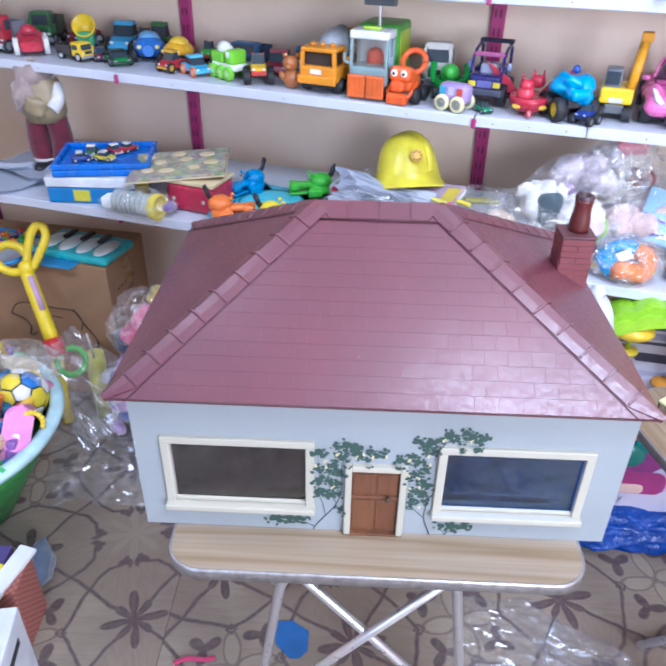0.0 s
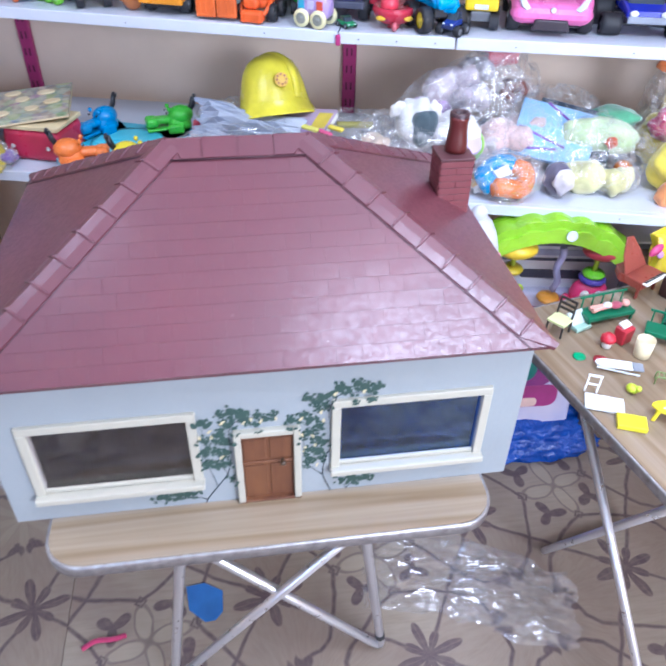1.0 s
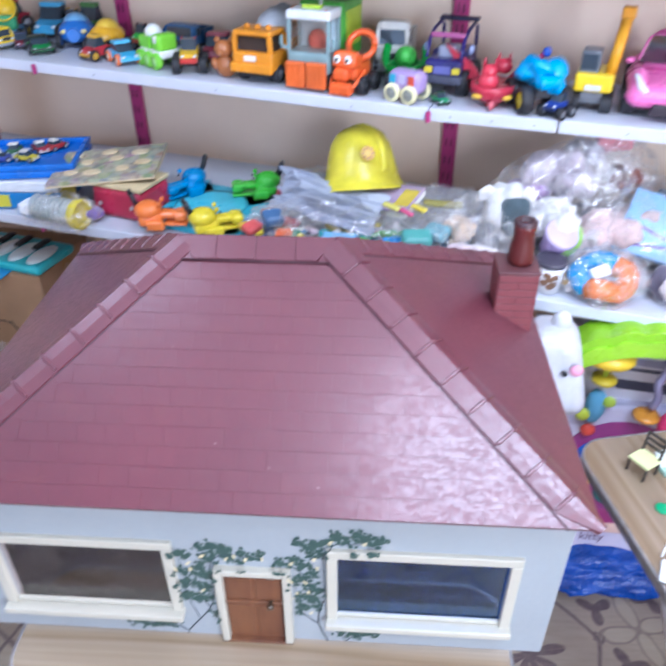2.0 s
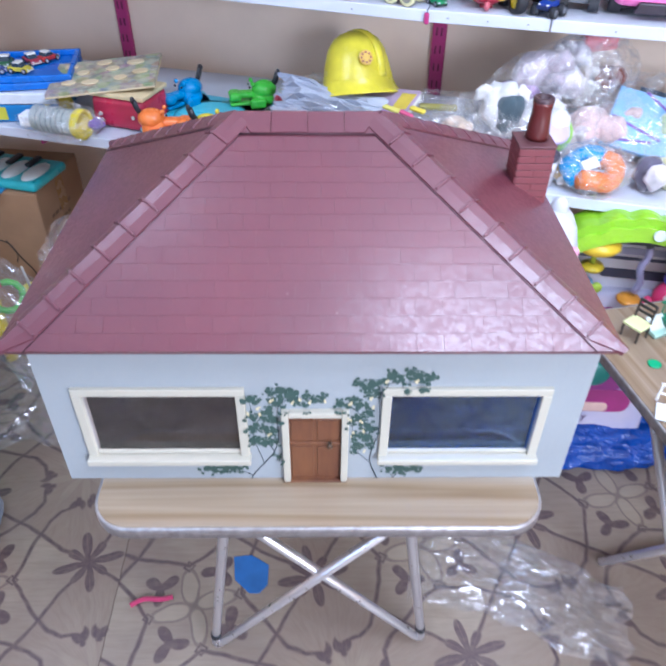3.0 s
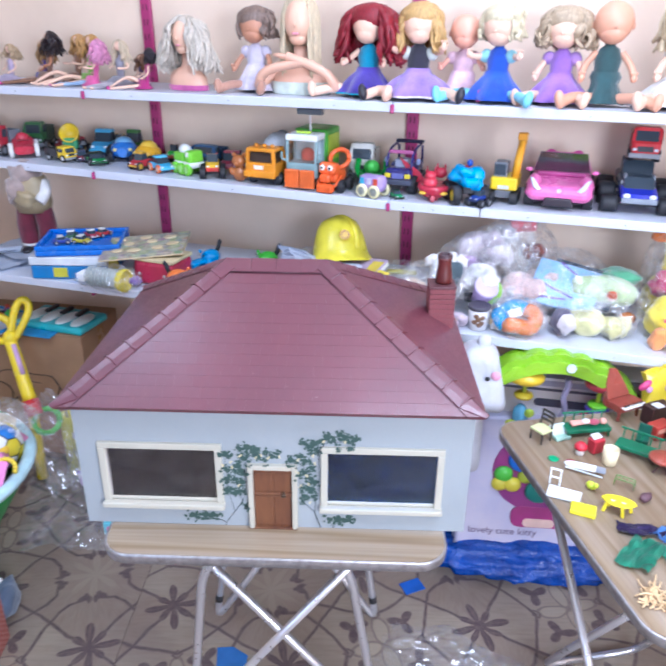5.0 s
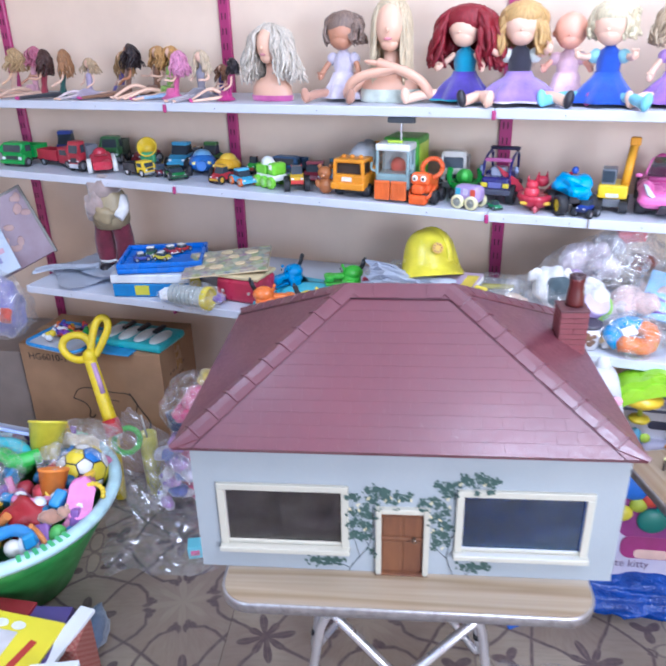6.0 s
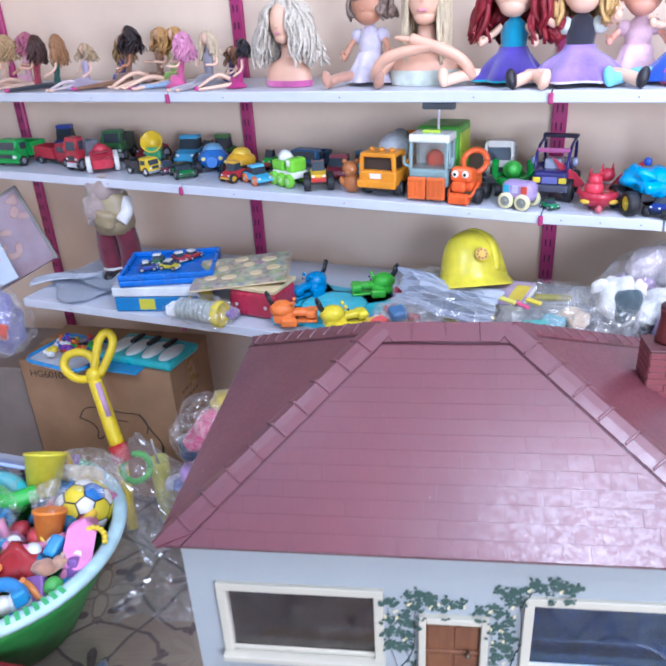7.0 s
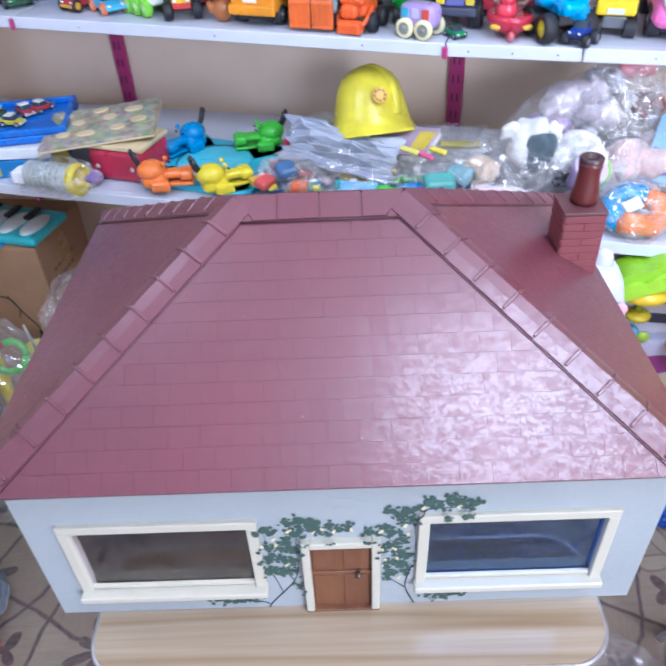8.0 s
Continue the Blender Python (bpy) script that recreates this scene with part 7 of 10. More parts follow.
def helmet():
    t = thing("toy_helmet", on_shelf(-.179, .09, LOW + .086, -8, -19, -14) @ Matrix.Scale(1.0, 4), "yellow plastic toy fire helmet with a round badge", "toy helmet")
    yel = plastic("e6d93c", .22)
    bm = bmesh.new()
    prof = [(.096, .026), (.091, .05), (.085, .078), (.077, .104), (.063, .127), (.041, .142), (.016, .149), (.001, .150)]
    add_lathe(bm, prof, at(0, 0, 0, 0, 0, 0, (0.98, 1.08, 1.02)), 36, caps=False)
    part("shell", bm, yel, t)
    bm = bmesh.new()
    prof = [(.0958, .0262), (.101, .012), (.110, -.001), (.123, -.010), (.124, -.013), (.108, -.004), (.097, .008), (.091, .022)]
    add_lathe(bm, prof, at(0, 0, 0, 0, 0, 0, (0.98, 1.08, 1)), 36, caps=False)
    part("brim", bm, yel, t)
    bm = bmesh.new()
    pts = [(.083, -.032, .03), (.082, -.032, .07), (.072, -.027, .106), (.045, -.017, .137), (0, 0, .148), (-.055, .012, .128)]
    add_tube(bm, bend(pts, 2), .017, 12, flat=.6)
    part("crest", bm, yel, t)
    bm = bmesh.new()
    add_lathe(bm, [(.019, 0), (.018, .002)], at(.062, -.082, .075, 82, 0, 38), 20)
    badge = part("badge", bm, plastic("d8b02a", .3), t, "round red and gold badge")
    bm = bmesh.new()
    for k in range(8):
        a = k * math.pi / 4
        add_ball(bm, (.006, .006, .003), at(.062, -.082, .075, 82, 0, 38) @ at(.0125 * math.cos(a), .0125 * math.sin(a), .0025), 0, 8, 5)
    part("badge_ring", bm, plastic("8a2a2a", .3), badge)


def shelf_bags():
    rnd = random.Random(5)
    # assorted small packets between the game and the soft toys
    film_bag(low(-.345, -.10, 10), (.17, .16, .10), "clear film bag with red and blue small toys", 2, .3)
    cols = ("b0343c", "3b6aa8", "8f9aa0", "d8b23a", "5a5f66", "c9505c", "4a8a6a")
    for k in range(13):
        bm = bmesh.new()
        s = rnd.uniform(.02, .04)
        add_box(bm, (s * 1.5, s, s * .6), Matrix(), s * .18)
        solid("small_toy", bm, plastic(cols[k % 7], .35), low(-.345 + rnd.uniform(-.06, .06), -.12 + rnd.uniform(-.05, .05), rnd.uniform(0, 180), LOW + .012 + rnd.uniform(0, .035)), "small plastic toy piece inside a clear bag", "toy piece", "bagged toy pieces")
    bm = bmesh.new()
    add_box(bm, (.11, .018, .035), at(0, 0, 0, 0, 12, 0), .008)
    solid("toy_bat", bm, plastic("b23a4e", .35), low(-.355, .06, 25, LOW + .045), "red plastic toy bar in a bag", "toy")
    # packet print, with violet fold shadows put into the mottled colour
    crumpled = film_sheet(on_shelf(-.235, -.035, LOW + .085, -6, 30, 3), .29, .12, .05, "crumpled pale blue printed packet over small toys", 41, 40, paint("shaded_packet_print", "a6abb6", .35, 46, .3, .25, "6d7595"), "crumpled_packet")
    tagged(crumpled, "crumpled pale blue printed packet over small toys", "packet", "packets")
    book = thing("picture_book", on_shelf(-.085, .02, LOW + .085, -16, 14, -6), "small printed picture book lying on packets under the helmet", "book")
    box_part("cover", (.15, .11, .006), at(0, 0, .011), paint("printed_cover", "b7a3b8", .4, 25, .1, .25, "7f6a9a"), book, .002)
    box_part("page_block", (.147, .107, .016), at(0, 0, 0), paint("page_block", "ece8de", .7, 200, .3, .05), book, .002)
    box_part("printed_panel", (.04, .07, .001), at(.05, 0, .0148), plastic("d9c24a", .4), book, 0)
    for u, v, z, tn, sx, sy, c, w in ((-.155, -.175, .035, 8, .085, .03, "7fb6de", "light blue"), (-.06, -.07, .085, -30, .05, .014, "e0d86a", "yellow"), (-.02, -.08, .08, -38, .045, .012, "d8608a", "pink"), (.005, -.06, .085, -30, .045, .014, "e3cf4a", "yellow"), (.045, .05, .055, 8, .10, .02, "a8a05a", "olive"), (-.38, -.175, .03, 70, .05, .035, "d05a58", "red"), (-.295, -.18, .028, 10, .04, .03, "d8683a", "orange"), (.02, -.14, .045, 20, .07, .05, "5fa39c", "teal"), (.06, -.10, .05, -20, .06, .045, "7fa8b2", "grey teal"), (-.335, -.15, .05, 40, .05, .05, "4d6f9a", "blue")):
        bm = bmesh.new()
        add_box(bm, (sx, sy, min(sx, sy) * .6), Matrix(), min(sx, sy) * .22)
        solid("small_toy", bm, plastic(c, .35), on_shelf(u, v, LOW + z + .025, tn, 15), w + " plastic toy piece inside a clear bag", "toy piece", "bagged toy pieces")
    for k in range(26):
        bm = bmesh.new()
        s = rnd.uniform(.018, .036)
        if k % 3:
            add_box(bm, (s * 1.6, s * .9, s * .5), Matrix(), s * .2)
        else:
            add_lathe(bm, [(s * .3, -s * .6), (s * .42, 0), (s * .3, s * .6)], Matrix(), 10)
        solid("small_toy", bm, plastic(("4aa04a", "3f87c0", "d2b83a", "39a0a8", "8a8fa0", "b9c9d0", "c65a4a")[k % 7], .35), on_shelf(rnd.uniform(-.24, .10), rnd.uniform(-.19, -.03), LOW + .014 + rnd.uniform(0, .03), rnd.uniform(0, 180), rnd.uniform(-30, 30)), "small plastic toy piece inside a clear bag", "toy piece", "bagged toy pieces")
    bm = bmesh.new()
    add_tube(bm, bend([(-.06, 0, 0), (-.02, .01, .012), (.02, -.01, .012), (.05, .02, 0)], 2), .012, 10)
    add_ball(bm, (.04, .03, .03), at(-.01, 0, .012), 0, 10, 8)
    solid("toy_frog", bm, plastic("4fb83c", .3), low(-.09, -.175, 10, LOW + .045), "lime green plastic toy frog in a bag", "toy")
    bm = bmesh.new()
    for k in range(12):
        a = k * math.pi / 8
        add_ball(bm, (.03, .03, .03), at(.05 * math.cos(a), .05 * math.sin(a), .0), 0, 10, 7)
    solid("toy_ring", bm, plastic("3f95d8", .3), low(-.02, -.165, 0, LOW + .042), "blue plastic beaded toy ring", "toy")
    for k in range(40):
        bm = bmesh.new()
        q = rnd.uniform(.014, .03)
        if k % 2:
            add_box(bm, (q * 1.8, q * .9, q * .5), Matrix(), q * .2)
        else:
            add_ball(bm, (q * 1.2, q, q * .8), Matrix(), 0, 10, 7)
        solid("small_toy", bm, plastic(("e6e2de", "b6cfe0", "d8504a", "e3d23a", "5ab04a", "4a8fc8", "d9c3cf")[k % 7], .35), on_shelf(rnd.uniform(-.40, .12), rnd.uniform(-.19, .02), LOW + .012 + rnd.uniform(0, .03), rnd.uniform(0, 180), rnd.uniform(-30, 30)), "small plastic toy piece inside a clear bag", "toy piece", "bagged toy pieces")
    film_bag(low(-.20, -.10, 0), (.40, .24, .13), "wide clear film bag over small toys", 4, .3)
    film_bag(low(.02, -.03, 12), (.24, .20, .12), "clear film bag with small coloured toys", 13, .34)
    film_bag(low(-.31, .10, 0), (.2, .14, .14), "crumpled empty film bag", 21, .4)
    film_bag(low(.05, .16, 0), (.2, .12, .1), "crumpled empty film bag", 17, .4)


def soft_pile():
    rnd = random.Random(14)
    # place along the shelf, depth, height, size, colour
    heap = ((.112, -.06, .075, .085, "d8bfa6", "cream"), (.128, -.13, .03, .10, "e2cdd2", "pale pink"), (.17, -.12, .035, .085, "dcd3cf", "white"), (.075, -.13, .02, .075, "d9d2d4", "white"), (.195, -.15, .01, .06, "8f98a4", "grey"),
            (.235, -.15, .02, .05, "dba24a", "orange"), (.265, -.15, .01, .06, "c9b6c4", "mauve"), (.255, .02, .075, .11, "cfcacb", "off-white"), (.315, -.02, .10, .125, "dad8d8", "white"), (.285, .07, .175, .125, "c6bac4", "lilac grey"),
            (.235, .08, .13, .09, "b394c4", "mauve"), (.34, .10, .15, .12, "c4bcc4", "pale grey"), (.36, .16, .21, .09, "d3cfd8", "pale grey"), (.455, .14, .165, .085, "8a4c3e", "brown"), (.43, .19, .275, .06, "7f93b4", "blue grey"), (.40, .19, .285, .05, "c9ccd4", "pale grey"),
            (.43, .03, .07, .125, "d6b9b4", "pale pink"), (.38, -.02, .04, .11, "d2c4c6", "pale pink"), (.49, .07, .09, .10, "c9b3ae", "dusty pink"), (.28, -.03, .06, .055, "2f2a36", "black"), (.385, -.13, .015, .07, "dcae5a", "mustard"))
    for k, (u, v, z, q, col, word) in enumerate(heap):
        plush("soft_toy", on_shelf(u, v, LOW + max(0.0, z - .03), rnd.uniform(-50, 50), rnd.uniform(-25, 25)),
              (("body", (q, q * .85, q * .7), (0, 0, q * .34), (0, 0, 0), col), ("head", (q * .62, q * .55, q * .5), (q * .3, -q * .22, q * .5), (0, 0, 0), col), ("limb", (q * .3, q * .28, q * .55), (-q * .35, -q * .25, q * .3), (30, 25, 0), "d3ccc8" if k % 3 else col), ("limb", (q * .28, q * .5, q * .26), (q * .2, -q * .42, q * .2), (0, 0, 30), col)), word + " soft toy heaped with others in film")
    plush("cow_soft_toy", on_shelf(.202, -.055, LOW + .092, 10, 10), (("head", (.098, .08, .112), (0, 0, .055), (0, 0, 0), "d6d5d3"), ("dark_patch", (.066, .05, .092), (.016, -.030, .052), (0, 8, 0), "43525a"), ("ear", (.03, .03, .045), (-.048, 0, .085), (0, 40, 0), "e6e2de"), ("ear", (.03, .03, .045), (.048, 0, .085), (0, -40, 0), "e6e2de")), "white soft toy cow with a dark patch")
    bm = bmesh.new()
    pts = [(.045 * math.cos(.2 * i), 0, .045 * math.sin(.2 * i)) for i in range(-9, 3)]
    add_tube(bm, pts, .012, 10, radii=[.004 + .009 * math.sin(math.pi * i / 11) for i in range(12)])
    solid("green_soft_ring", bm, fabric("9fcf5a", 260, .5), on_shelf(.33, -.085, LOW + .105, 20, -15), "lime green crescent of a soft toy", "soft toy")
    coral = thing("toy_box", on_shelf(.415, .15, LOW + .255, 10, 20, -8), "small coral pink toy box on the soft toys", "toy box")
    box_part("carton", (.08, .05, .04), Matrix(), paint("coral_card", "e0808a", .4, 40, .1, .1), coral, .006)
    box_part("lid", (.082, .052, .012), at(0, 0, .022), plastic("d8606c", .35), coral, .003)
    cup = thing("toy_cup", on_shelf(.325, -.155, LOW, 10), "white toy cup with a brown print in film", "toy cup")
    lathe_part("cup_body", [(.022, 0), (.026, .002), (.033, .075), (.031, .076), (.024, .01)], Matrix(), plastic("dcdadb", .35), cup)
    lathe_part("cup_band", [(.0335, .066), (.0345, .072), (.0335, .078)], Matrix(), plastic("4a4652", .4), cup)
    for a, z in ((-.5, .03), (-.1, .04), (.25, .028), (.0, .022), (-.3, .05), (.3, .046)):
        ball_part("brown_print", (.017, .003, .015), pose(0, 0, 0, 0, 0, math.degrees(a)) @ at(0, -.0262 - z * .09, z), plastic("7a5a44", .5), cup)
    cone = thing("lilac_pot", on_shelf(.315, -.075, LOW + .06, 0, 30, 20), "lilac plastic toy pot lying in film", "toy pot")
    lathe_part("pot", [(.02, 0), (.024, .002), (.036, .07), (.034, .072), (.02, .01)], Matrix(), plastic("a894c4", .4), cone)
    lathe_part("pot_rim", [(.036, .066), (.039, .07), (.036, .076)], Matrix(), plastic("c3b3d6", .4), cone)
    soft = film_mat("eef0f4", .89)
    film_bag(low(.235, .05, 4), (.33, .30, .34), "large clear film bag over soft toys", 6, .26, mat=soft, lean=.55)
    film_bag(low(.13, -.08, 4), (.24, .22, .20), "clear film bag over soft toys", 31, .28, mat=soft, lean=.2)
    film_bag(low(.42, .17, -8), (.24, .20, .36), "clear film bag tied over a soft toy", 8, .28, mat=soft)
    # flat blue packet leaning on the pile
    t = thing("toy_packet", on_shelf(.565, .015, LOW + .10, -10, 36, 8), "flat light blue toy packet with violet stripes", "packet", "packets")
    box_part("card", (.20, .165, .012), Matrix(), paint("light_blue_card", "93b9df", .3, 20, .1, .1), t, .002)
    box_part("back_card", (.20, .14, .008), at(.045, .035, -.010), plastic("39414e", .4), t, .002)
    for a, b, r in ((-.03, -.02, -14), (.02, .05, -30), (-.05, -.06, 12)):
        box_part("stripe", (.13, .006, .002), at(a, b, .0075, 0, 0, r), plastic("7a4aa8", .4), t, .0005)
    plush("support_soft_toy", low(.57, .07, 0), (("body", (.2, .16, .11), (0, 0, .05), (0, 0, 0), "c9bdbb"), ("head", (.1, .1, .08), (-.09, 0, .06), (0, 0, 0), "b8a9a9")), "grey soft toy under a blue packet")
    film_bag(on_shelf(.565, .04, LOW + .01, -16), (.33, .28, .24), "clear film bag over a blue packet", 15, .2, mat=film_mat(clear=.94))
    # swim ring in a bag
    t = thing("inflatable_ring", on_shelf(.435, -.145, LOW + .045, 10, 20) @ Matrix.Scale(.86, 4), "blue and orange inflatable ring folded in a bag", "inflatable toy")
    for a0, a1, c, n in ((60, 230, "2f8ecb", "blue_half"), (230, 420, "e07f42", "orange_half")):
        bm = bmesh.new()
        pts = [(.062 * math.cos(radians(a0 + (a1 - a0) * k / 10)), .05 * math.sin(radians(a0 + (a1 - a0) * k / 10)), .01 * math.sin(k)) for k in range(11)]
        add_tube(bm, pts, .027, 12)
        part(n, bm, plastic(c, .2), t)
    box_part("white_label", (.05, .03, .01), at(-.01, .0, .02, 20, 0, 30), plastic("e6e9ec", .4), t, .002)
    film_bag(low(.43, -.145, 5), (.20, .17, .13), "clear film bag round an inflatable ring", 12, .26)
    # vegetables soft toys
    plush("marrow_soft_toy", low(.675, .03, -6, LOW + .055), (("body", (.20, .12, .09), (0, 0, .045), (0, 0, 0), "c6d8a8"), ("leaf", (.13, .09, .05), (.04, .06, .075), (0, 0, 0), "5fa37c"), ("tag", (.03, .012, .03), (.03, -.058, .05), (0, 0, 0), "cf6a4a")), "pale green vegetable soft toy in a bag")
    plush("dumpling_soft_toy", low(.67, -.085, 4), (("body", (.11, .10, .075), (-.035, 0, .037), (0, 0, 0), "d9d49a"), ("petal", (.06, .08, .065), (.035, -.02, .033), (0, 0, 20), "d3cc93"), ("petal", (.05, .08, .06), (.07, .01, .03), (0, 0, -10), "dcd6a8")), "cream yellow soft toy in a bag")
    plush("badger_soft_toy", low(.565, -.12, 0), (("body", (.07, .07, .08), (0, 0, .04), (0, 0, 0), "5c5668"), ("face", (.05, .05, .06), (.012, -.03, .045), (0, 0, 0), "d6cdd3")), "small grey and white soft toy")
    film_bag(low(.67, -.03, 0), (.27, .25, .19), "clear film bag over vegetable soft toys", 14, .22, mat=film_mat(clear=.94))
    bm = bmesh.new()
    add_ball(bm, (.05, .04, .04), Matrix(), 0, 12, 8)
    solid("small_ball", bm, plastic("e2853c", .35), low(.76, .02, 0, LOW + .02), "small orange plastic ball", "ball")


def duck_and_giraffe():
    Y = "ecd748"
    t = plush("duck_soft_toy", low(.865, .10, 0), (("body", (.13, .12, .14), (0, 0, .07), (0, 0, 0), "d9c24e"), ("neck", (.055, .055, .14), (.0, .0, .18), (0, 0, 0), "e0c542"), ("head", (.07, .075, .075), (0, 0, .265), (0, 0, 0), "e0c542"), ("beak", (.055, .04, .03), (-.045, -.01, .265), (0, 0, 0), "e8803a"), ("scarf", (.11, .10, .085), (.0, -.04, .125), (10, 0, 0), "b5265e"), ("pendant", (.04, .04, .09), (.05, -.06, .10), (0, 0, 0), "c02a66")), "tall duck soft toy with a magenta scarf in a bag")
    film_bag(low(.865, .09, 0), (.19, .18, .36), "tall clear film bag round a duck soft toy", 19, .18)
    plush("giraffe_soft_toy", low(1.0, .12, 0), (("body", (.13, .12, .18), (0, 0, .09), (0, 0, 0), Y), ("neck", (.05, .05, .18), (-.01, 0, .23), (0, -4, 0), "e5c93f"), ("collar", (.1, .09, .04), (0, 0, .17), (0, 0, 0), "e8d35a"), ("foot", (.04, .05, .06), (.05, -.05, .02), (0, 0, 0), "e58a3a")), "long-necked yellow soft toy in a bag")
    film_bag(low(1.0, .12, 0), (.20, .18, .36), "tall clear film bag round a yellow soft toy", 23, .18)
    t = plush("yellow_soft_toy", low(.86, -.06, 0), (("body", (.125, .11, .125), (0, 0, .064), (0, 0, 0), Y), ("belly", (.11, .10, .12), (.09, .04, .075), (0, 0, 0), "ead64a"), ("foot", (.05, .05, .08), (-.03, -.085, .035), (20, 10, 0), "ee9a55"), ("foot", (.05, .05, .08), (.02, -.10, .02), (25, -10, 0), "ee9a55"), ("spot", (.014, .006, .014), (-.02, -.073, .085), (0, 0, 0), "d06a6a"), ("spot", (.014, .006, .014), (.12, -.045, .085), (0, 0, 0), "d06a6a")), "large yellow soft toy lying on the shelf's end")
    bm = bmesh.new()
    pts = bend([(.13, -.02, .045), (.18, -.08, .035), (.23, -.14, .01), (.285, -.18, -.02)], 2)
    add_tube(bm, pts, .03, 12, radii=[.021 - .006 * i / len(pts) for i in range(len(pts))])
    part("neck", bm, fabric(Y, 260, .5), t)
    for n, s, p, c in (("head", (.06, .055, .055), (.305, -.19, -.03), Y), ("beak", (.045, .035, .025), (.275, -.215, -.032), "f0a060")):
        bm = bmesh.new()
        add_ball(bm, s, at(*p), 0, 14, 9)
        part(n, bm, fabric(c, 260, .5), t)


lower_left()
marble_game()
helmet()
shelf_bags()
soft_pile()
duck_and_giraffe()
# plank and panel at the right end of the shelves
bm = bmesh.new()
add_box(bm, (.018, .30, 1.5), Matrix(), .002)
solid("wooden_plank", bm, wood("raw_plank", "b9a06c", "8d7647", (20, 20, 3)), on_shelf(1.16, .05, .75, 4), "raw wooden plank standing at the shelves' end", "plank")
bm = bmesh.new()
add_box(bm, (.5, .06, .9), Matrix(), .01)
solid("grey_bag", bm, fabric("4a4550"), on_shelf(1.42, -.05, .45, -8), "dark grey cloth bag standing by the wall", "bag")
bm = bmesh.new()
add_box(bm, (.4, .2, .3), Matrix(), .01)
solid("storage_case", bm, plastic("c9ccd4", .4), on_shelf(1.45, .12, 1.08, -5), "pale grey plastic storage case", "case")
bm = bmesh.new()
add_box(bm, (.42, .3, .93), Matrix(), .01)
solid("side_cabinet", bm, paint("dark_cabinet", "4d4a55", .6), on_shelf(1.45, .15, .465, -5), "dark cabinet beside the shelves", "cabinet")

# ---- doll furniture on the second table ----
def tt(x, y, turn=0, z=TABLE + 0.0008, size=0.82):
    return pose(x, y, TABLE + (z - TABLE) * size, 0, 0, turn) @ Matrix.Scale(size, 4)


def mini_chair(m, seat, frame_c, label):
    t = thing("doll_chair", m, label, "doll chair", "doll furniture")
    box_part("seat", (.042, .04, .006), at(0, 0, .032), plastic(seat, .5), t, .0015)
    for sx in (-1, 1):
        for sy in (-1, 1):
            box_part("leg", (.004, .004, .03), at(sx * .018, sy * .017, .015), plastic(frame_c, .4), t, .0006)
        box_part("back_post", (.004, .004, .045), at(sx * .018, .018, .055, -6), plastic(frame_c, .4), t, .0006)
    for k in range(3):
        box_part("back_slat", (.036, .003, .006), at(0, .0195 + .001 * k, .05 + .012 * k, -6), plastic(frame_c, .4), t, .0006)


def mini_bench(m, w, label, col="1f6b4a"):
    t = thing("doll_bench", m, label, "doll bench", "doll furniture")
    g = plastic(col, .35)
    box_part("seat", (w, .05, .012), at(0, 0, .024), g, t, .002)
    for k in range(5):
        box_part("back_bar", (.004, .003, .034), at(-w / 2 + .01 + k * (w - .02) / 4, .026, .045), g, t, .0008)
    box_part("back_rail", (w, .004, .006), at(0, .026, .062), g, t, .001)
    for sx in (-1, 1):
        for sy in (-1, 1):
            box_part("leg", (.006, .006, .02), at(sx * (w / 2 - .006), sy * .02, .01), g, t, .001)


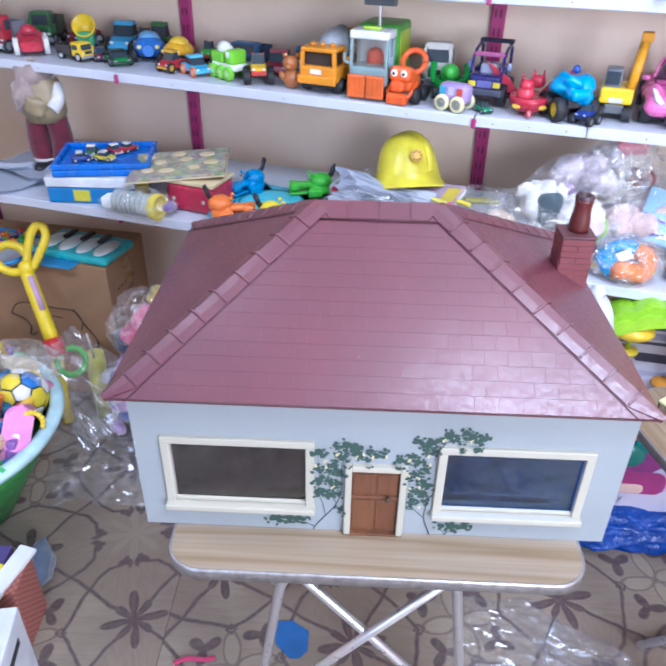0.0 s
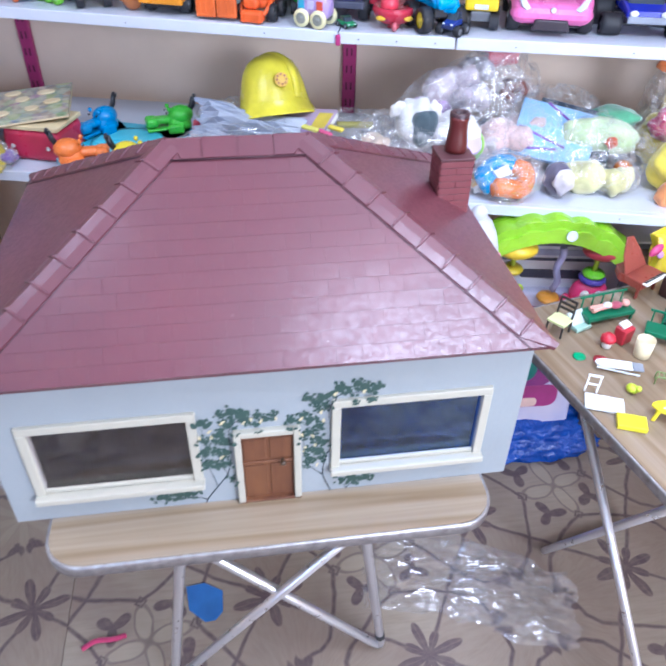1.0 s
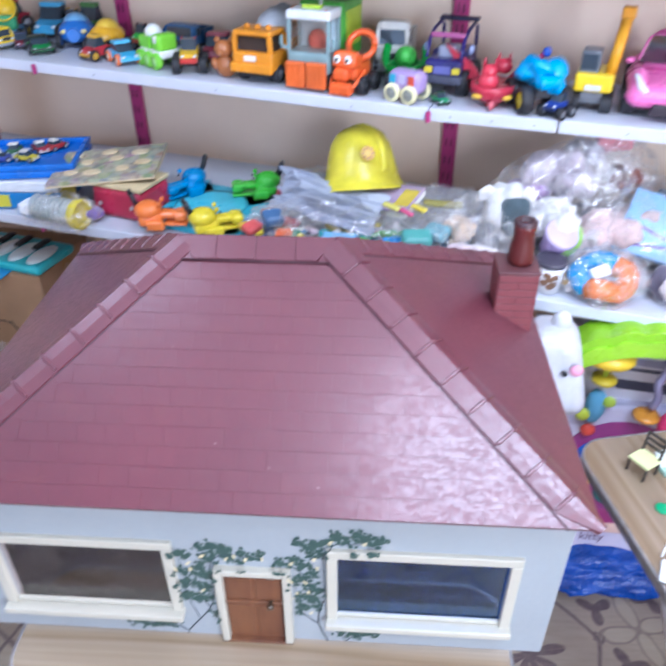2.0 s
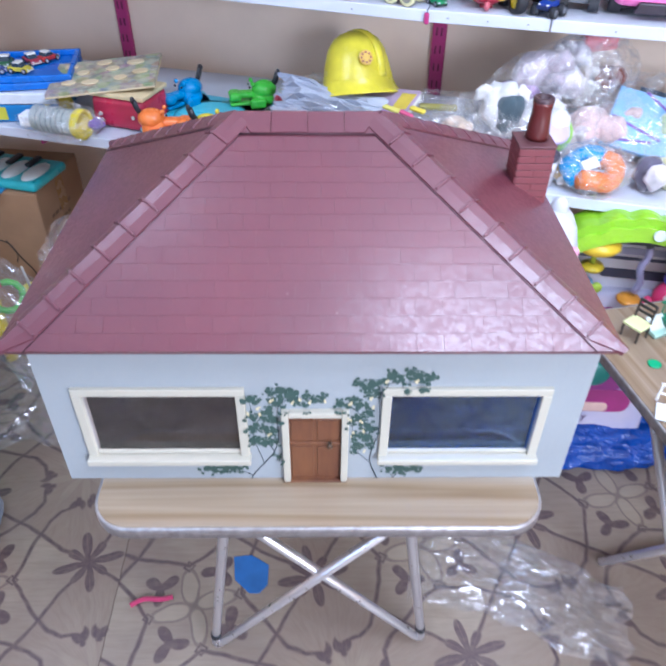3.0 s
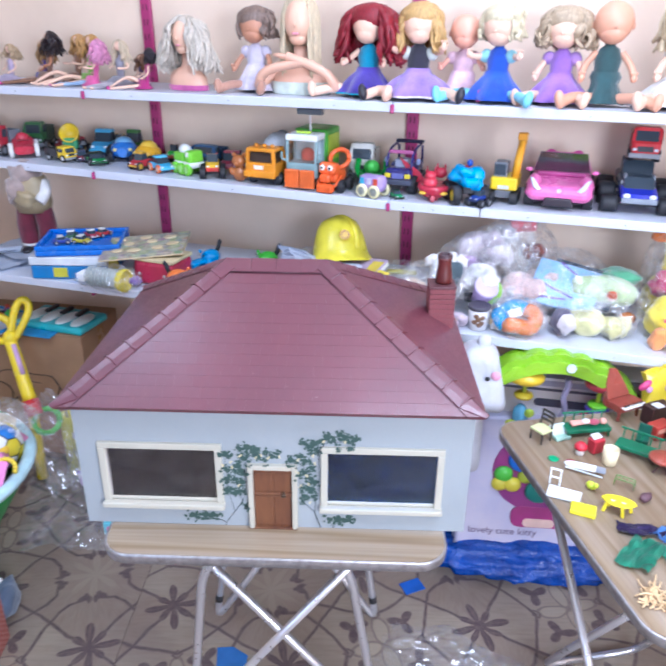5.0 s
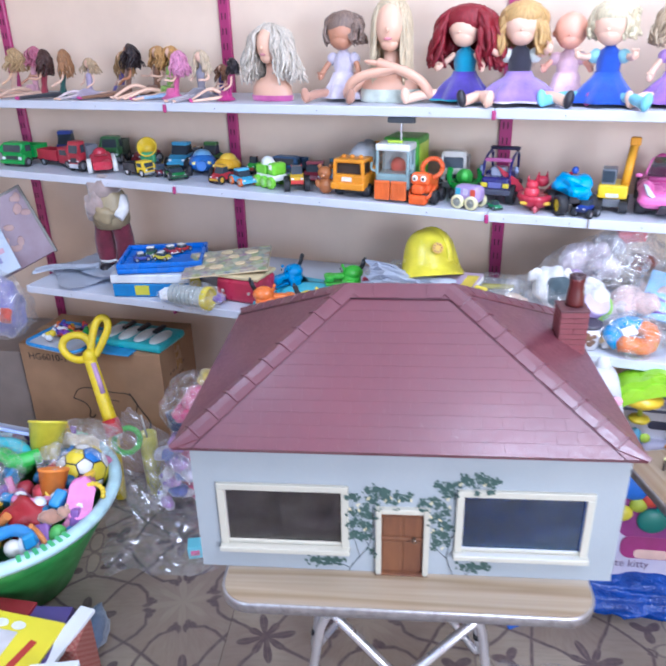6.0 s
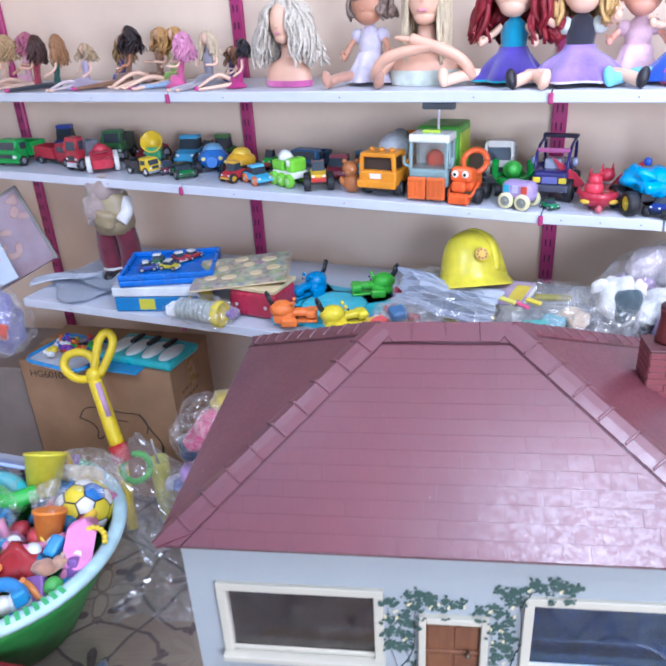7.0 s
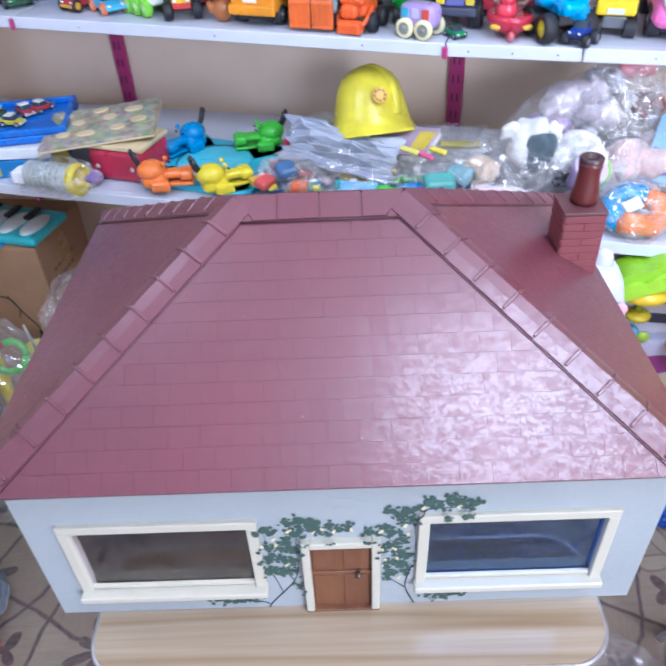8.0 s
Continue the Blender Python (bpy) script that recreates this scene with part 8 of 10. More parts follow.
def second_table():
    mini_chair(tt(.617, .345, -55, size=.95), "d9dda0", "3a3430", "tiny dark doll chair with a pale green seat")
    mini_chair(tt(.773, -.156, 150), "c9cc9a", "33302c", "tiny dark doll chair with a pale seat")
    # open laptop-like clear box
    t = thing("clear_case", tt(.668, .355, 20), "small clear and mint plastic case", "toy case", "doll furniture")
    box_part("base", (.05, .04, .012), at(0, 0, .006), plastic("a9c9b8", .2), t, .003)
    box_part("lid", (.05, .036, .004), at(0, .012, .022, 40), plastic("c3ccc8", .15), t, .001)
    mini_bench(tt(.735, .375, 10), .14, "dark green plastic doll bed frame")
    bm = bmesh.new()
    add_tube(bm, bend([(-.05, 0, .01), (-.02, .004, .012), (.012, 0, .014)], 2), .006, 8, 0)
    add_tube(bm, bend([(-.05, .014, .01), (-.02, .01, .012), (.012, .004, .014)], 2), .006, 8, 0)
    add_ball(bm, (.035, .024, .018), at(.02, 0, .014), 1, 12, 8)
    add_ball(bm, (.022, .022, .02), at(.05, 0, .014), 0, 10, 8)
    add_ball(bm, (.024, .02, .014), at(-.006, .003, .018), 2, 10, 8)
    solid("tiny_doll", bm, [plastic("dba090", .5), fabric("a84a5c"), fabric("dfe0e2")], tt(.735, .37, 12, TABLE + .031), "tiny doll in a red top lying on the bed frame", "doll")
    mini_bench(tt(.83, .285, -35), .12, "dark green plastic doll bench")
    t = thing("doll_armchair", tt(.86, .335, -30, size=.6), "green plastic doll armchair", "doll chair", "doll furniture")
    box_part("seat", (.05, .05, .02), at(0, 0, .02), plastic("1f5a42", .35), t, .003)
    box_part("backrest", (.05, .006, .06), at(0, .025, .05, -8), plastic("215443", .35), t, .003)
    t = thing("toy_mushroom", tt(.696, .286), "red and white toy mushroom cup", "toy", "doll furniture")
    bm = bmesh.new()
    add_lathe(bm, [(.011, 0), (.012, .004), (.01, .02)], Matrix(), 14)
    part("stem", bm, plastic("e8ded4", .4), t)
    bm = bmesh.new()
    add_lathe(bm, [(.006, .018), (.019, .02), (.018, .03), (.01, .038), (.001, .04)], Matrix(), 18, caps=False)
    part("cap", bm, plastic("c42f3e", .25), t)
    bm = bmesh.new()
    add_lathe(bm, [(.017, 0), (.018, .003), (.001, .004)], Matrix(), 18, caps=False)
    solid("plastic_disc", bm, plastic("b92e42", .3), tt(.665, .245), "small red plastic disc on the table", "toy piece")
    t = thing("toy_bin", tt(.735, .298, 25), "small red toy bin with a white lid", "toy bin", "doll furniture")
    box_part("bin", (.036, .03, .045), at(0, 0, .0225), plastic("b2303c", .3), t, .004, taper=(1.1, 1.1))
    box_part("lid", (.03, .02, .006), at(0, .004, .05, 15), plastic("e6e2df", .4), t, .002)
    t = thing("toy_cup", tt(.753, .250), "cream plastic toy beaker", "cup", "doll furniture")
    bm = bmesh.new()
    add_lathe(bm, [(.018, 0), (.0195, .002), (.022, .05), (.0205, .05), (.018, .006), (.001, .005)], Matrix(), 22, caps=False)
    part("beaker", bm, plastic("e2d2ab", .4), t)
    bm = bmesh.new()
    add_lathe(bm, [(.015, 0), (.0155, .002), (.012, .003), (.001, .003)], Matrix(), 18, caps=False)
    solid("plastic_disc", bm, plastic("2aa06a", .3), tt(.628, .262), "small green plastic lid", "toy piece")
    t = thing("toy_sink", tt(.610, .135, -24), "white plastic doll washstand with a frame", "doll sink", "doll furniture")
    box_part("basin", (.085, .05, .006), at(.01, -.008, .004), plastic("e9ebec", .3), t, .002)
    for s in (-1, 1):
        box_part("post", (.004, .004, .052), at(-.02 + s * .013, .02, .03, 8), plastic("eceeee", .3), t, .001)
    box_part("crossbar", (.032, .004, .005), at(-.02, .017, .057), plastic("eceeee", .3), t, .001)
    box_part("crossbar", (.026, .003, .004), at(-.02, .02, .03), plastic("eceeee", .3), t, .001)
    t = thing("toy_ironing_board", tt(.685, .215, -20), "white toy ironing board with grey end", "doll ironing board", "doll furniture")
    bm = bmesh.new()
    add_prism(bm, [(-.055, 0), (-.05, .009), (-.035, .015), (.03, .015), (.03, -.015), (-.035, -.015), (-.05, -.009)], .004, at(0, 0, .016, -90), 0, .001)
    part("board", bm, plastic("e6eaea", .4), t)
    box_part("iron_rest", (.024, .028, .004), at(.043, 0, .016), plastic("8d929c", .4), t, .001)
    box_part("leg", (.10, .004, .004), at(0, -.012, .006, 0, 6, 0), plastic("e6eaea", .4), t, .001)
    t = thing("toy_bug", tt(.681, .152, 30), "small lime yellow toy chick", "toy", "doll furniture")
    bm = bmesh.new()
    add_ball(bm, (.024, .03, .022), at(0, 0, .011), 0, 12, 8)
    add_ball(bm, (.015, .015, .015), at(0, -.014, .019), 0, 10, 7)
    part("body", bm, plastic("c9d832", .35), t)
    bm = bmesh.new()
    add_ball(bm, (.02, .012, .005), at(.012, .008, .004), 0, 8, 6)
    part("leaf", bm, plastic("7d9a4a", .4), t)
    box = thing("yellow_block", tt(.640, .072, -22), "flat bright yellow plastic block", "toy block", "doll furniture")
    box_part("block", (.062, .042, .012), at(0, 0, .006), plastic("eadb1e", .35), box, .002)
    t = thing("toy_table", tt(.712, .075, -24), "bright yellow plastic doll table with printed eyes", "doll table", "doll furniture")
    yel = plastic("ecd81c", .3)
    bm = bmesh.new()
    add_prism(bm, [(.034 * math.cos(a * .3927) * (1.25 if a % 16 < 9 else 1.1), .024 * math.sin(a * .3927)) for a in range(16)], .004, at(0, 0, .032, -90), 0, .001)
    part("tabletop", bm, yel, t)
    for x, y, r in ((-.03, -.012, 12), (.012, -.02, -8), (.03, .01, -12), (-.02, .014, 8)):
        box_part("leg", (.008, .006, .032), at(x, y, .016, 0, r, 0), yel, t, .0015)
    for x in (-.014, .012):
        bm = bmesh.new()
        add_ball(bm, (.012, .008, .002), at(x, -.004, .0345), 0, 10, 6)
        eye = part("printed_eye", bm, plastic("e9e9e6", .4), t)
        bm = bmesh.new()
        add_ball(bm, (.006, .005, .002), at(x + .001, -.004, .0352), 0, 8, 5)
        part("pupil", bm, plastic("3a3f48", .4), eye)
    t = thing("wire_rack", tt(.758, .165, -30), "small olive green toy rack", "doll rack", "doll furniture")
    bm = bmesh.new()
    for s in (-1, 1):
        add_tube(bm, bend_corners([(-.025, s * .01, 0), (-.025, s * .01, .022), (.025, s * .01, .022), (.025, s * .01, 0)], .005), .0015, 6)
    part("end_frame", bm, plastic("6f8a4a", .4), t)
    for k in range(5):
        bm = bmesh.new()
        add_tube(bm, [(-.02 + .01 * k, -.01, .022), (-.02 + .01 * k, .01, .022)], .0012, 6)
        part("rung", bm, plastic("6f8a4a", .4), t)
    bm = bmesh.new()
    add_ball(bm, (.04, .025, .022), at(0, 0, .011), 0, 12, 8, .4, 3)
    solid("toy_animal", bm, plastic("5d4048", .5), tt(.785, .115, 30), "small dark brown toy animal", "toy")
    t = thing("doll_round_table", tt(.862, .225), "reddish brown round doll table with splayed legs", "doll table", "doll furniture")
    bm = bmesh.new()
    add_lathe(bm, [(.036, .038), (.038, .04), (.038, .045), (.036, .047), (.001, .0472)], Matrix(), 24, caps=False)
    add_lathe(bm, [(.001, .0375), (.036, .038)], Matrix(), 24, caps=False)
    part("tabletop", bm, plastic("9a4a3a", .3), t)
    bm = bmesh.new()
    add_lathe(bm, [(.005, .01), (.007, .02), (.005, .04)], Matrix(), 10)
    part("pillar", bm, plastic("4a2a26", .4), t)
    for k in range(4):
        bm = bmesh.new()
        a = k * math.pi / 2 + .4
        add_tube(bm, bend([(0, 0, .016), (.014 * math.cos(a), .014 * math.sin(a), .014), (.028 * math.cos(a), .028 * math.sin(a), .002)], 2), .003, 6)
        part("foot", bm, plastic("4a2a26", .4), t)
    box_part("table_box", (.05, .04, .05), at(.05, .02, .026, 0, 0, 20), plastic("3d2630", .4), thing("dark_box", tt(.885, .235), "small dark brown toy box", "toy box", "doll furniture"), .003)
    t = thing("doll_piano", tt(.855, .475, 28), "reddish brown toy grand piano with open lid", "doll piano", "doll furniture")
    pm = plastic("8a4034", .3)
    bm = bmesh.new()
    add_prism(bm, [(-.05, -.04), (.05, -.04), (.05, .0), (.035, .03), (.02, .055), (-.02, .06), (-.05, .03)], .025, at(0, 0, .045, -90), 0, .003)
    part("case", bm, pm, t)
    bm = bmesh.new()
    add_prism(bm, [(-.05, 0), (.045, 0), (.03, .05), (.012, .09), (-.015, .095), (-.042, .05)], .004, at(-.005, .01, .06, -28), 0, .001)
    part("lid", bm, pm, t)
    box_part("keyboard", (.092, .016, .005), at(0, -.046, .054), plastic("ece8e0", .4), t, .001)
    for k in range(9):
        box_part("black_key", (.004, .009, .003), at(-.038 + .0095 * k, -.043, .058), plastic("1e1c1e", .3), t, .0005)
    for x, y in ((-.04, -.03), (.04, -.03), (0, .045)):
        box_part("leg", (.007, .007, .033), at(x, y, .0165), pm, t, .001)
    t = thing("doll_cabinet", tt(.935, .445, 25), "dark brown doll sideboard with a white cloth", "doll cabinet", "doll furniture")
    box_part("carcass", (.085, .045, .06), at(0, 0, .03), plastic("3a2524", .35), t, .003)
    box_part("cloth", (.03, .03, .003), at(-.01, -.008, .0625), plastic("dfe0e4", .7), t, .001)
    t = thing("doll_dresser", tt(.915, .375, 28), "red toy dresser with pale drawers", "doll cabinet", "doll furniture")
    box_part("carcass", (.07, .04, .045), at(0, 0, .0225), plastic("a83a30", .3), t, .003)
    for k in range(2):
        box_part("drawer", (.03, .003, .014), at(-.016 + .032 * k, -.0215, .03), plastic("c98a72", .4), t, .001)
    t = thing("doll_stove", tt(.962, .335, 26), "white and black toy cooker with hotplates", "doll cooker", "doll furniture")
    box_part("oven", (.075, .06, .05), at(0, 0, .025), plastic("25252a", .3), t, .003)
    box_part("cooktop", (.078, .062, .006), at(0, 0, .053), plastic("e6e4e0", .3), t, .001)
    for x in (-.018, .018):
        for y in (-.014, .014):
            bm = bmesh.new()
            add_lathe(bm, [(.011, 0), (.01, .0015)], at(x, y, .056), 16)
            part("hotplate", bm, plastic("2a2a2e", .4), t)
    box_part("back_panel", (.078, .004, .04), at(0, .031, .075), plastic("3a3a40", .3), t, .001)
    for x, y, r in ((1.075, .44, -8), (1.02, .33, 18)):
        t = thing("toy_blackboard", tt(x, y, r), "cream-framed toy blackboard on its stand", "toy blackboard", "doll furniture")
        fr = plastic("d8cf9e", .4)
        box_part("slate", (.07, .003, .05), at(0, 0, .062, -14), plastic("22282a", .5), t, .0005)
        for s in (-1, 1):
            box_part("frame_post", (.007, .007, .10), at(s * .038, .002, .05, -10), fr, t, .001)
        for z in (.036, .09):
            box_part("frame_rail", (.07, .006, .006), at(0, .004 - .0, z, -14), fr, t, .001)
        box_part("foot_rail", (.08, .03, .005), at(0, 0, .0025), fr, t, .001)
    t = thing("doll_blue_table", tt(.992, .265), "bright blue toy pedestal table with a red bead", "doll table", "doll furniture")
    bm = bmesh.new()
    add_lathe(bm, [(.016, 0), (.006, .006), (.006, .04), (.036, .045), (.037, .05), (.001, .0505)], Matrix(), 20)
    part("pedestal", bm, plastic("2a82d8", .3), t)
    bm = bmesh.new()
    add_ball(bm, (.018, .018, .016), at(.004, .004, .057), 0, 10, 8)
    part("bead", bm, plastic("c8404e", .3), t)
    t = thing("doll_fridge", tt(.918, .105, 18), "white plastic toy refrigerator lying open side down", "doll fridge", "doll furniture")
    box_part("cabinet", (.065, .06, .085), at(0, 0, .0425), plastic("dfe3ea", .3), t, .006)
    t = thing("doll_stool", tt(.838, .068, -24), "dark toy stool with a woven cream seat", "doll stool", "doll furniture")
    box_part("woven_seat", (.05, .038, .008), at(0, 0, .03), fabric("d6cbb0", 500), t, .002)
    for sx in (-1, 1):
        for sy in (-1, 1):
            box_part("leg", (.005, .005, .03), at(sx * .022, sy * .016, .015), plastic("4a3530", .4), t, .001)
    for x, y, c, l, sz in ((1.0, .08, "2a7ad0", "blue plastic toy chair", .05), (1.03, .02, "24242a", "black patterned toy box", .055), (.965, .03, "c9c88a", "pale olive toy tray", .03), (1.05, .16, "2a6ab8", "blue plastic toy bench", .05), (1.08, .26, "4a4a58", "grey heap of small toy parts", .06)):
        t = thing("doll_furniture_piece", tt(x, y, 20), l, "doll furniture", "doll furniture")
        box_part("body", (sz, sz * .8, sz * .7), at(0, 0, sz * .35), plastic(c, .35), t, .004, taper=(.9, .9))
        box_part("backrest", (sz, sz * .12, sz * .7), at(0, sz * .36, sz * .8, -8), plastic(c, .35), t, .003)


def cloth(m, w, d, col, label, seed, height=.012, n=22, crochet=True):
    """A small knitted cloth with folds."""
    bm = bmesh.new()
    grid = []
    for i in range(n + 1):
        row = []
        for j in range(n + 1):
            x, y = i / n - .5, j / n - .5
            p = Vector((x * 3 + seed, y * 3, seed))
            ww = 1 + .25 * noise.noise(Vector((x * 2, y * 2, seed * 3)))
            z = abs(noise.noise(p)) * height * 1.6 + .0015 + (.0012 * math.sin(i * 2.2) if crochet else 0)
            row.append(bm.verts.new((x * w * ww + y * .2 * w * math.sin(seed), y * d * ww, z + .0015)))
        grid.append(row)
    for i in range(n):
        for j in range(n):
            f = bm.faces.new((grid[i][j], grid[i + 1][j], grid[i + 1][j + 1], grid[i][j + 1]))
            f.smooth = True
    bmesh.ops.solidify(bm, geom=bm.faces[:], thickness=.002)
    return solid("doll_cloth", bm, fabric(col, 420, .3), m, label, "cloth", "doll cloths")


def cloths():
    cloth(tt(.712, -.057, -35, size=1), .06, .10, "3f9a78", "sea green knitted doll garment", 1.3)
    cloth(tt(.780, -.058, 10, size=1), .06, .05, "4aa584", "sea green knitted square", 2.2, .004)
    cloth(tt(.742, .012, -10, size=1), .10, .035, "3a2a5a", "dark violet crumpled doll cloth", 3.1)
    cloth(tt(.785, .0, 20, size=1), .05, .035, "6a9ade", "light blue crumpled doll cloth", 4.4)
    cloth(tt(.848, .012, 0, size=1), .045, .04, "dc78ae", "pink crumpled doll cloth", 5.2)
    cloth(tt(.87, -.025, 15, size=1), .08, .055, "2a2a86", "navy blue doll cloth with folds", 6.3)
    cloth(tt(.865, -.075, -10, size=1), .05, .04, "7aa2e2", "light blue crumpled doll cloth", 7.9)
    cloth(tt(.91, -.05, 8, size=1), .05, .045, "d97ab0", "pink crumpled doll cloth", 8.5)
    cloth(tt(.80, -.14, 20, size=1), .06, .03, "6c9be0", "light blue doll cloth over a chair", 9.1, .02)
    cloth(tt(.82, -.015, 60, size=1), .05, .018, "e09a4a", "narrow orange doll scarf", 10.3, .004)
    cloth(tt(.95, .0, 0, size=1), .07, .05, "2f2a72", "dark blue crumpled doll cloth", 11.7)
    t = thing("raffia_bundle", tt(.697, -.163, 30, size=.78), "tangled bundle of pale straw raffia", "straw bundle")
    rnd = random.Random(3)
    for k in range(60):
        bm = bmesh.new()
        a, L = rnd.uniform(0, 6.283), rnd.uniform(.02, .05)
        pts = [(rnd.uniform(-.02, .02), rnd.uniform(-.015, .015), rnd.uniform(.006, .016))]
        for s in range(3):
            pts.append((pts[-1][0] + L / 3 * math.cos(a), pts[-1][1] + L / 3 * math.sin(a), max(.0025, pts[-1][2] + rnd.uniform(-.006, .004))))
            a += rnd.uniform(-.9, .9)
        add_tube(bm, bend(pts, 1), .0022, 5)
        part("straw", bm, plastic("d9b88a", .6), t)


def fur_baskets():
    for x, y, s, c in ((1.07, .455, .085, "8d7d70"), (1.155, .50, .085, "a08f82"), (1.20, .41, .09, "93806f")):
        t = thing("fur_basket", tt(x, y, size=1), "small tub covered with tufted beige fur", "toy basket", "fur tubs")
        bm = bmesh.new()
        add_lathe(bm, [(s * .36, 0), (s * .46, .02), (s * .5, s * .75), (s * .44, s * .8), (s * .36, s * .7), (s * .3, s * .2), (.001, s * .18)], Matrix(), 28, caps=False)
        for w in bm.verts:
            w.co *= 1 + .12 * noise.noise(w.co * 60)
        part("fur_wall", bm, fabric(c, 120, .8, .3), t)


second_table()
cloths()
fur_baskets()

# ---- things under the shelves and on the floor ----
PRINT = plastic("3b2d24", .7)


def text_part(parent, words, m, size, mat, name="printed_text"):
    cu = bpy.data.curves.new("text", "FONT")
    cu.body, cu.size, cu.extrude, cu.align_x = words, size, 0.0003, "LEFT"
    tmp = bpy.data.objects.new("text", cu)
    scene.collection.objects.link(tmp)
    data = bpy.data.meshes.new_from_object(tmp.evaluated_get(bpy.context.evaluated_depsgraph_get()))
    bpy.data.objects.remove(tmp)
    data.materials.clear()
    data.materials.append(mat)
    ob = new(name, data)
    ob.parent, ob.matrix_basis = parent, m
    return ob


def cartons():
    t = thing("cardboard_box", pose(-.885, 1.245, 0, 0, 0, -8), "brown cardboard box with black printing, taped shut", "cardboard box", "cardboard boxes")
    w, d, h = .60, .30, .55
    card = cardboard()
    box_part("carton", (w, d, h), at(-w / 2, d / 2, h / 2), card, t, .004)
    for s in (0, 1):
        box_part("flap", (w - .002, d / 2 - .002, .004), at(-w / 2, d * (.25 + .5 * s), h + .002), card, t, .001)
    box_part("packing_tape", (w + .002, .05, .001), at(-w / 2, d / 2, h + .0048), plastic("b08a5c", .25), t, 0)
    box_part("packing_tape", (.001, .05, .12), at(.0005, d / 2, h - .06), plastic("b08a5c", .25), t, 0)
    text_part(t, "HG6010-1", pose(-w + .035, -.0006, h - .06, 90), .040, PRINT)
    faded = plastic("7d6048", .7)
    rnd = random.Random(3)
    for k, z in enumerate((.44, .405, .37, .335)):
        y = .06
        while y < .20 - .02 * k:
            n = rnd.uniform(.012, .03)
            box_part("print_bar", (.0008, n, .012), at(.0005, y + n / 2, z), faded, t, 0)
            y += n + .008
    bm = bmesh.new()
    for pts, r in (([(-.40, 0, .33), (-.37, 0, .38), (-.30, 0, .385), (-.22, 0, .37), (-.15, 0, .375), (-.12, 0, .33), (-.135, 0, .29)], .002), ([(-.40, 0, .33), (-.35, 0, .315), (-.33, 0, .28), (-.345, 0, .25), (-.33, 0, .245), (-.315, 0, .26)], .0025),
                   ([(-.15, 0, .375), (-.11, 0, .30), (-.075, 0, .255), (-.085, 0, .21), (-.11, 0, .205), (-.12, 0, .22)], .0025), ([(-.085, 0, .21), (-.078, 0, .245)], .005), ([(-.30, 0, .385), (-.28, 0, .34), (-.20, 0, .335)], .0015)):
        add_tube(bm, bend([(x, -.001, z) for x, y, z in pts], 2), r, 5)
    part("printed_drawing", bm, PRINT, t)
    t = thing("cardboard_box", pose(-1.50, 1.36, 0, 0, 0, -4), "greyish cardboard box with black printing", "cardboard box", "cardboard boxes")
    grey = cardboard("8d8078")
    box_part("carton", (.55, .34, .50), at(-.275, .17, .25), grey, t, .005)
    for k in range(4):
        box_part("print_bar", (.10 - .015 * (k % 2), .0008, .012), at(-.20, -.0005, .40 - .045 * k), PRINT, t, 0)


def toy_piano():
    t = thing("toy_piano", pose(-1.0, 1.37, .5555, 0, 0, -16), "turquoise toy piano with white and black keys", "toy piano")
    box_part("body", (.30, .18, .03), at(0, 0, .015), plastic("4fc0c6", .3), t, .012, seg=3)
    for k in range(4):
        bm = bmesh.new()
        add_ball(bm, (.062, .13, .022), at(-.105 + .07 * k, -.01, .031), 0, 16, 8)
        part("white_key", bm, plastic("e9ece8", .3), t)
    for k in range(3):
        box_part("black_key", (.022, .07, .012), at(-.07 + .07 * k, .035, .042), plastic("24262c", .3), t, .005)
    bm = bmesh.new()
    add_lathe(bm, [(.012, 0), (.012, .015), (.006, .018)], at(.135, -.06, .02, 90), 14)
    part("knob", bm, plastic("2aa0a8", .3), t)
    t = thing("toy_tray", pose(-1.285, 1.365, .5555, 0, 0, -20), "white tray with a blue rim full of small figures", "toy tray")
    bm = bmesh.new()
    add_prism(bm, rounded(.26, .22, .04, 5), .008, at(0, 0, .005, -90), 0, .001)
    part("tray", bm, plastic("d9dde6", .4), t)
    bm = bmesh.new()
    pts = rounded(.26, .22, .04, 5)
    add_tube(bm, [(x, y, .012) for x, y in pts] + [(*pts[0], .012)], .007, 8)
    part("rim", bm, plastic("4a9ade", .3), t)
    rnd = random.Random(9)
    cols = ("d8452f", "e8772c", "3f57c0", "e9d02a", "47b54a", "7a3fa8", "e6e6e6", "222226")
    for k in range(30):
        bm = bmesh.new()
        s = rnd.uniform(.02, .034)
        add_ball(bm, (s, s, s * 1.2), at(0, 0, s * .6), 0, 10, 7)
        add_ball(bm, (s * .6, s * .6, s * .6), at(0, 0, s * 1.3), 0, 8, 6)
        solid("small_figure", bm, plastic(cols[k % 8], .35), pose(-1.275 + rnd.uniform(-.07, .08), 1.365 + rnd.uniform(-.06, .06), .565 + rnd.uniform(0, .03), rnd.uniform(-60, 60), rnd.uniform(-60, 60)), "small coloured plastic figure in a tray", "toy figure", "figures in a tray")
    t = thing("blue_folder", pose(-1.1, 1.32, .556, 0, 0, -12), "thin light blue plastic folder under the toys", "folder")
    box_part("cover", (.24, .14, .006), at(0, 0, -.001), plastic("4a9ad2", .35), t, .002)


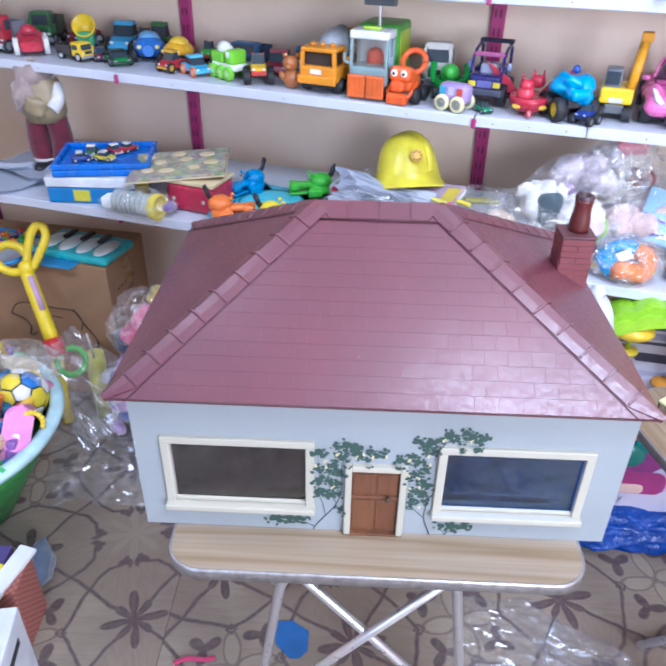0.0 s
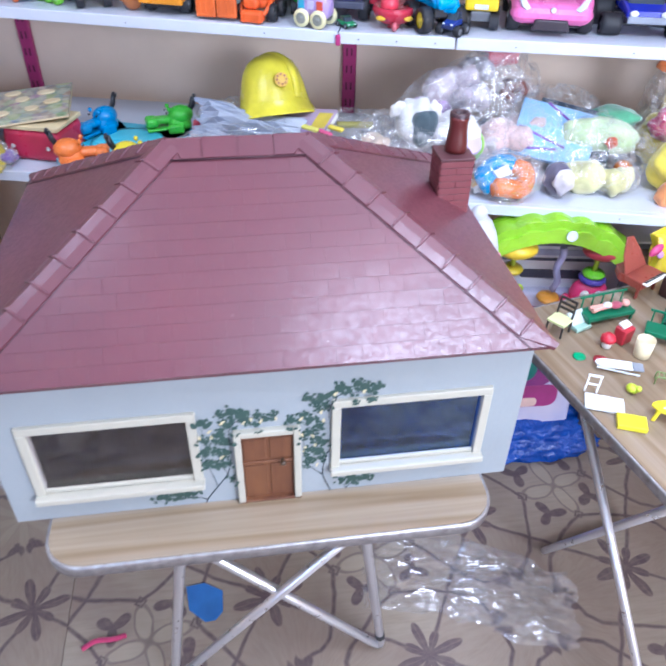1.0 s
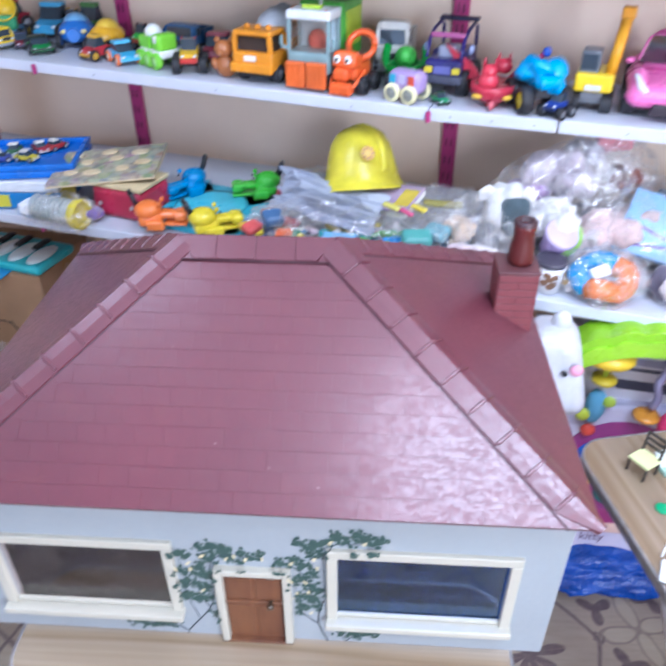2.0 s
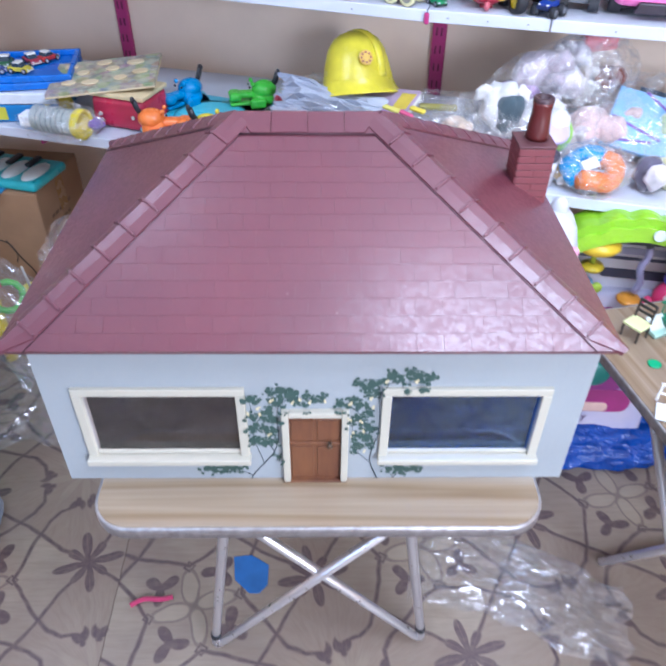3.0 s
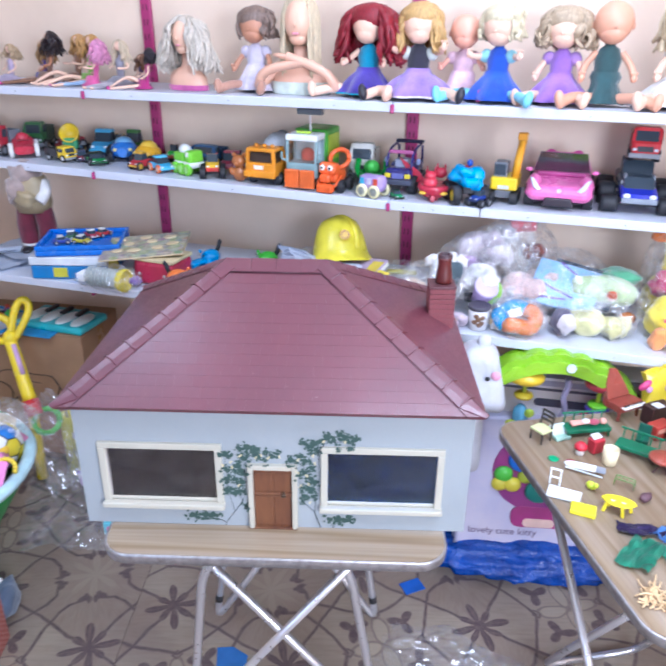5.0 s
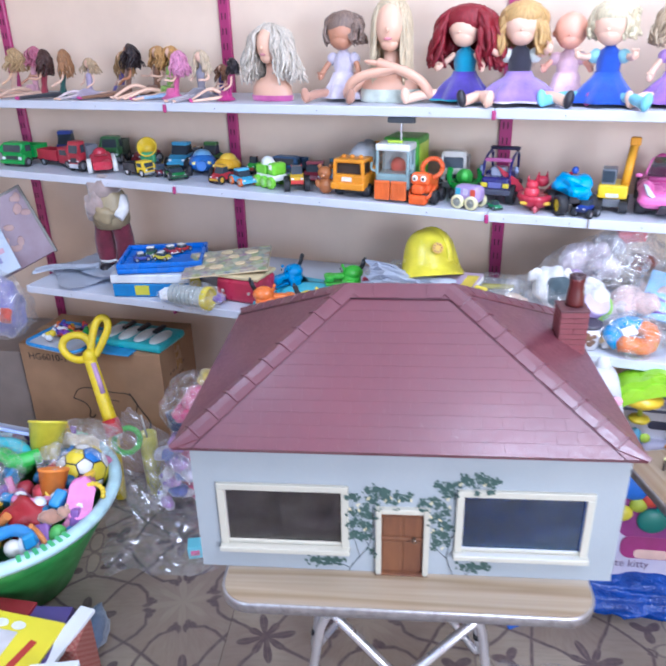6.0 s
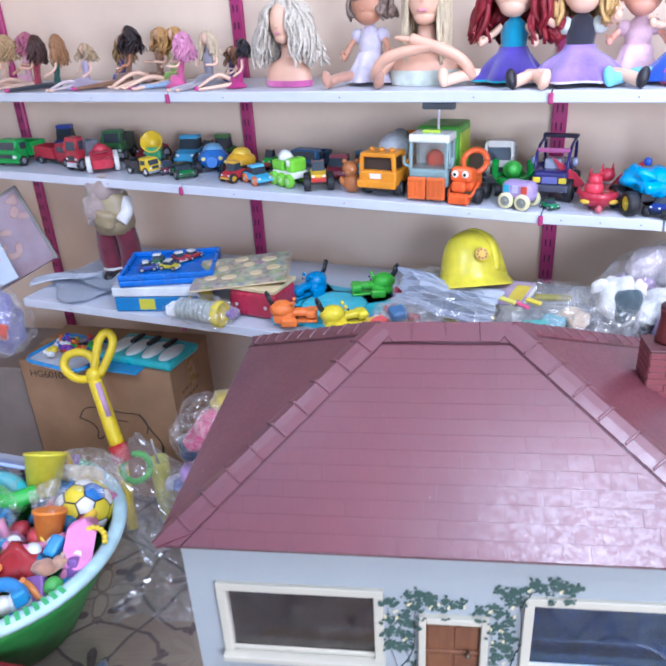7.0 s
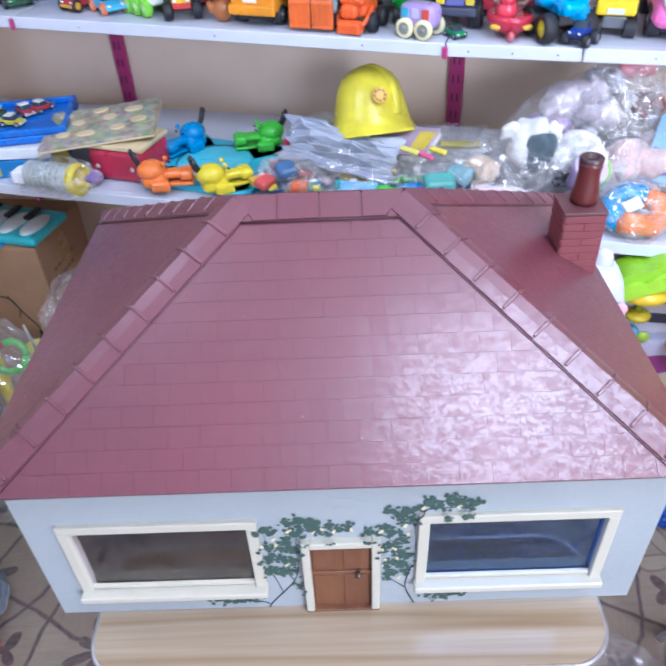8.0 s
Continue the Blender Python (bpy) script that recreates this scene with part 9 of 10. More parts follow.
def push_handle():
    t = thing("push_toy_handle", pose(0, 0, 0), "yellow plastic push toy with a forked loop handle", "push toy")
    y = plastic("ecd01e", .28)
    a, b = Vector((-1.053, 1.109, .34)), Vector((-1.137, 1.205, .555))
    d = (b - a).normalized()
    bm = bmesh.new()
    add_tube(bm, [a, a + d * .03, b - d * .02, b], .026, 14, radii=[.026, .025, .023, .022])
    part("shaft", bm, y, t)
    left = [(-1.137, 1.205, .555), (-1.195, 1.198, .548), (-1.245, 1.214, .585), (-1.235, 1.230, .625), (-1.19, 1.240, .637), (-1.15, 1.238, .625), (-1.128, 1.225, .592)]
    right = [(-1.135, 1.215, .575), (-1.130, 1.235, .625), (-1.115, 1.268, .685), (-1.085, 1.278, .695), (-1.068, 1.264, .662), (-1.09, 1.238, .61), (-1.115, 1.212, .565)]
    bm = bmesh.new()
    for pts in (left, right):
        add_tube(bm, bend(pts, 2), .0145, 10)
    add_ball(bm, (.055, .055, .06), at(-1.135, 1.208, .563), 0, 14, 10)
    part("fork_handle", bm, y, t)
    bm = bmesh.new()
    add_tube(bm, [a + d * .12 + Vector((.016, -.016, .002)), a + d * .24 + Vector((.016, -.016, 0))], .010, 8)
    part("sticker", bm, plastic("c9a2c8", .4), t)
    bm = bmesh.new()
    add_tube(bm, [a - d * .05, a + d * .012], .032, 14)
    part("red_collar", bm, plastic("c42f33", .3), t)
    bm = bmesh.new()
    add_tube(bm, [a + Vector((0, 0, -.03)), Vector((-1.05, 1.08, .02))], .02, 10)
    part("lower_tube", bm, plastic("ecd01e", .28), t)
    bm = bmesh.new()
    pts = [(-.995 + .05 * math.cos(k * math.pi / 6), 1.09 + .03 * math.sin(k * math.pi / 6), .275 + .036 * math.sin(k * math.pi / 6)) for k in range(13)]
    add_tube(bm, pts, .011, 10)
    solid("green_hoop", bm, plastic("5fc03c", .3), Matrix(), "green plastic toy hoop behind the tub", "toy hoop")
    t = thing("yellow_tumbler", pose(-.935, 1.14, .235), "yellow and white toy tumbler with a straw", "cup")
    bm = bmesh.new()
    add_lathe(bm, [(.022, -.234), (.03, -.225), (.034, .04), (.03, .041), (.028, -.02), (.001, -.021)], Matrix(), 18, caps=False)
    part("tumbler", bm, plastic("d8cf3a", .3), t)
    bm = bmesh.new()
    add_lathe(bm, [(.029, .0), (.001, .004)], Matrix(), 18, caps=False)
    part("inner", bm, plastic("dfe3e2", .4), t)
    bm = bmesh.new()
    add_tube(bm, [(0, 0, 0), (-.012, .0, .12)], .004, 8)
    part("straw", bm, plastic("b9b3a8", .3), t)


def tub():
    cx, cy, R, z = -1.245, .655, .37, .365
    t = thing("toy_tub", pose(cx, cy, 0), "large green plastic tub with a pale blue rim, full of toys", "tub")
    bm = bmesh.new()
    add_lathe(bm, [(.001, .002), (.15, .002), (.18, .02), (.25, .15), (.32, z - .10), (.355, z - .03), (.35, z - .03), (.31, z - .10), (.24, .15), (.16, .03), (.001, .02)], Matrix(), 56, caps=False)
    part("bowl", bm, plastic("3f8f42", .35), t)
    bm = bmesh.new()
    add_lathe(bm, [(.345, z - .035), (R, z - .032), (R + .008, z - .015), (R, z - .002), (R - .02, z), (.338, z - .006), (.335, z - .03)], Matrix(), 64, caps=False)
    part("rim", bm, plastic("c3e2e8", .3), t)
    for a0 in (-52, 62):
        for k in range(7):
            a = radians(a0 + k * 3.6)
            box_part("rim_stripe", (.030, .012, .004), at((R - .014) * math.cos(a), (R - .014) * math.sin(a), z + .0003, 0, 0, math.degrees(a)), plastic("5fbf7a", .35), t, .001)
    # the toys inside
    def inside(dx, dy, dz, *r):
        return pose(cx + dx, cy + dy, z + dz, *r)
    ball = thing("soft_football", inside(.225, .125, .0), "soft football with blue, yellow, red and white panels", "ball")
    R0 = .082
    bm = bmesh.new()
    add_ball(bm, (2 * R0 - .003, 2 * R0 - .003, 2 * R0 - .003), Matrix(), 0, 24, 16)
    part("core", bm, plastic("2e3238", .5), ball)
    bm0 = bmesh.new()
    bmesh.ops.create_icosphere(bm0, subdivisions=1, radius=1)
    bm0.verts.ensure_lookup_table()
    first = bm0.verts[0].co.normalized()
    spin = first.rotation_difference(Vector((.50, -.62, .62)).normalized()).to_matrix()
    panels = []
    for v in bm0.verts:
        ax = v.co.normalized()
        ring = [(2 * v.co + e.other_vert(v).co) / 3 for e in v.link_edges]
        x = (ring[0] - ring[0].dot(ax) * ax).normalized()
        y = ax.cross(x)
        panels.append((sorted(ring, key=lambda p: math.atan2(p.dot(y), p.dot(x))), "e9e6e2"))
    for k, f in enumerate(bm0.faces):
        q = [v.co for v in f.verts]
        ring = []
        for i in range(3):
            p, r = q[i], q[(i + 1) % 3]
            ring += [(2 * p + r) / 3, (p + 2 * r) / 3]
        panels.append((ring, ("e2cc2a", "2f78c8", "e2cc2a", "c4374a", "e2cc2a")[k % 5]))
    for ring, col in panels:
        bm = bmesh.new()
        c = sum(ring, Vector()) / len(ring)
        ring = [c + (p - c) * .91 for p in ring]
        n, steps, rows = len(ring), 4, []
        for j in range(1, steps + 1):
            row = []
            for i in range(n):
                for h in range(3):
                    p = ring[i].lerp(ring[(i + 1) % n], h / 3)
                    row.append(bm.verts.new(spin @ (c.lerp(p, j / steps)).normalized() * (R0 + .002 * (1 - (j / steps) ** 4))))
            rows.append(row)
        mid_v = bm.verts.new(spin @ c.normalized() * (R0 + .002))
        k = len(rows[0])
        for i in range(k):
            bm.faces.new((mid_v, rows[0][i], rows[0][(i + 1) % k])).smooth = True
            for p, r in zip(rows, rows[1:]):
                bm.faces.new((p[i], r[i], r[(i + 1) % k], p[(i + 1) % k])).smooth = True
        part("panel", bm, plastic(col, .4), ball)
    bm0.free()

    def bucket(dx, dy, dz, r, h, col, label, tilt=0):
        b = thing("toy_bucket", inside(dx, dy, dz, tilt, 0, 0), label, "toy bucket", "toy buckets")
        bm = bmesh.new()
        add_lathe(bm, [(.001, 0), (r * .72, 0), (r, h), (r * 1.05, h), (r * 1.05, h + .008), (r * .94, h + .008), (r * .68, .008), (.001, .007)], Matrix(), 26, caps=False)
        part("pail", bm, plastic(col, .35), b)
    bucket(.105, .13, .035, .058, .115, "ddd23a", "yellow toy bucket standing in the tub", -32)
    bucket(.195, -.02, .008, .044, .075, "ea8a34", "orange toy bucket in the tub", -28)
    film_bag(inside(.17, .06, .05), (.11, .10, .10), "crumpled clear film over the buckets", 41, .35)
    bm = bmesh.new()
    add_prism(bm, rounded(.075, .14, .036, 6), .055, at(0, 0, 0, -60, 0, 0), 0, .012)
    solid("pink_toy_phone", bm, plastic("e58ac4", .3), inside(.292, -.045, .012, 0, 22, 20), "pink rounded plastic toy in the tub", "toy")
    bm = bmesh.new()
    for k in range(7):
        a = -.4 + k * .38
        add_ball(bm, (.017, .017, .017), at(.03 * math.cos(a), .03 * math.sin(a), 0), 0, 8, 6)
    solid("beaded_toy", bm, plastic("e6cb34", .35), inside(.325, -.02, .02, 60, 0, 20), "small yellow beaded toy", "toy")
    bm = bmesh.new()
    add_tube(bm, bend([(-.09, 0, 0), (-.05, .05, .02), (.0, .06, .03), (.05, .02, .02), (.11, .07, .02)], 2), .025, 10)
    solid("green_toy_tube", bm, plastic("4cb84a", .3), inside(.0, .03, .05), "bright green plastic toy bow", "toy")
    bm = bmesh.new()
    add_tube(bm, bend([(-.10, 0, 0), (-.05, .03, .02), (.03, .03, .02), (.09, -.01, .0)], 2), .026, 10)
    solid("cyan_toy_tube", bm, plastic("55bcc8", .3), inside(-.02, .11, .06), "turquoise plastic toy handle", "toy")
    bm = bmesh.new()
    add_ball(bm, (.15, .12, .13), Matrix(), 0, 22, 15, .35, 2)
    solid("red_satin_pouch", bm, plastic("a32c34", .2), inside(.15, -.10, -.02), "shiny red pouch in the tub", "pouch")
    bm = bmesh.new()
    add_tube(bm, bend([(-.05, 0, 0), (0, .02, .015), (.05, 0, .015), (.07, -.02, .0)], 2), .018, 10)
    solid("blue_toy", bm, plastic("4b90d0", .35), inside(.16, -.20, .0), "blue plastic toy in the tub", "toy")
    bm = bmesh.new()
    add_lathe(bm, [(.065, 0), (.07, .01), (.05, .03), (.001, .035)], Matrix(), 24, caps=False)
    solid("pale_dome", bm, plastic("b9cdd8", .3), inside(.05, -.23, .0, 10), "pale blue plastic dome toy", "toy")
    plush("brown_soft_toy", inside(.235, -.12, -.01), (("body", (.07, .05, .04), (0, 0, .02), (0, 0, 0), "b98a72"), ("head", (.036, .034, .034), (.036, .015, .028), (0, 0, 0), "c49a82"), ("ear", (.012, .012, .024), (.045, .02, .045), (0, 20, 0), "d6b09c")), "small brown soft toy in the tub")
    plush("cream_soft_toy", inside(.20, .22, .0), (("body", (.10, .08, .07), (0, 0, .03), (0, 0, 0), "d6c6a8"), ("head", (.06, .05, .05), (-.05, 0, .05), (0, 0, 0), "dccfb6")), "cream soft toy in the tub")
    bm = bmesh.new()
    add_box(bm, (.24, .17, .012), Matrix(), .004)
    solid("picture_book", bm, paint("blue_book_cover", "c9d3e6", .4, 18, .1, .2, "4a6ac0"), inside(-.05, .22, .09, -30, 18, 10), "picture book with a pale cover standing in the tub", "book")
    bm = bmesh.new()
    add_box(bm, (.2, .15, .02), Matrix(), .004)
    solid("picture_book", bm, paint("violet_book_cover", "5a62c0", .4, 18, .1, .2, "8a5ac0"), inside(-.03, .17, .03, -20, 10, 4), "blue violet picture book in the tub", "book")
    rnd = random.Random(21)
    cols = ("d8d2c6", "3f8fc8", "c0404c", "e2b93a", "5fb054", "8a5fa8", "e0e2e6", "d98a4a", "2f6f9a", "cf86a8")
    for k in range(240):
        a, r = rnd.uniform(0, 6.283), .32 * math.sqrt(rnd.random())
        s = rnd.uniform(.03, .06)
        bm = bmesh.new()
        if k % 4 == 0:
            add_ball(bm, (s * 1.3, s, s), Matrix(), 0, 12, 8)
        elif k % 4 == 1:
            add_box(bm, (s * 1.4, s, s * .6), Matrix(), s * .15)
        elif k % 4 == 2:
            add_lathe(bm, [(s * .4, -s * .5), (s * .5, 0), (s * .35, s * .5)], Matrix(), 12)
        else:
            add_tube(bm, bend([(-s, 0, 0), (0, s * .6, 0), (s, 0, 0)], 2), s * .25, 8)
        solid("tub_toy", bm, plastic(cols[k % 10], .35), inside(r * math.cos(a), r * math.sin(a), rnd.uniform(-.04, .018) + .02 * (1 - r / .3), rnd.uniform(0, 180), rnd.uniform(0, 180), rnd.uniform(0, 180)), "small coloured plastic toy among others in the tub", "toy", "toys in the tub")
    film_bag(inside(-.06, .0, .02), (.36, .44, .16), "clear film bag over the toys in the tub", 43, .25)
    film_bag(inside(.2, .20, .02), (.30, .22, .12), "clear film bag hanging over the tub's rim", 44, .3)
    film_sheet(pose(-.90, .93, .30, 18, 26, -30), .36, .26, .05, "clear film hanging from the tub to the floor", 45, 76)


def floor_bits():
    film_sheet(pose(-.87, .95, .0, 0, 0, 20), .36, .52, .07, "crumpled clear film on the floor beside the tub", 47, 80)
    thin = sheet_film(.84)
    film_sheet(pose(.40, .29, .0, 0, 0, -20), .30, .26, .03, "thin clear film bag lying flat on the floor", 51, 70, thin)
    film_sheet(pose(.60, .19, .0, 0, 0, -20), .30, .24, .06, "crumpled clear film bag on the floor", 53, 70, sheet_film(.80))
    # blue plastic tag
    bm = bmesh.new()
    add_prism(bm, [(-.046, .05), (.0, .052), (.044, .02), (.04, -.035), (.02, -.055), (-.005, -.055), (-.042, -.015)], .003, at(0, 0, .0025, -90), 0, .0008)
    solid("blue_plastic_piece", bm, plastic("3a72b8", .4), pose(-.172, .277, 0, 0, 0, 4), "flat blue plastic piece on the floor under the table", "plastic piece")
    bm = bmesh.new()
    add_box(bm, (.07, .05, .004), at(0, 0, .003), .001)
    solid("blue_plastic_piece", bm, plastic("2f62c0", .4), pose(.362, .585, 0, 0, 0, 25), "small blue plastic piece on the floor", "plastic piece")
    bm = bmesh.new()
    add_tube(bm, bend([(-.05, -.01, .006), (-.02, .008, .008), (.02, .004, .006), (.05, .012, .006)], 2), .007, 8, flat=.6)
    solid("pink_ribbon", bm, fabric("b83a66"), pose(-.41, .20, 0, 0, 0, 0), "crumpled dark pink ribbon on the floor", "ribbon")
    # blue tarpaulin sack
    m = Net("blue_sack_film")
    n1, n2 = m.noise(m.coords(), 14, 4, .6), m.noise(m.coords(), 45, 3)
    m.bump(m.math("ADD", n1, m.math("MULTIPLY", n2, .4)), 1.0, .02)
    m.set(color=m.mix(m.ramp(n1, .35, .7), hexc("1f4fae"), hexc("153a86")), rough=.22)
    bm = bmesh.new()
    bmesh.ops.create_icosphere(bm, subdivisions=5, radius=.5)
    for w in bm.verts:
        p = w.co.copy()
        w.co = p * (1 + .3 * noise.noise(p * 3) - .3 * abs(noise.noise(p * 5)) - .16 * abs(noise.noise(p * 11)))
        w.co = Vector((w.co.x * .76, w.co.y * .24, max(-.045, w.co.z * .19) + .046))
    for f in bm.faces:
        f.smooth = True
    solid("blue_plastic_sack", bm, m.mat, pose(.76, .705, 0, 0, 0, 0), "crumpled shiny blue plastic sack on the floor", "plastic sack")
    # printed carrier with balls
    t = thing("printed_ball_bag", pose(.71, .665, .10, -8, 0, -3), "printed lilac and purple bag of coloured balls", "printed bag")
    card = paint("lilac_print", "c6c0d0", .45, 14, .1, .12, "8f98c8")
    box_part("panel", (.42, .10, .46), at(0, .05, .23), card, t, .012, seg=3)
    box_part("bottom_band", (.421, .101, .012), at(0, .05, .004), plastic("e3e0e6", .4), t, .002)
    bm = bmesh.new()
    add_prism(bm, [(.15 * math.cos(a * .2618) + .04, .14 * math.sin(a * .2618) + .28) for a in range(24)], .004, at(0, -.001, 0), 0, .001)
    part("printed_pool", bm, paint("magenta_print", "8c2f74", .4, 40, .1, .2, "5a2a70"), t)
    bm = bmesh.new()
    add_prism(bm, rounded(.20, .075, .03, 4, .06, .12), .004, at(0, -.002, 0), 0, .001)
    part("printed_banner", bm, plastic("9a3276", .4), t)
    bm = bmesh.new()
    add_prism(bm, rounded(.10, .03, .014, 4, .05, .10), .004, at(0, -.004, 0), 0, .001)
    part("printed_badge", bm, plastic("e0c0b4", .4), t)
    text_part(t, "lovely cute kitty", at(-.17, -.0015, .052, 90), .034, plastic("6f5a78", .5))
    for k, (x, z, c, r) in enumerate(((-.02, .32, "2f6fd0", .045), (-.075, .27, "5fc23c", .03), (-.045, .235, "dfd23a", .028), (-.085, .235, "dfd23a", .026), (-.005, .265, "b4c23a", .026), (.04, .215, "2f7f74", .045), (.03, .285, "c84a3a", .028), (.085, .26, "2f8f8a", .04), (.10, .32, "3a62b8", .03))):
        bm = bmesh.new()
        add_ball(bm, (2 * r, .03, 2 * r * .9), at(x, -.006, z), 0, 16, 10)
        part("printed_ball", bm, plastic(c, .3), t)


def arch_toy():
    """A baby's play arch with hanging toys, in front of white packaging."""
    t = thing("play_arch", pose(.752, .700, .003, 0, 0, -9), "lime green plastic play arch with hanging toys", "play arch")
    g = plastic("90c41c", .28)
    bm = bmesh.new()
    outer, inner = [], []
    n = 56
    for k in range(n + 1):
        a = k / n
        x = -.225 + .45 * a
        base = .70 + .098 * (1 - (2 * a - 1) ** 2) ** .8 - .03 * (2 * a - 1) ** 2
        outer.append((x * 1.04, base + .010 * abs(math.sin(a * math.pi * 7))))
        inner.append((x * .97, base - .052 - .03 * (1 - (2 * a - 1) ** 2) * 0))
    add_prism(bm, outer + list(reversed(inner)), .075, Matrix(), 0, .0025, True)
    part("arch", bm, g, t)
    bm = bmesh.new()
    front = [(x * .98, z - .02 - .004 * abs(math.sin(i * .51))) for i, (x, z) in enumerate(outer)]
    add_prism(bm, front + list(reversed(inner)), .086, Matrix(), 0, .0025, True)
    part("arch_overlay", bm, plastic("9ccc26", .28), t)
    for s in (-1, 1):
        bm = bmesh.new()
        low_end = .0 if s > 0 else .56
        add_tube(bm, bend([(s * .222, 0, .66), (s * .236, 0, .61), (s * .24, 0, max(low_end, .2) if s > 0 else .58), (s * .24, 0, low_end)], 2), .022, 12, flat=1.4)
        part("arch_leg", bm, g if s < 0 else plastic("4a4c58", .4), t)
    bm = bmesh.new()
    add_lathe(bm, [(.014, 0), (.013, .004)], at(.030, -.046, .768, 82), 20)
    part("badge", bm, plastic("dfe6ea", .3), t)
    for x, c, name in ((-.085, "e8c62a", "yellow_cap"), (.135, "b93a48", "red_cap")):
        bm = bmesh.new()
        add_ball(bm, (.11, .08, .05), at(x, -.006, .708), 0, 16, 9)
        part(name, bm, plastic(c, .3), t)
    for x, c, z in ((-.085, "d9c22a", .645), (.128, "7fd02a", .635)):
        bm = bmesh.new()
        add_tube(bm, [(x, 0, .72), (x, 0, z)], .007, 8)
        part("hanger", bm, plastic("b6c83a", .3), t)
        bm = bmesh.new()
        add_lathe(bm, [(.026, z - .006), (.029, z), (.026, z + .005), (.010, z + .010)], at(x, 0, 0), 20)
        part("hanging_disc", bm, plastic(c, .3), t)
    bm = bmesh.new()
    add_ball(bm, (.045, .04, .10), at(-.088, 0, .565), 0, 14, 10, .15, 3)
    part("hanging_bird", bm, plastic("6fb0d8", .35), t)
    for x, z, c, s in ((-.113, .545, "c9d83a", .035), (-.063, .59, "b9d84a", .03), (-.093, .50, "d84a3a", .035)):
        bm = bmesh.new()
        add_ball(bm, (s, s * .6, s), at(x, -.012, z), 0, 10, 7)
        part("bird_wing", bm, plastic(c, .35), t)
    bm = bmesh.new()
    pts = [(.034 + .005 * math.sin(k), .0, .71 - .013 * k) for k in range(11)]
    add_tube(bm, pts, .009, 10)
    part("twisted_stem", bm, plastic("a9a4c8", .3), t)
    bm = bmesh.new()
    add_lathe(bm, [(.026, .550), (.031, .556), (.027, .562), (.010, .566)], at(.026, 0, 0), 20)
    part("orange_disc", bm, plastic("e8a03a", .3), t)
    bm = bmesh.new()
    add_ball(bm, (.10, .075, .085), at(.128, 0, .575), 0, 16, 11)
    for s in (-1, 1):
        add_ball(bm, (.034, .034, .07), at(.128 + s * .056, 0, .535), 0, 10, 7)
    part("hanging_crab", bm, plastic("e2417a", .3), t)
    bm = bmesh.new()
    add_lathe(bm, [(.03, .612), (.036, .62), (.03, .628)], at(.128, 0, 0), 18)
    part("violet_ring", bm, plastic("5a4aa8", .3), t)
    for s in (-1, 1):
        bm = bmesh.new()
        add_ball(bm, (.024, .014, .026), at(.123 + s * .018, -.034, .59), 0, 10, 7)
        part("crab_eye", bm, plastic("eceae6", .3), t)
    # packaging box behind
    t = thing("toy_packaging", pose(.83, .80, 0, 0, 0, -10), "white and violet printed toy packaging box", "toy box")
    box_part("carton", (.60, .10, .70), at(0, 0, .35), paint("white_print", "e2e2ea", .4, 12, .05, .1, "cfccda"), t, .004)
    for z, h, c in ((.688, .014, "62626e"), (.662, .018, "a9abc8"), (.640, .008, "50526a"), (.46, .02, "a9add0"), (.40, .05, "7a5a9a")):
        box_part("printed_stripe", (.58, .003, h), at(0, -.0515, z), plastic(c, .4), t, .0005)
    bm = bmesh.new()
    add_prism(bm, rounded(.17, .026, .012, 4, -.02, .595), .003, at(0, -.0515, 0), 0, .0005)
    part("carry_slot", bm, plastic("4a4c60", .5), t, "dark carry slot")
    # white soft hippo behind the house
    t = thing("hippo_toy", pose(.503, .60, .46, 0, 0, -8), "smooth white toy hippo with pink cheeks behind the house", "toy")
    white = plastic("c9cad2", .45)
    bm = bmesh.new()
    add_box(bm, (.10, .15, .21), at(-.02, .03, .105), .03, 4, taper=(.9, .9))
    part("body", bm, white, t)
    bm = bmesh.new()
    add_box(bm, (.18, .13, .19), at(-.004, .0, .312), .034, 5, taper=(.5, .8))
    part("head", bm, white, t)
    for x, z, c in ((.006, .414, white), (-.068, .385, plastic("d83a6a", .45))):
        ball_part("ear", (.038, .03, .045), at(x, .0, z), c, t)
    for x, y in ((.058, -.060), (-.055, -.060)):
        ball_part("cheek", (.026, .012, .026), at(x * .72, y, .342), plastic("eaa6c2", .5), t)
        ball_part("eye", (.013, .010, .013), at(x * .36, y - .002, .333), plastic("26262c", .2), t)
    bm = bmesh.new()
    add_box(bm, (.22, .16, .46), at(0, 0, .23), .01)
    solid("lilac_box", bm, paint("lilac_card", "8f86a8", .5, 20, .1, .2, "6a6480"), pose(.60, .93, 0, 0, 0, -14), "grey lilac cardboard box behind the house", "cardboard box")
    # yellow star-shaped toy beside the arch
    t = thing("star_toy", pose(1.020, .60, .748, -18, 14, 0) @ Matrix.Scale(.86, 4), "yellow star-shaped toy with a pink bow", "toy")
    bm = bmesh.new()
    add_prism(bm, [((.092 if k % 2 == 0 else .050) * math.sin(k * math.pi / 5), (.092 if k % 2 == 0 else .050) * math.cos(k * math.pi / 5)) for k in range(10)], .045, Matrix(), 0, .014)
    part("star", bm, plastic("ead02a", .3), t)
    for sx, z in ((-1, .0), (1, .02)):
        ball_part("cheek", (.022, .012, .022), at(-.03 + .03 * sx, -.024, z - .02), plastic("d9a2d8", .35), t)
    ball_part("bow", (.05, .02, .024), at(-.075, -.022, -.01, 0, -50), plastic("c8407a", .35), t)
    bm = bmesh.new()
    add_box(bm, (.16, .14, .68), at(0, 0, .34), .004)
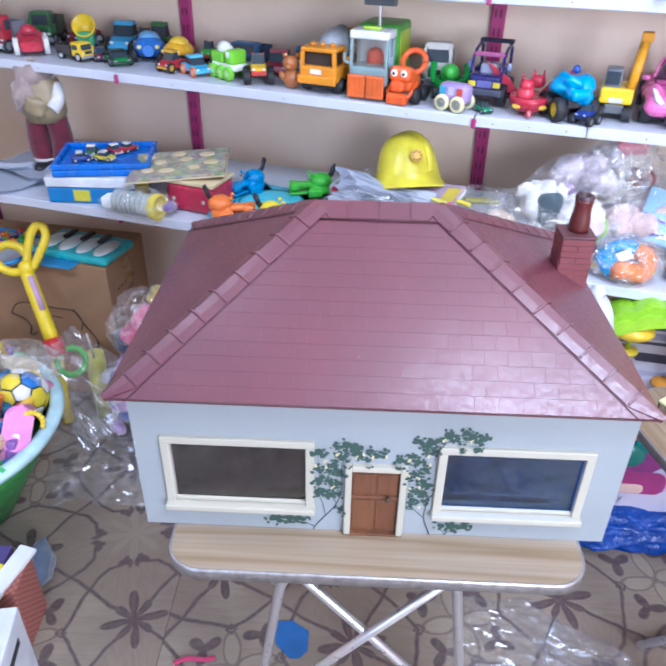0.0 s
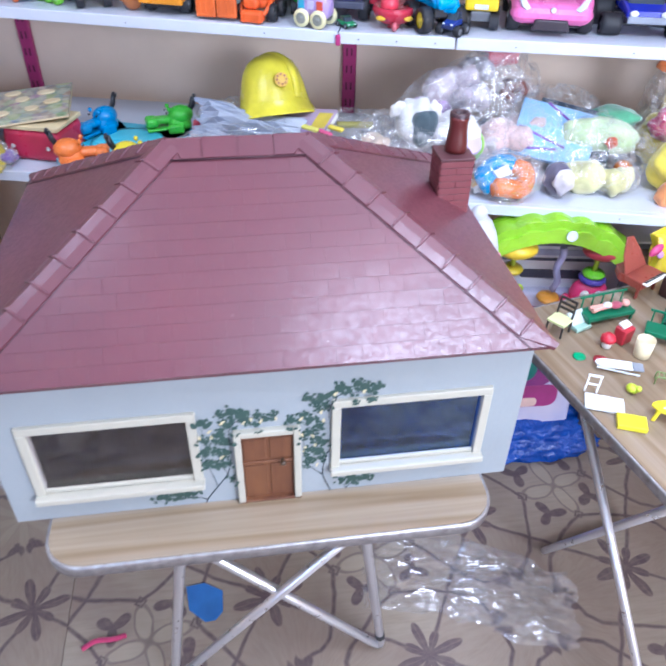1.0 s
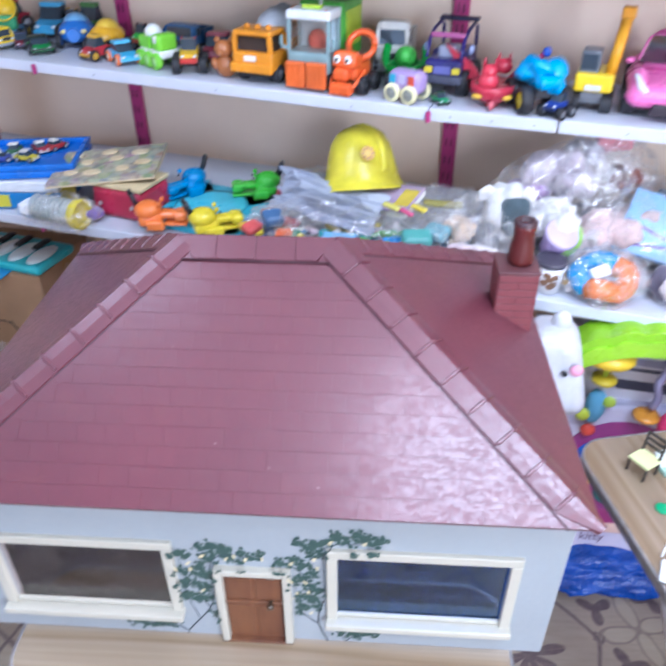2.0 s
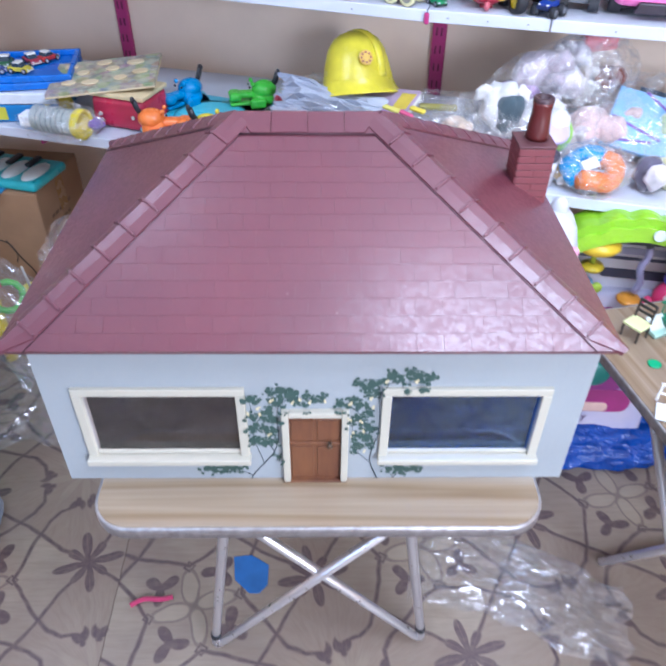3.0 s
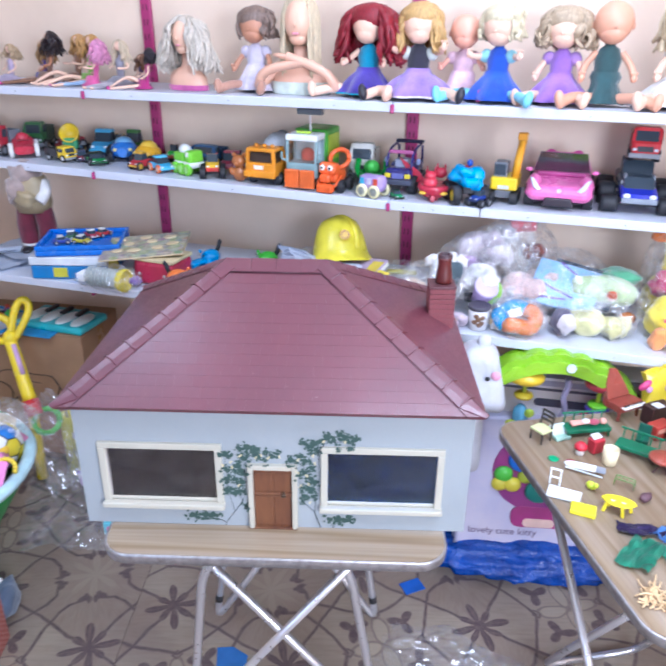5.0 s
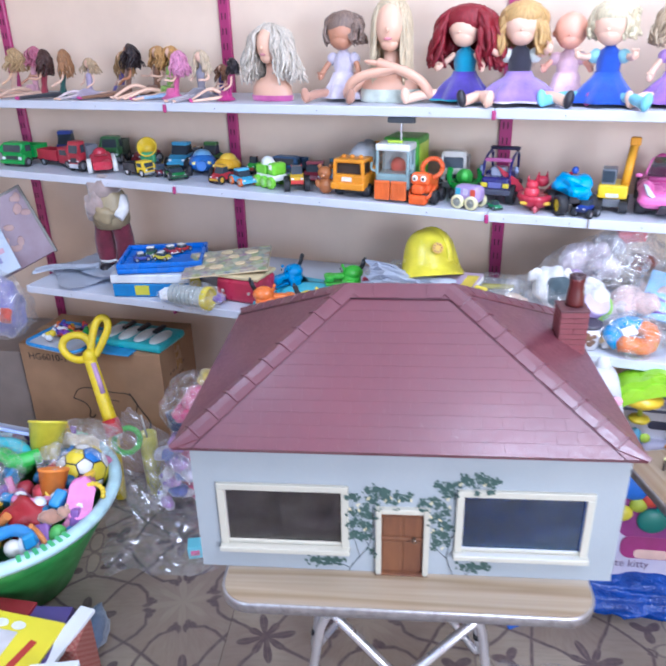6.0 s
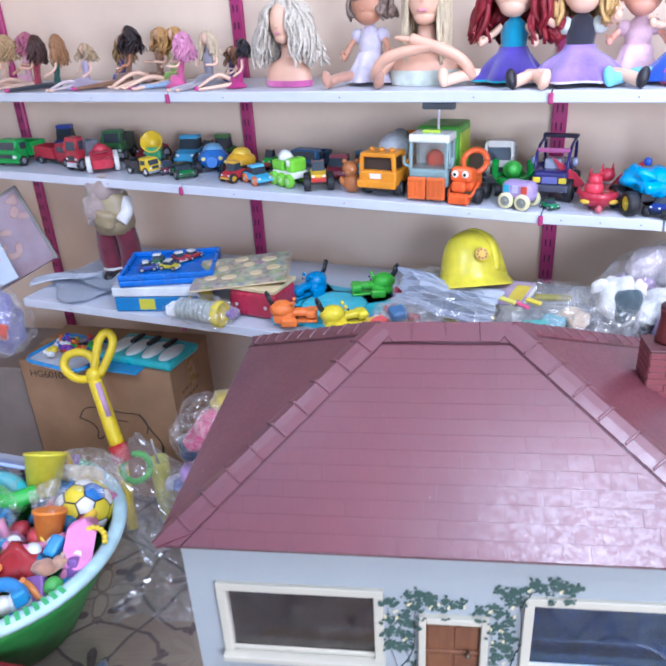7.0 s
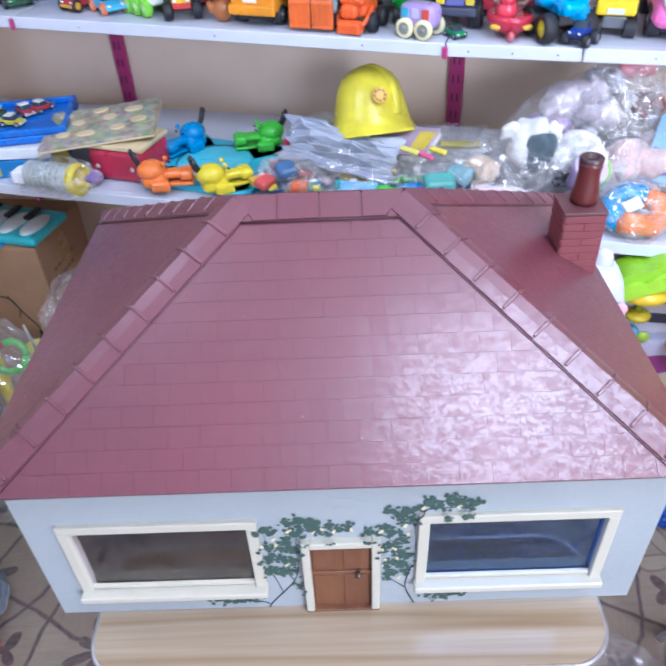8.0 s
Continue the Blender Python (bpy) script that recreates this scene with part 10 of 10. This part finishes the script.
    solid("brown_carton", bm, cardboard("6f5e50"), pose(1.07, .74, 0, 0, 0, -10), "plain brown cardboard carton behind the table", "cardboard box")


def left_corner():
    t = thing("book_stack", pose(-1.04, .25, 0, 0, 0, 0), "stack of children's books on the floor", "books")
    rnd = random.Random(6)
    z = 0.001
    for k in range(9):
        h = rnd.uniform(.018, .03)
        box_part("book", (.30, .22, h), at(rnd.uniform(-.01, .01), rnd.uniform(-.01, .01), z + h / 2, 0, 0, rnd.uniform(-6, 6)), paint("book_cover_%d" % k, ("a3343c", "d9d4c8", "3a5a8a", "c9a23a", "e3e0da", "8a3a3a", "5a7a4a", "d8d2c2", "54467e")[k], .4, 25, .1, .15), t, .002)
        z += h + .0005
    b = thing("colouring_book", pose(-1.03, .200, z + .012, 0, 4, -6), "yellow colouring book with a picture panel", "book", "books on the stack")
    box_part("cover", (.27, .22, .008), Matrix(), paint("yellow_cover", "e0d22a", .35, 25, .05, .1), b, .001)
    box_part("picture_panel", (.12, .13, .001), at(-.03, -.01, .0046), plastic("c9c6c9", .5), b, 0)
    for x in (-.08, -.03, .02):
        bm = bmesh.new()
        add_lathe(bm, [(.02, 0), (.019, .001)], at(x, .075, .0045, 0, 0, 0, (1, .7, 1)), 16)
        part("printed_roundel", bm, plastic("e6e6e2", .5), b)
    box_part("title_bar", (.02, .12, .001), at(.075, -.02, .0046, 0, 0, -12), plastic("b5382f", .5), b, 0)
    b = thing("red_book", pose(-1.11, .31, z + .006, 0, 2, -4), "dark red printed book", "book", "books on the stack")
    box_part("cover", (.22, .12, .01), Matrix(), paint("red_cover", "84222c", .35, 25, .05, .15), b, .002)
    box_part("gold_bar", (.10, .015, .001), at(-.02, .01, .0055), plastic("c9a24a", .4), b, 0)
    b = thing("white_book", pose(-.875, .235, z - .006, 0, -4, 76), "white paper pad on the stack", "notepad", "books on the stack")
    box_part("pad", (.24, .045, .012), Matrix(), paint("pad_paper", "dfe1e4", .6, 60, .1, .06), b, .001)
    b = thing("checked_tin", pose(-.858, .280, .105, 0, 0, 4), "red and cream checked cloth box", "box")
    m = Net("checked_cloth")
    ck = m.n("TexChecker")
    m.put(ck.inputs[0], m.coords())
    ck.inputs[1].default_value, ck.inputs[2].default_value, ck.inputs[3].default_value = hexc("8f4a42"), hexc("9c6a5e"), 110
    m.set(color=ck.outputs[0], rough=.8)
    box_part("box", (.05, .12, .21), Matrix(), m.mat, b, .006)
    bm = bmesh.new()
    add_ball(bm, (.065, .18, .10), at(0, 0, .05), 0, 20, 14, .5, 6)
    solid("grey_cushion", bm, fabric("5a6880"), pose(-.885, .415, 0, 0, 0, 8), "grey blue fabric cushion on the floor", "cushion")
    b = thing("playing_card_box", pose(-.735, .02, .0, 0, 0, 10), "white printed box with a dark edge", "box")
    box_part("carton", (.12, .28, .26), at(-.08, 0, .13), paint("white_box_print", "dadde2", .5, 14, .05, .15, "8d8fa0"), b, .003)
    for k in range(4):
        box_part("print_bar", (.001, .05, .02), at(-.0195, -.08 + .05 * k, .2), plastic("2b2b34", .5), b, 0)
    # bagged soft things behind the house
    plush("bagged_pink_clothes", pose(-.70, 1.10, .08), (("bundle", (.20, .17, .46), (0, 0, .15), (0, 0, 0), "d8608a"), ("fold", (.16, .13, .05), (.03, -.05, .40), (20, 10, 0), "e07a9a"), ("fold", (.14, .12, .05), (-.03, -.06, .36), (10, -20, 0), "c9507c"), ("fold", (.12, .1, .05), (.05, -.06, .34), (15, 30, 0), "e58aa8"), ("dark_fold", (.2, .15, .06), (-.02, -.06, .33), (0, 0, 0), "2f3350"), ("yellow_fold", (.12, .1, .07), (.06, .0, .46), (0, 0, 0), "d8bf5a")), "bag of pink and navy doll clothes", "bagged clothes")
    film_bag(pose(-.70, 1.08, .30), (.28, .24, .32), "clear film bag with pink clothes", 71, .25)
    rnd = random.Random(31)
    for k in range(14):
        q = rnd.uniform(.04, .065)
        plush("bagged_soft_toy", pose(-.80 + rnd.uniform(-.06, .06), 1.04 + rnd.uniform(-.05, .05), .02 + .021 * k, 0, 0, rnd.uniform(0, 180)), (("body", (q * 1.5, q, q), (0, 0, q * .4), (0, 0, 0), ("d9d2e2", "c09ad2", "e4dfe6", "7d86c8")[k % 4]), ("head", (q * .8, q * .8, q * .8), (q * .7, 0, q * .7), (0, 0, 0), ("c09ad2", "e4dfe6", "d9a2c8", "d9d2e2")[k % 4]), ("ear", (q * .3, q * .3, q * .4), (q * .7, q * .3, q * 1.1), (0, 0, 0), "8f6fc0")), "small lilac and white soft toy in a bag")
    film_bag(pose(-.80, 1.04, .0), (.24, .22, .38), "clear film bag with lilac soft toys", 73, .3, mat=film_mat(clear=.94))
    b = thing("card_box", pose(-.688, .815, .0, 0, 0, 12), "small cyan and pink printed box", "box")
    box_part("carton", (.05, .05, .05), at(0, 0, .025), paint("cyan_card", "6cc4d4", .4, 20, .05, .15, "a9d8e0"), b, .002)
    box_part("pink_print", (.03, .002, .02), at(0, -.026, .025), plastic("d87aa0", .4), b, 0)
    plush("hanging_bag_left", on_shelf(-1.73, -.22, .62), (("bundle", (.16, .14, .22), (0, 0, .1), (0, 0, 0), "8a86b8"), ("red_piece", (.06, .05, .06), (.05, -.05, .1), (0, 0, 0), "c8503c")), "bag of violet and red toys by the shelf's end", "bagged toys")
    film_bag(on_shelf(-1.73, -.22, .62), (.22, .2, .28), "clear film bag of toys", 77, .3)


cartons()
toy_piano()
push_handle()
tub()
floor_bits()
arch_toy()
left_corner()
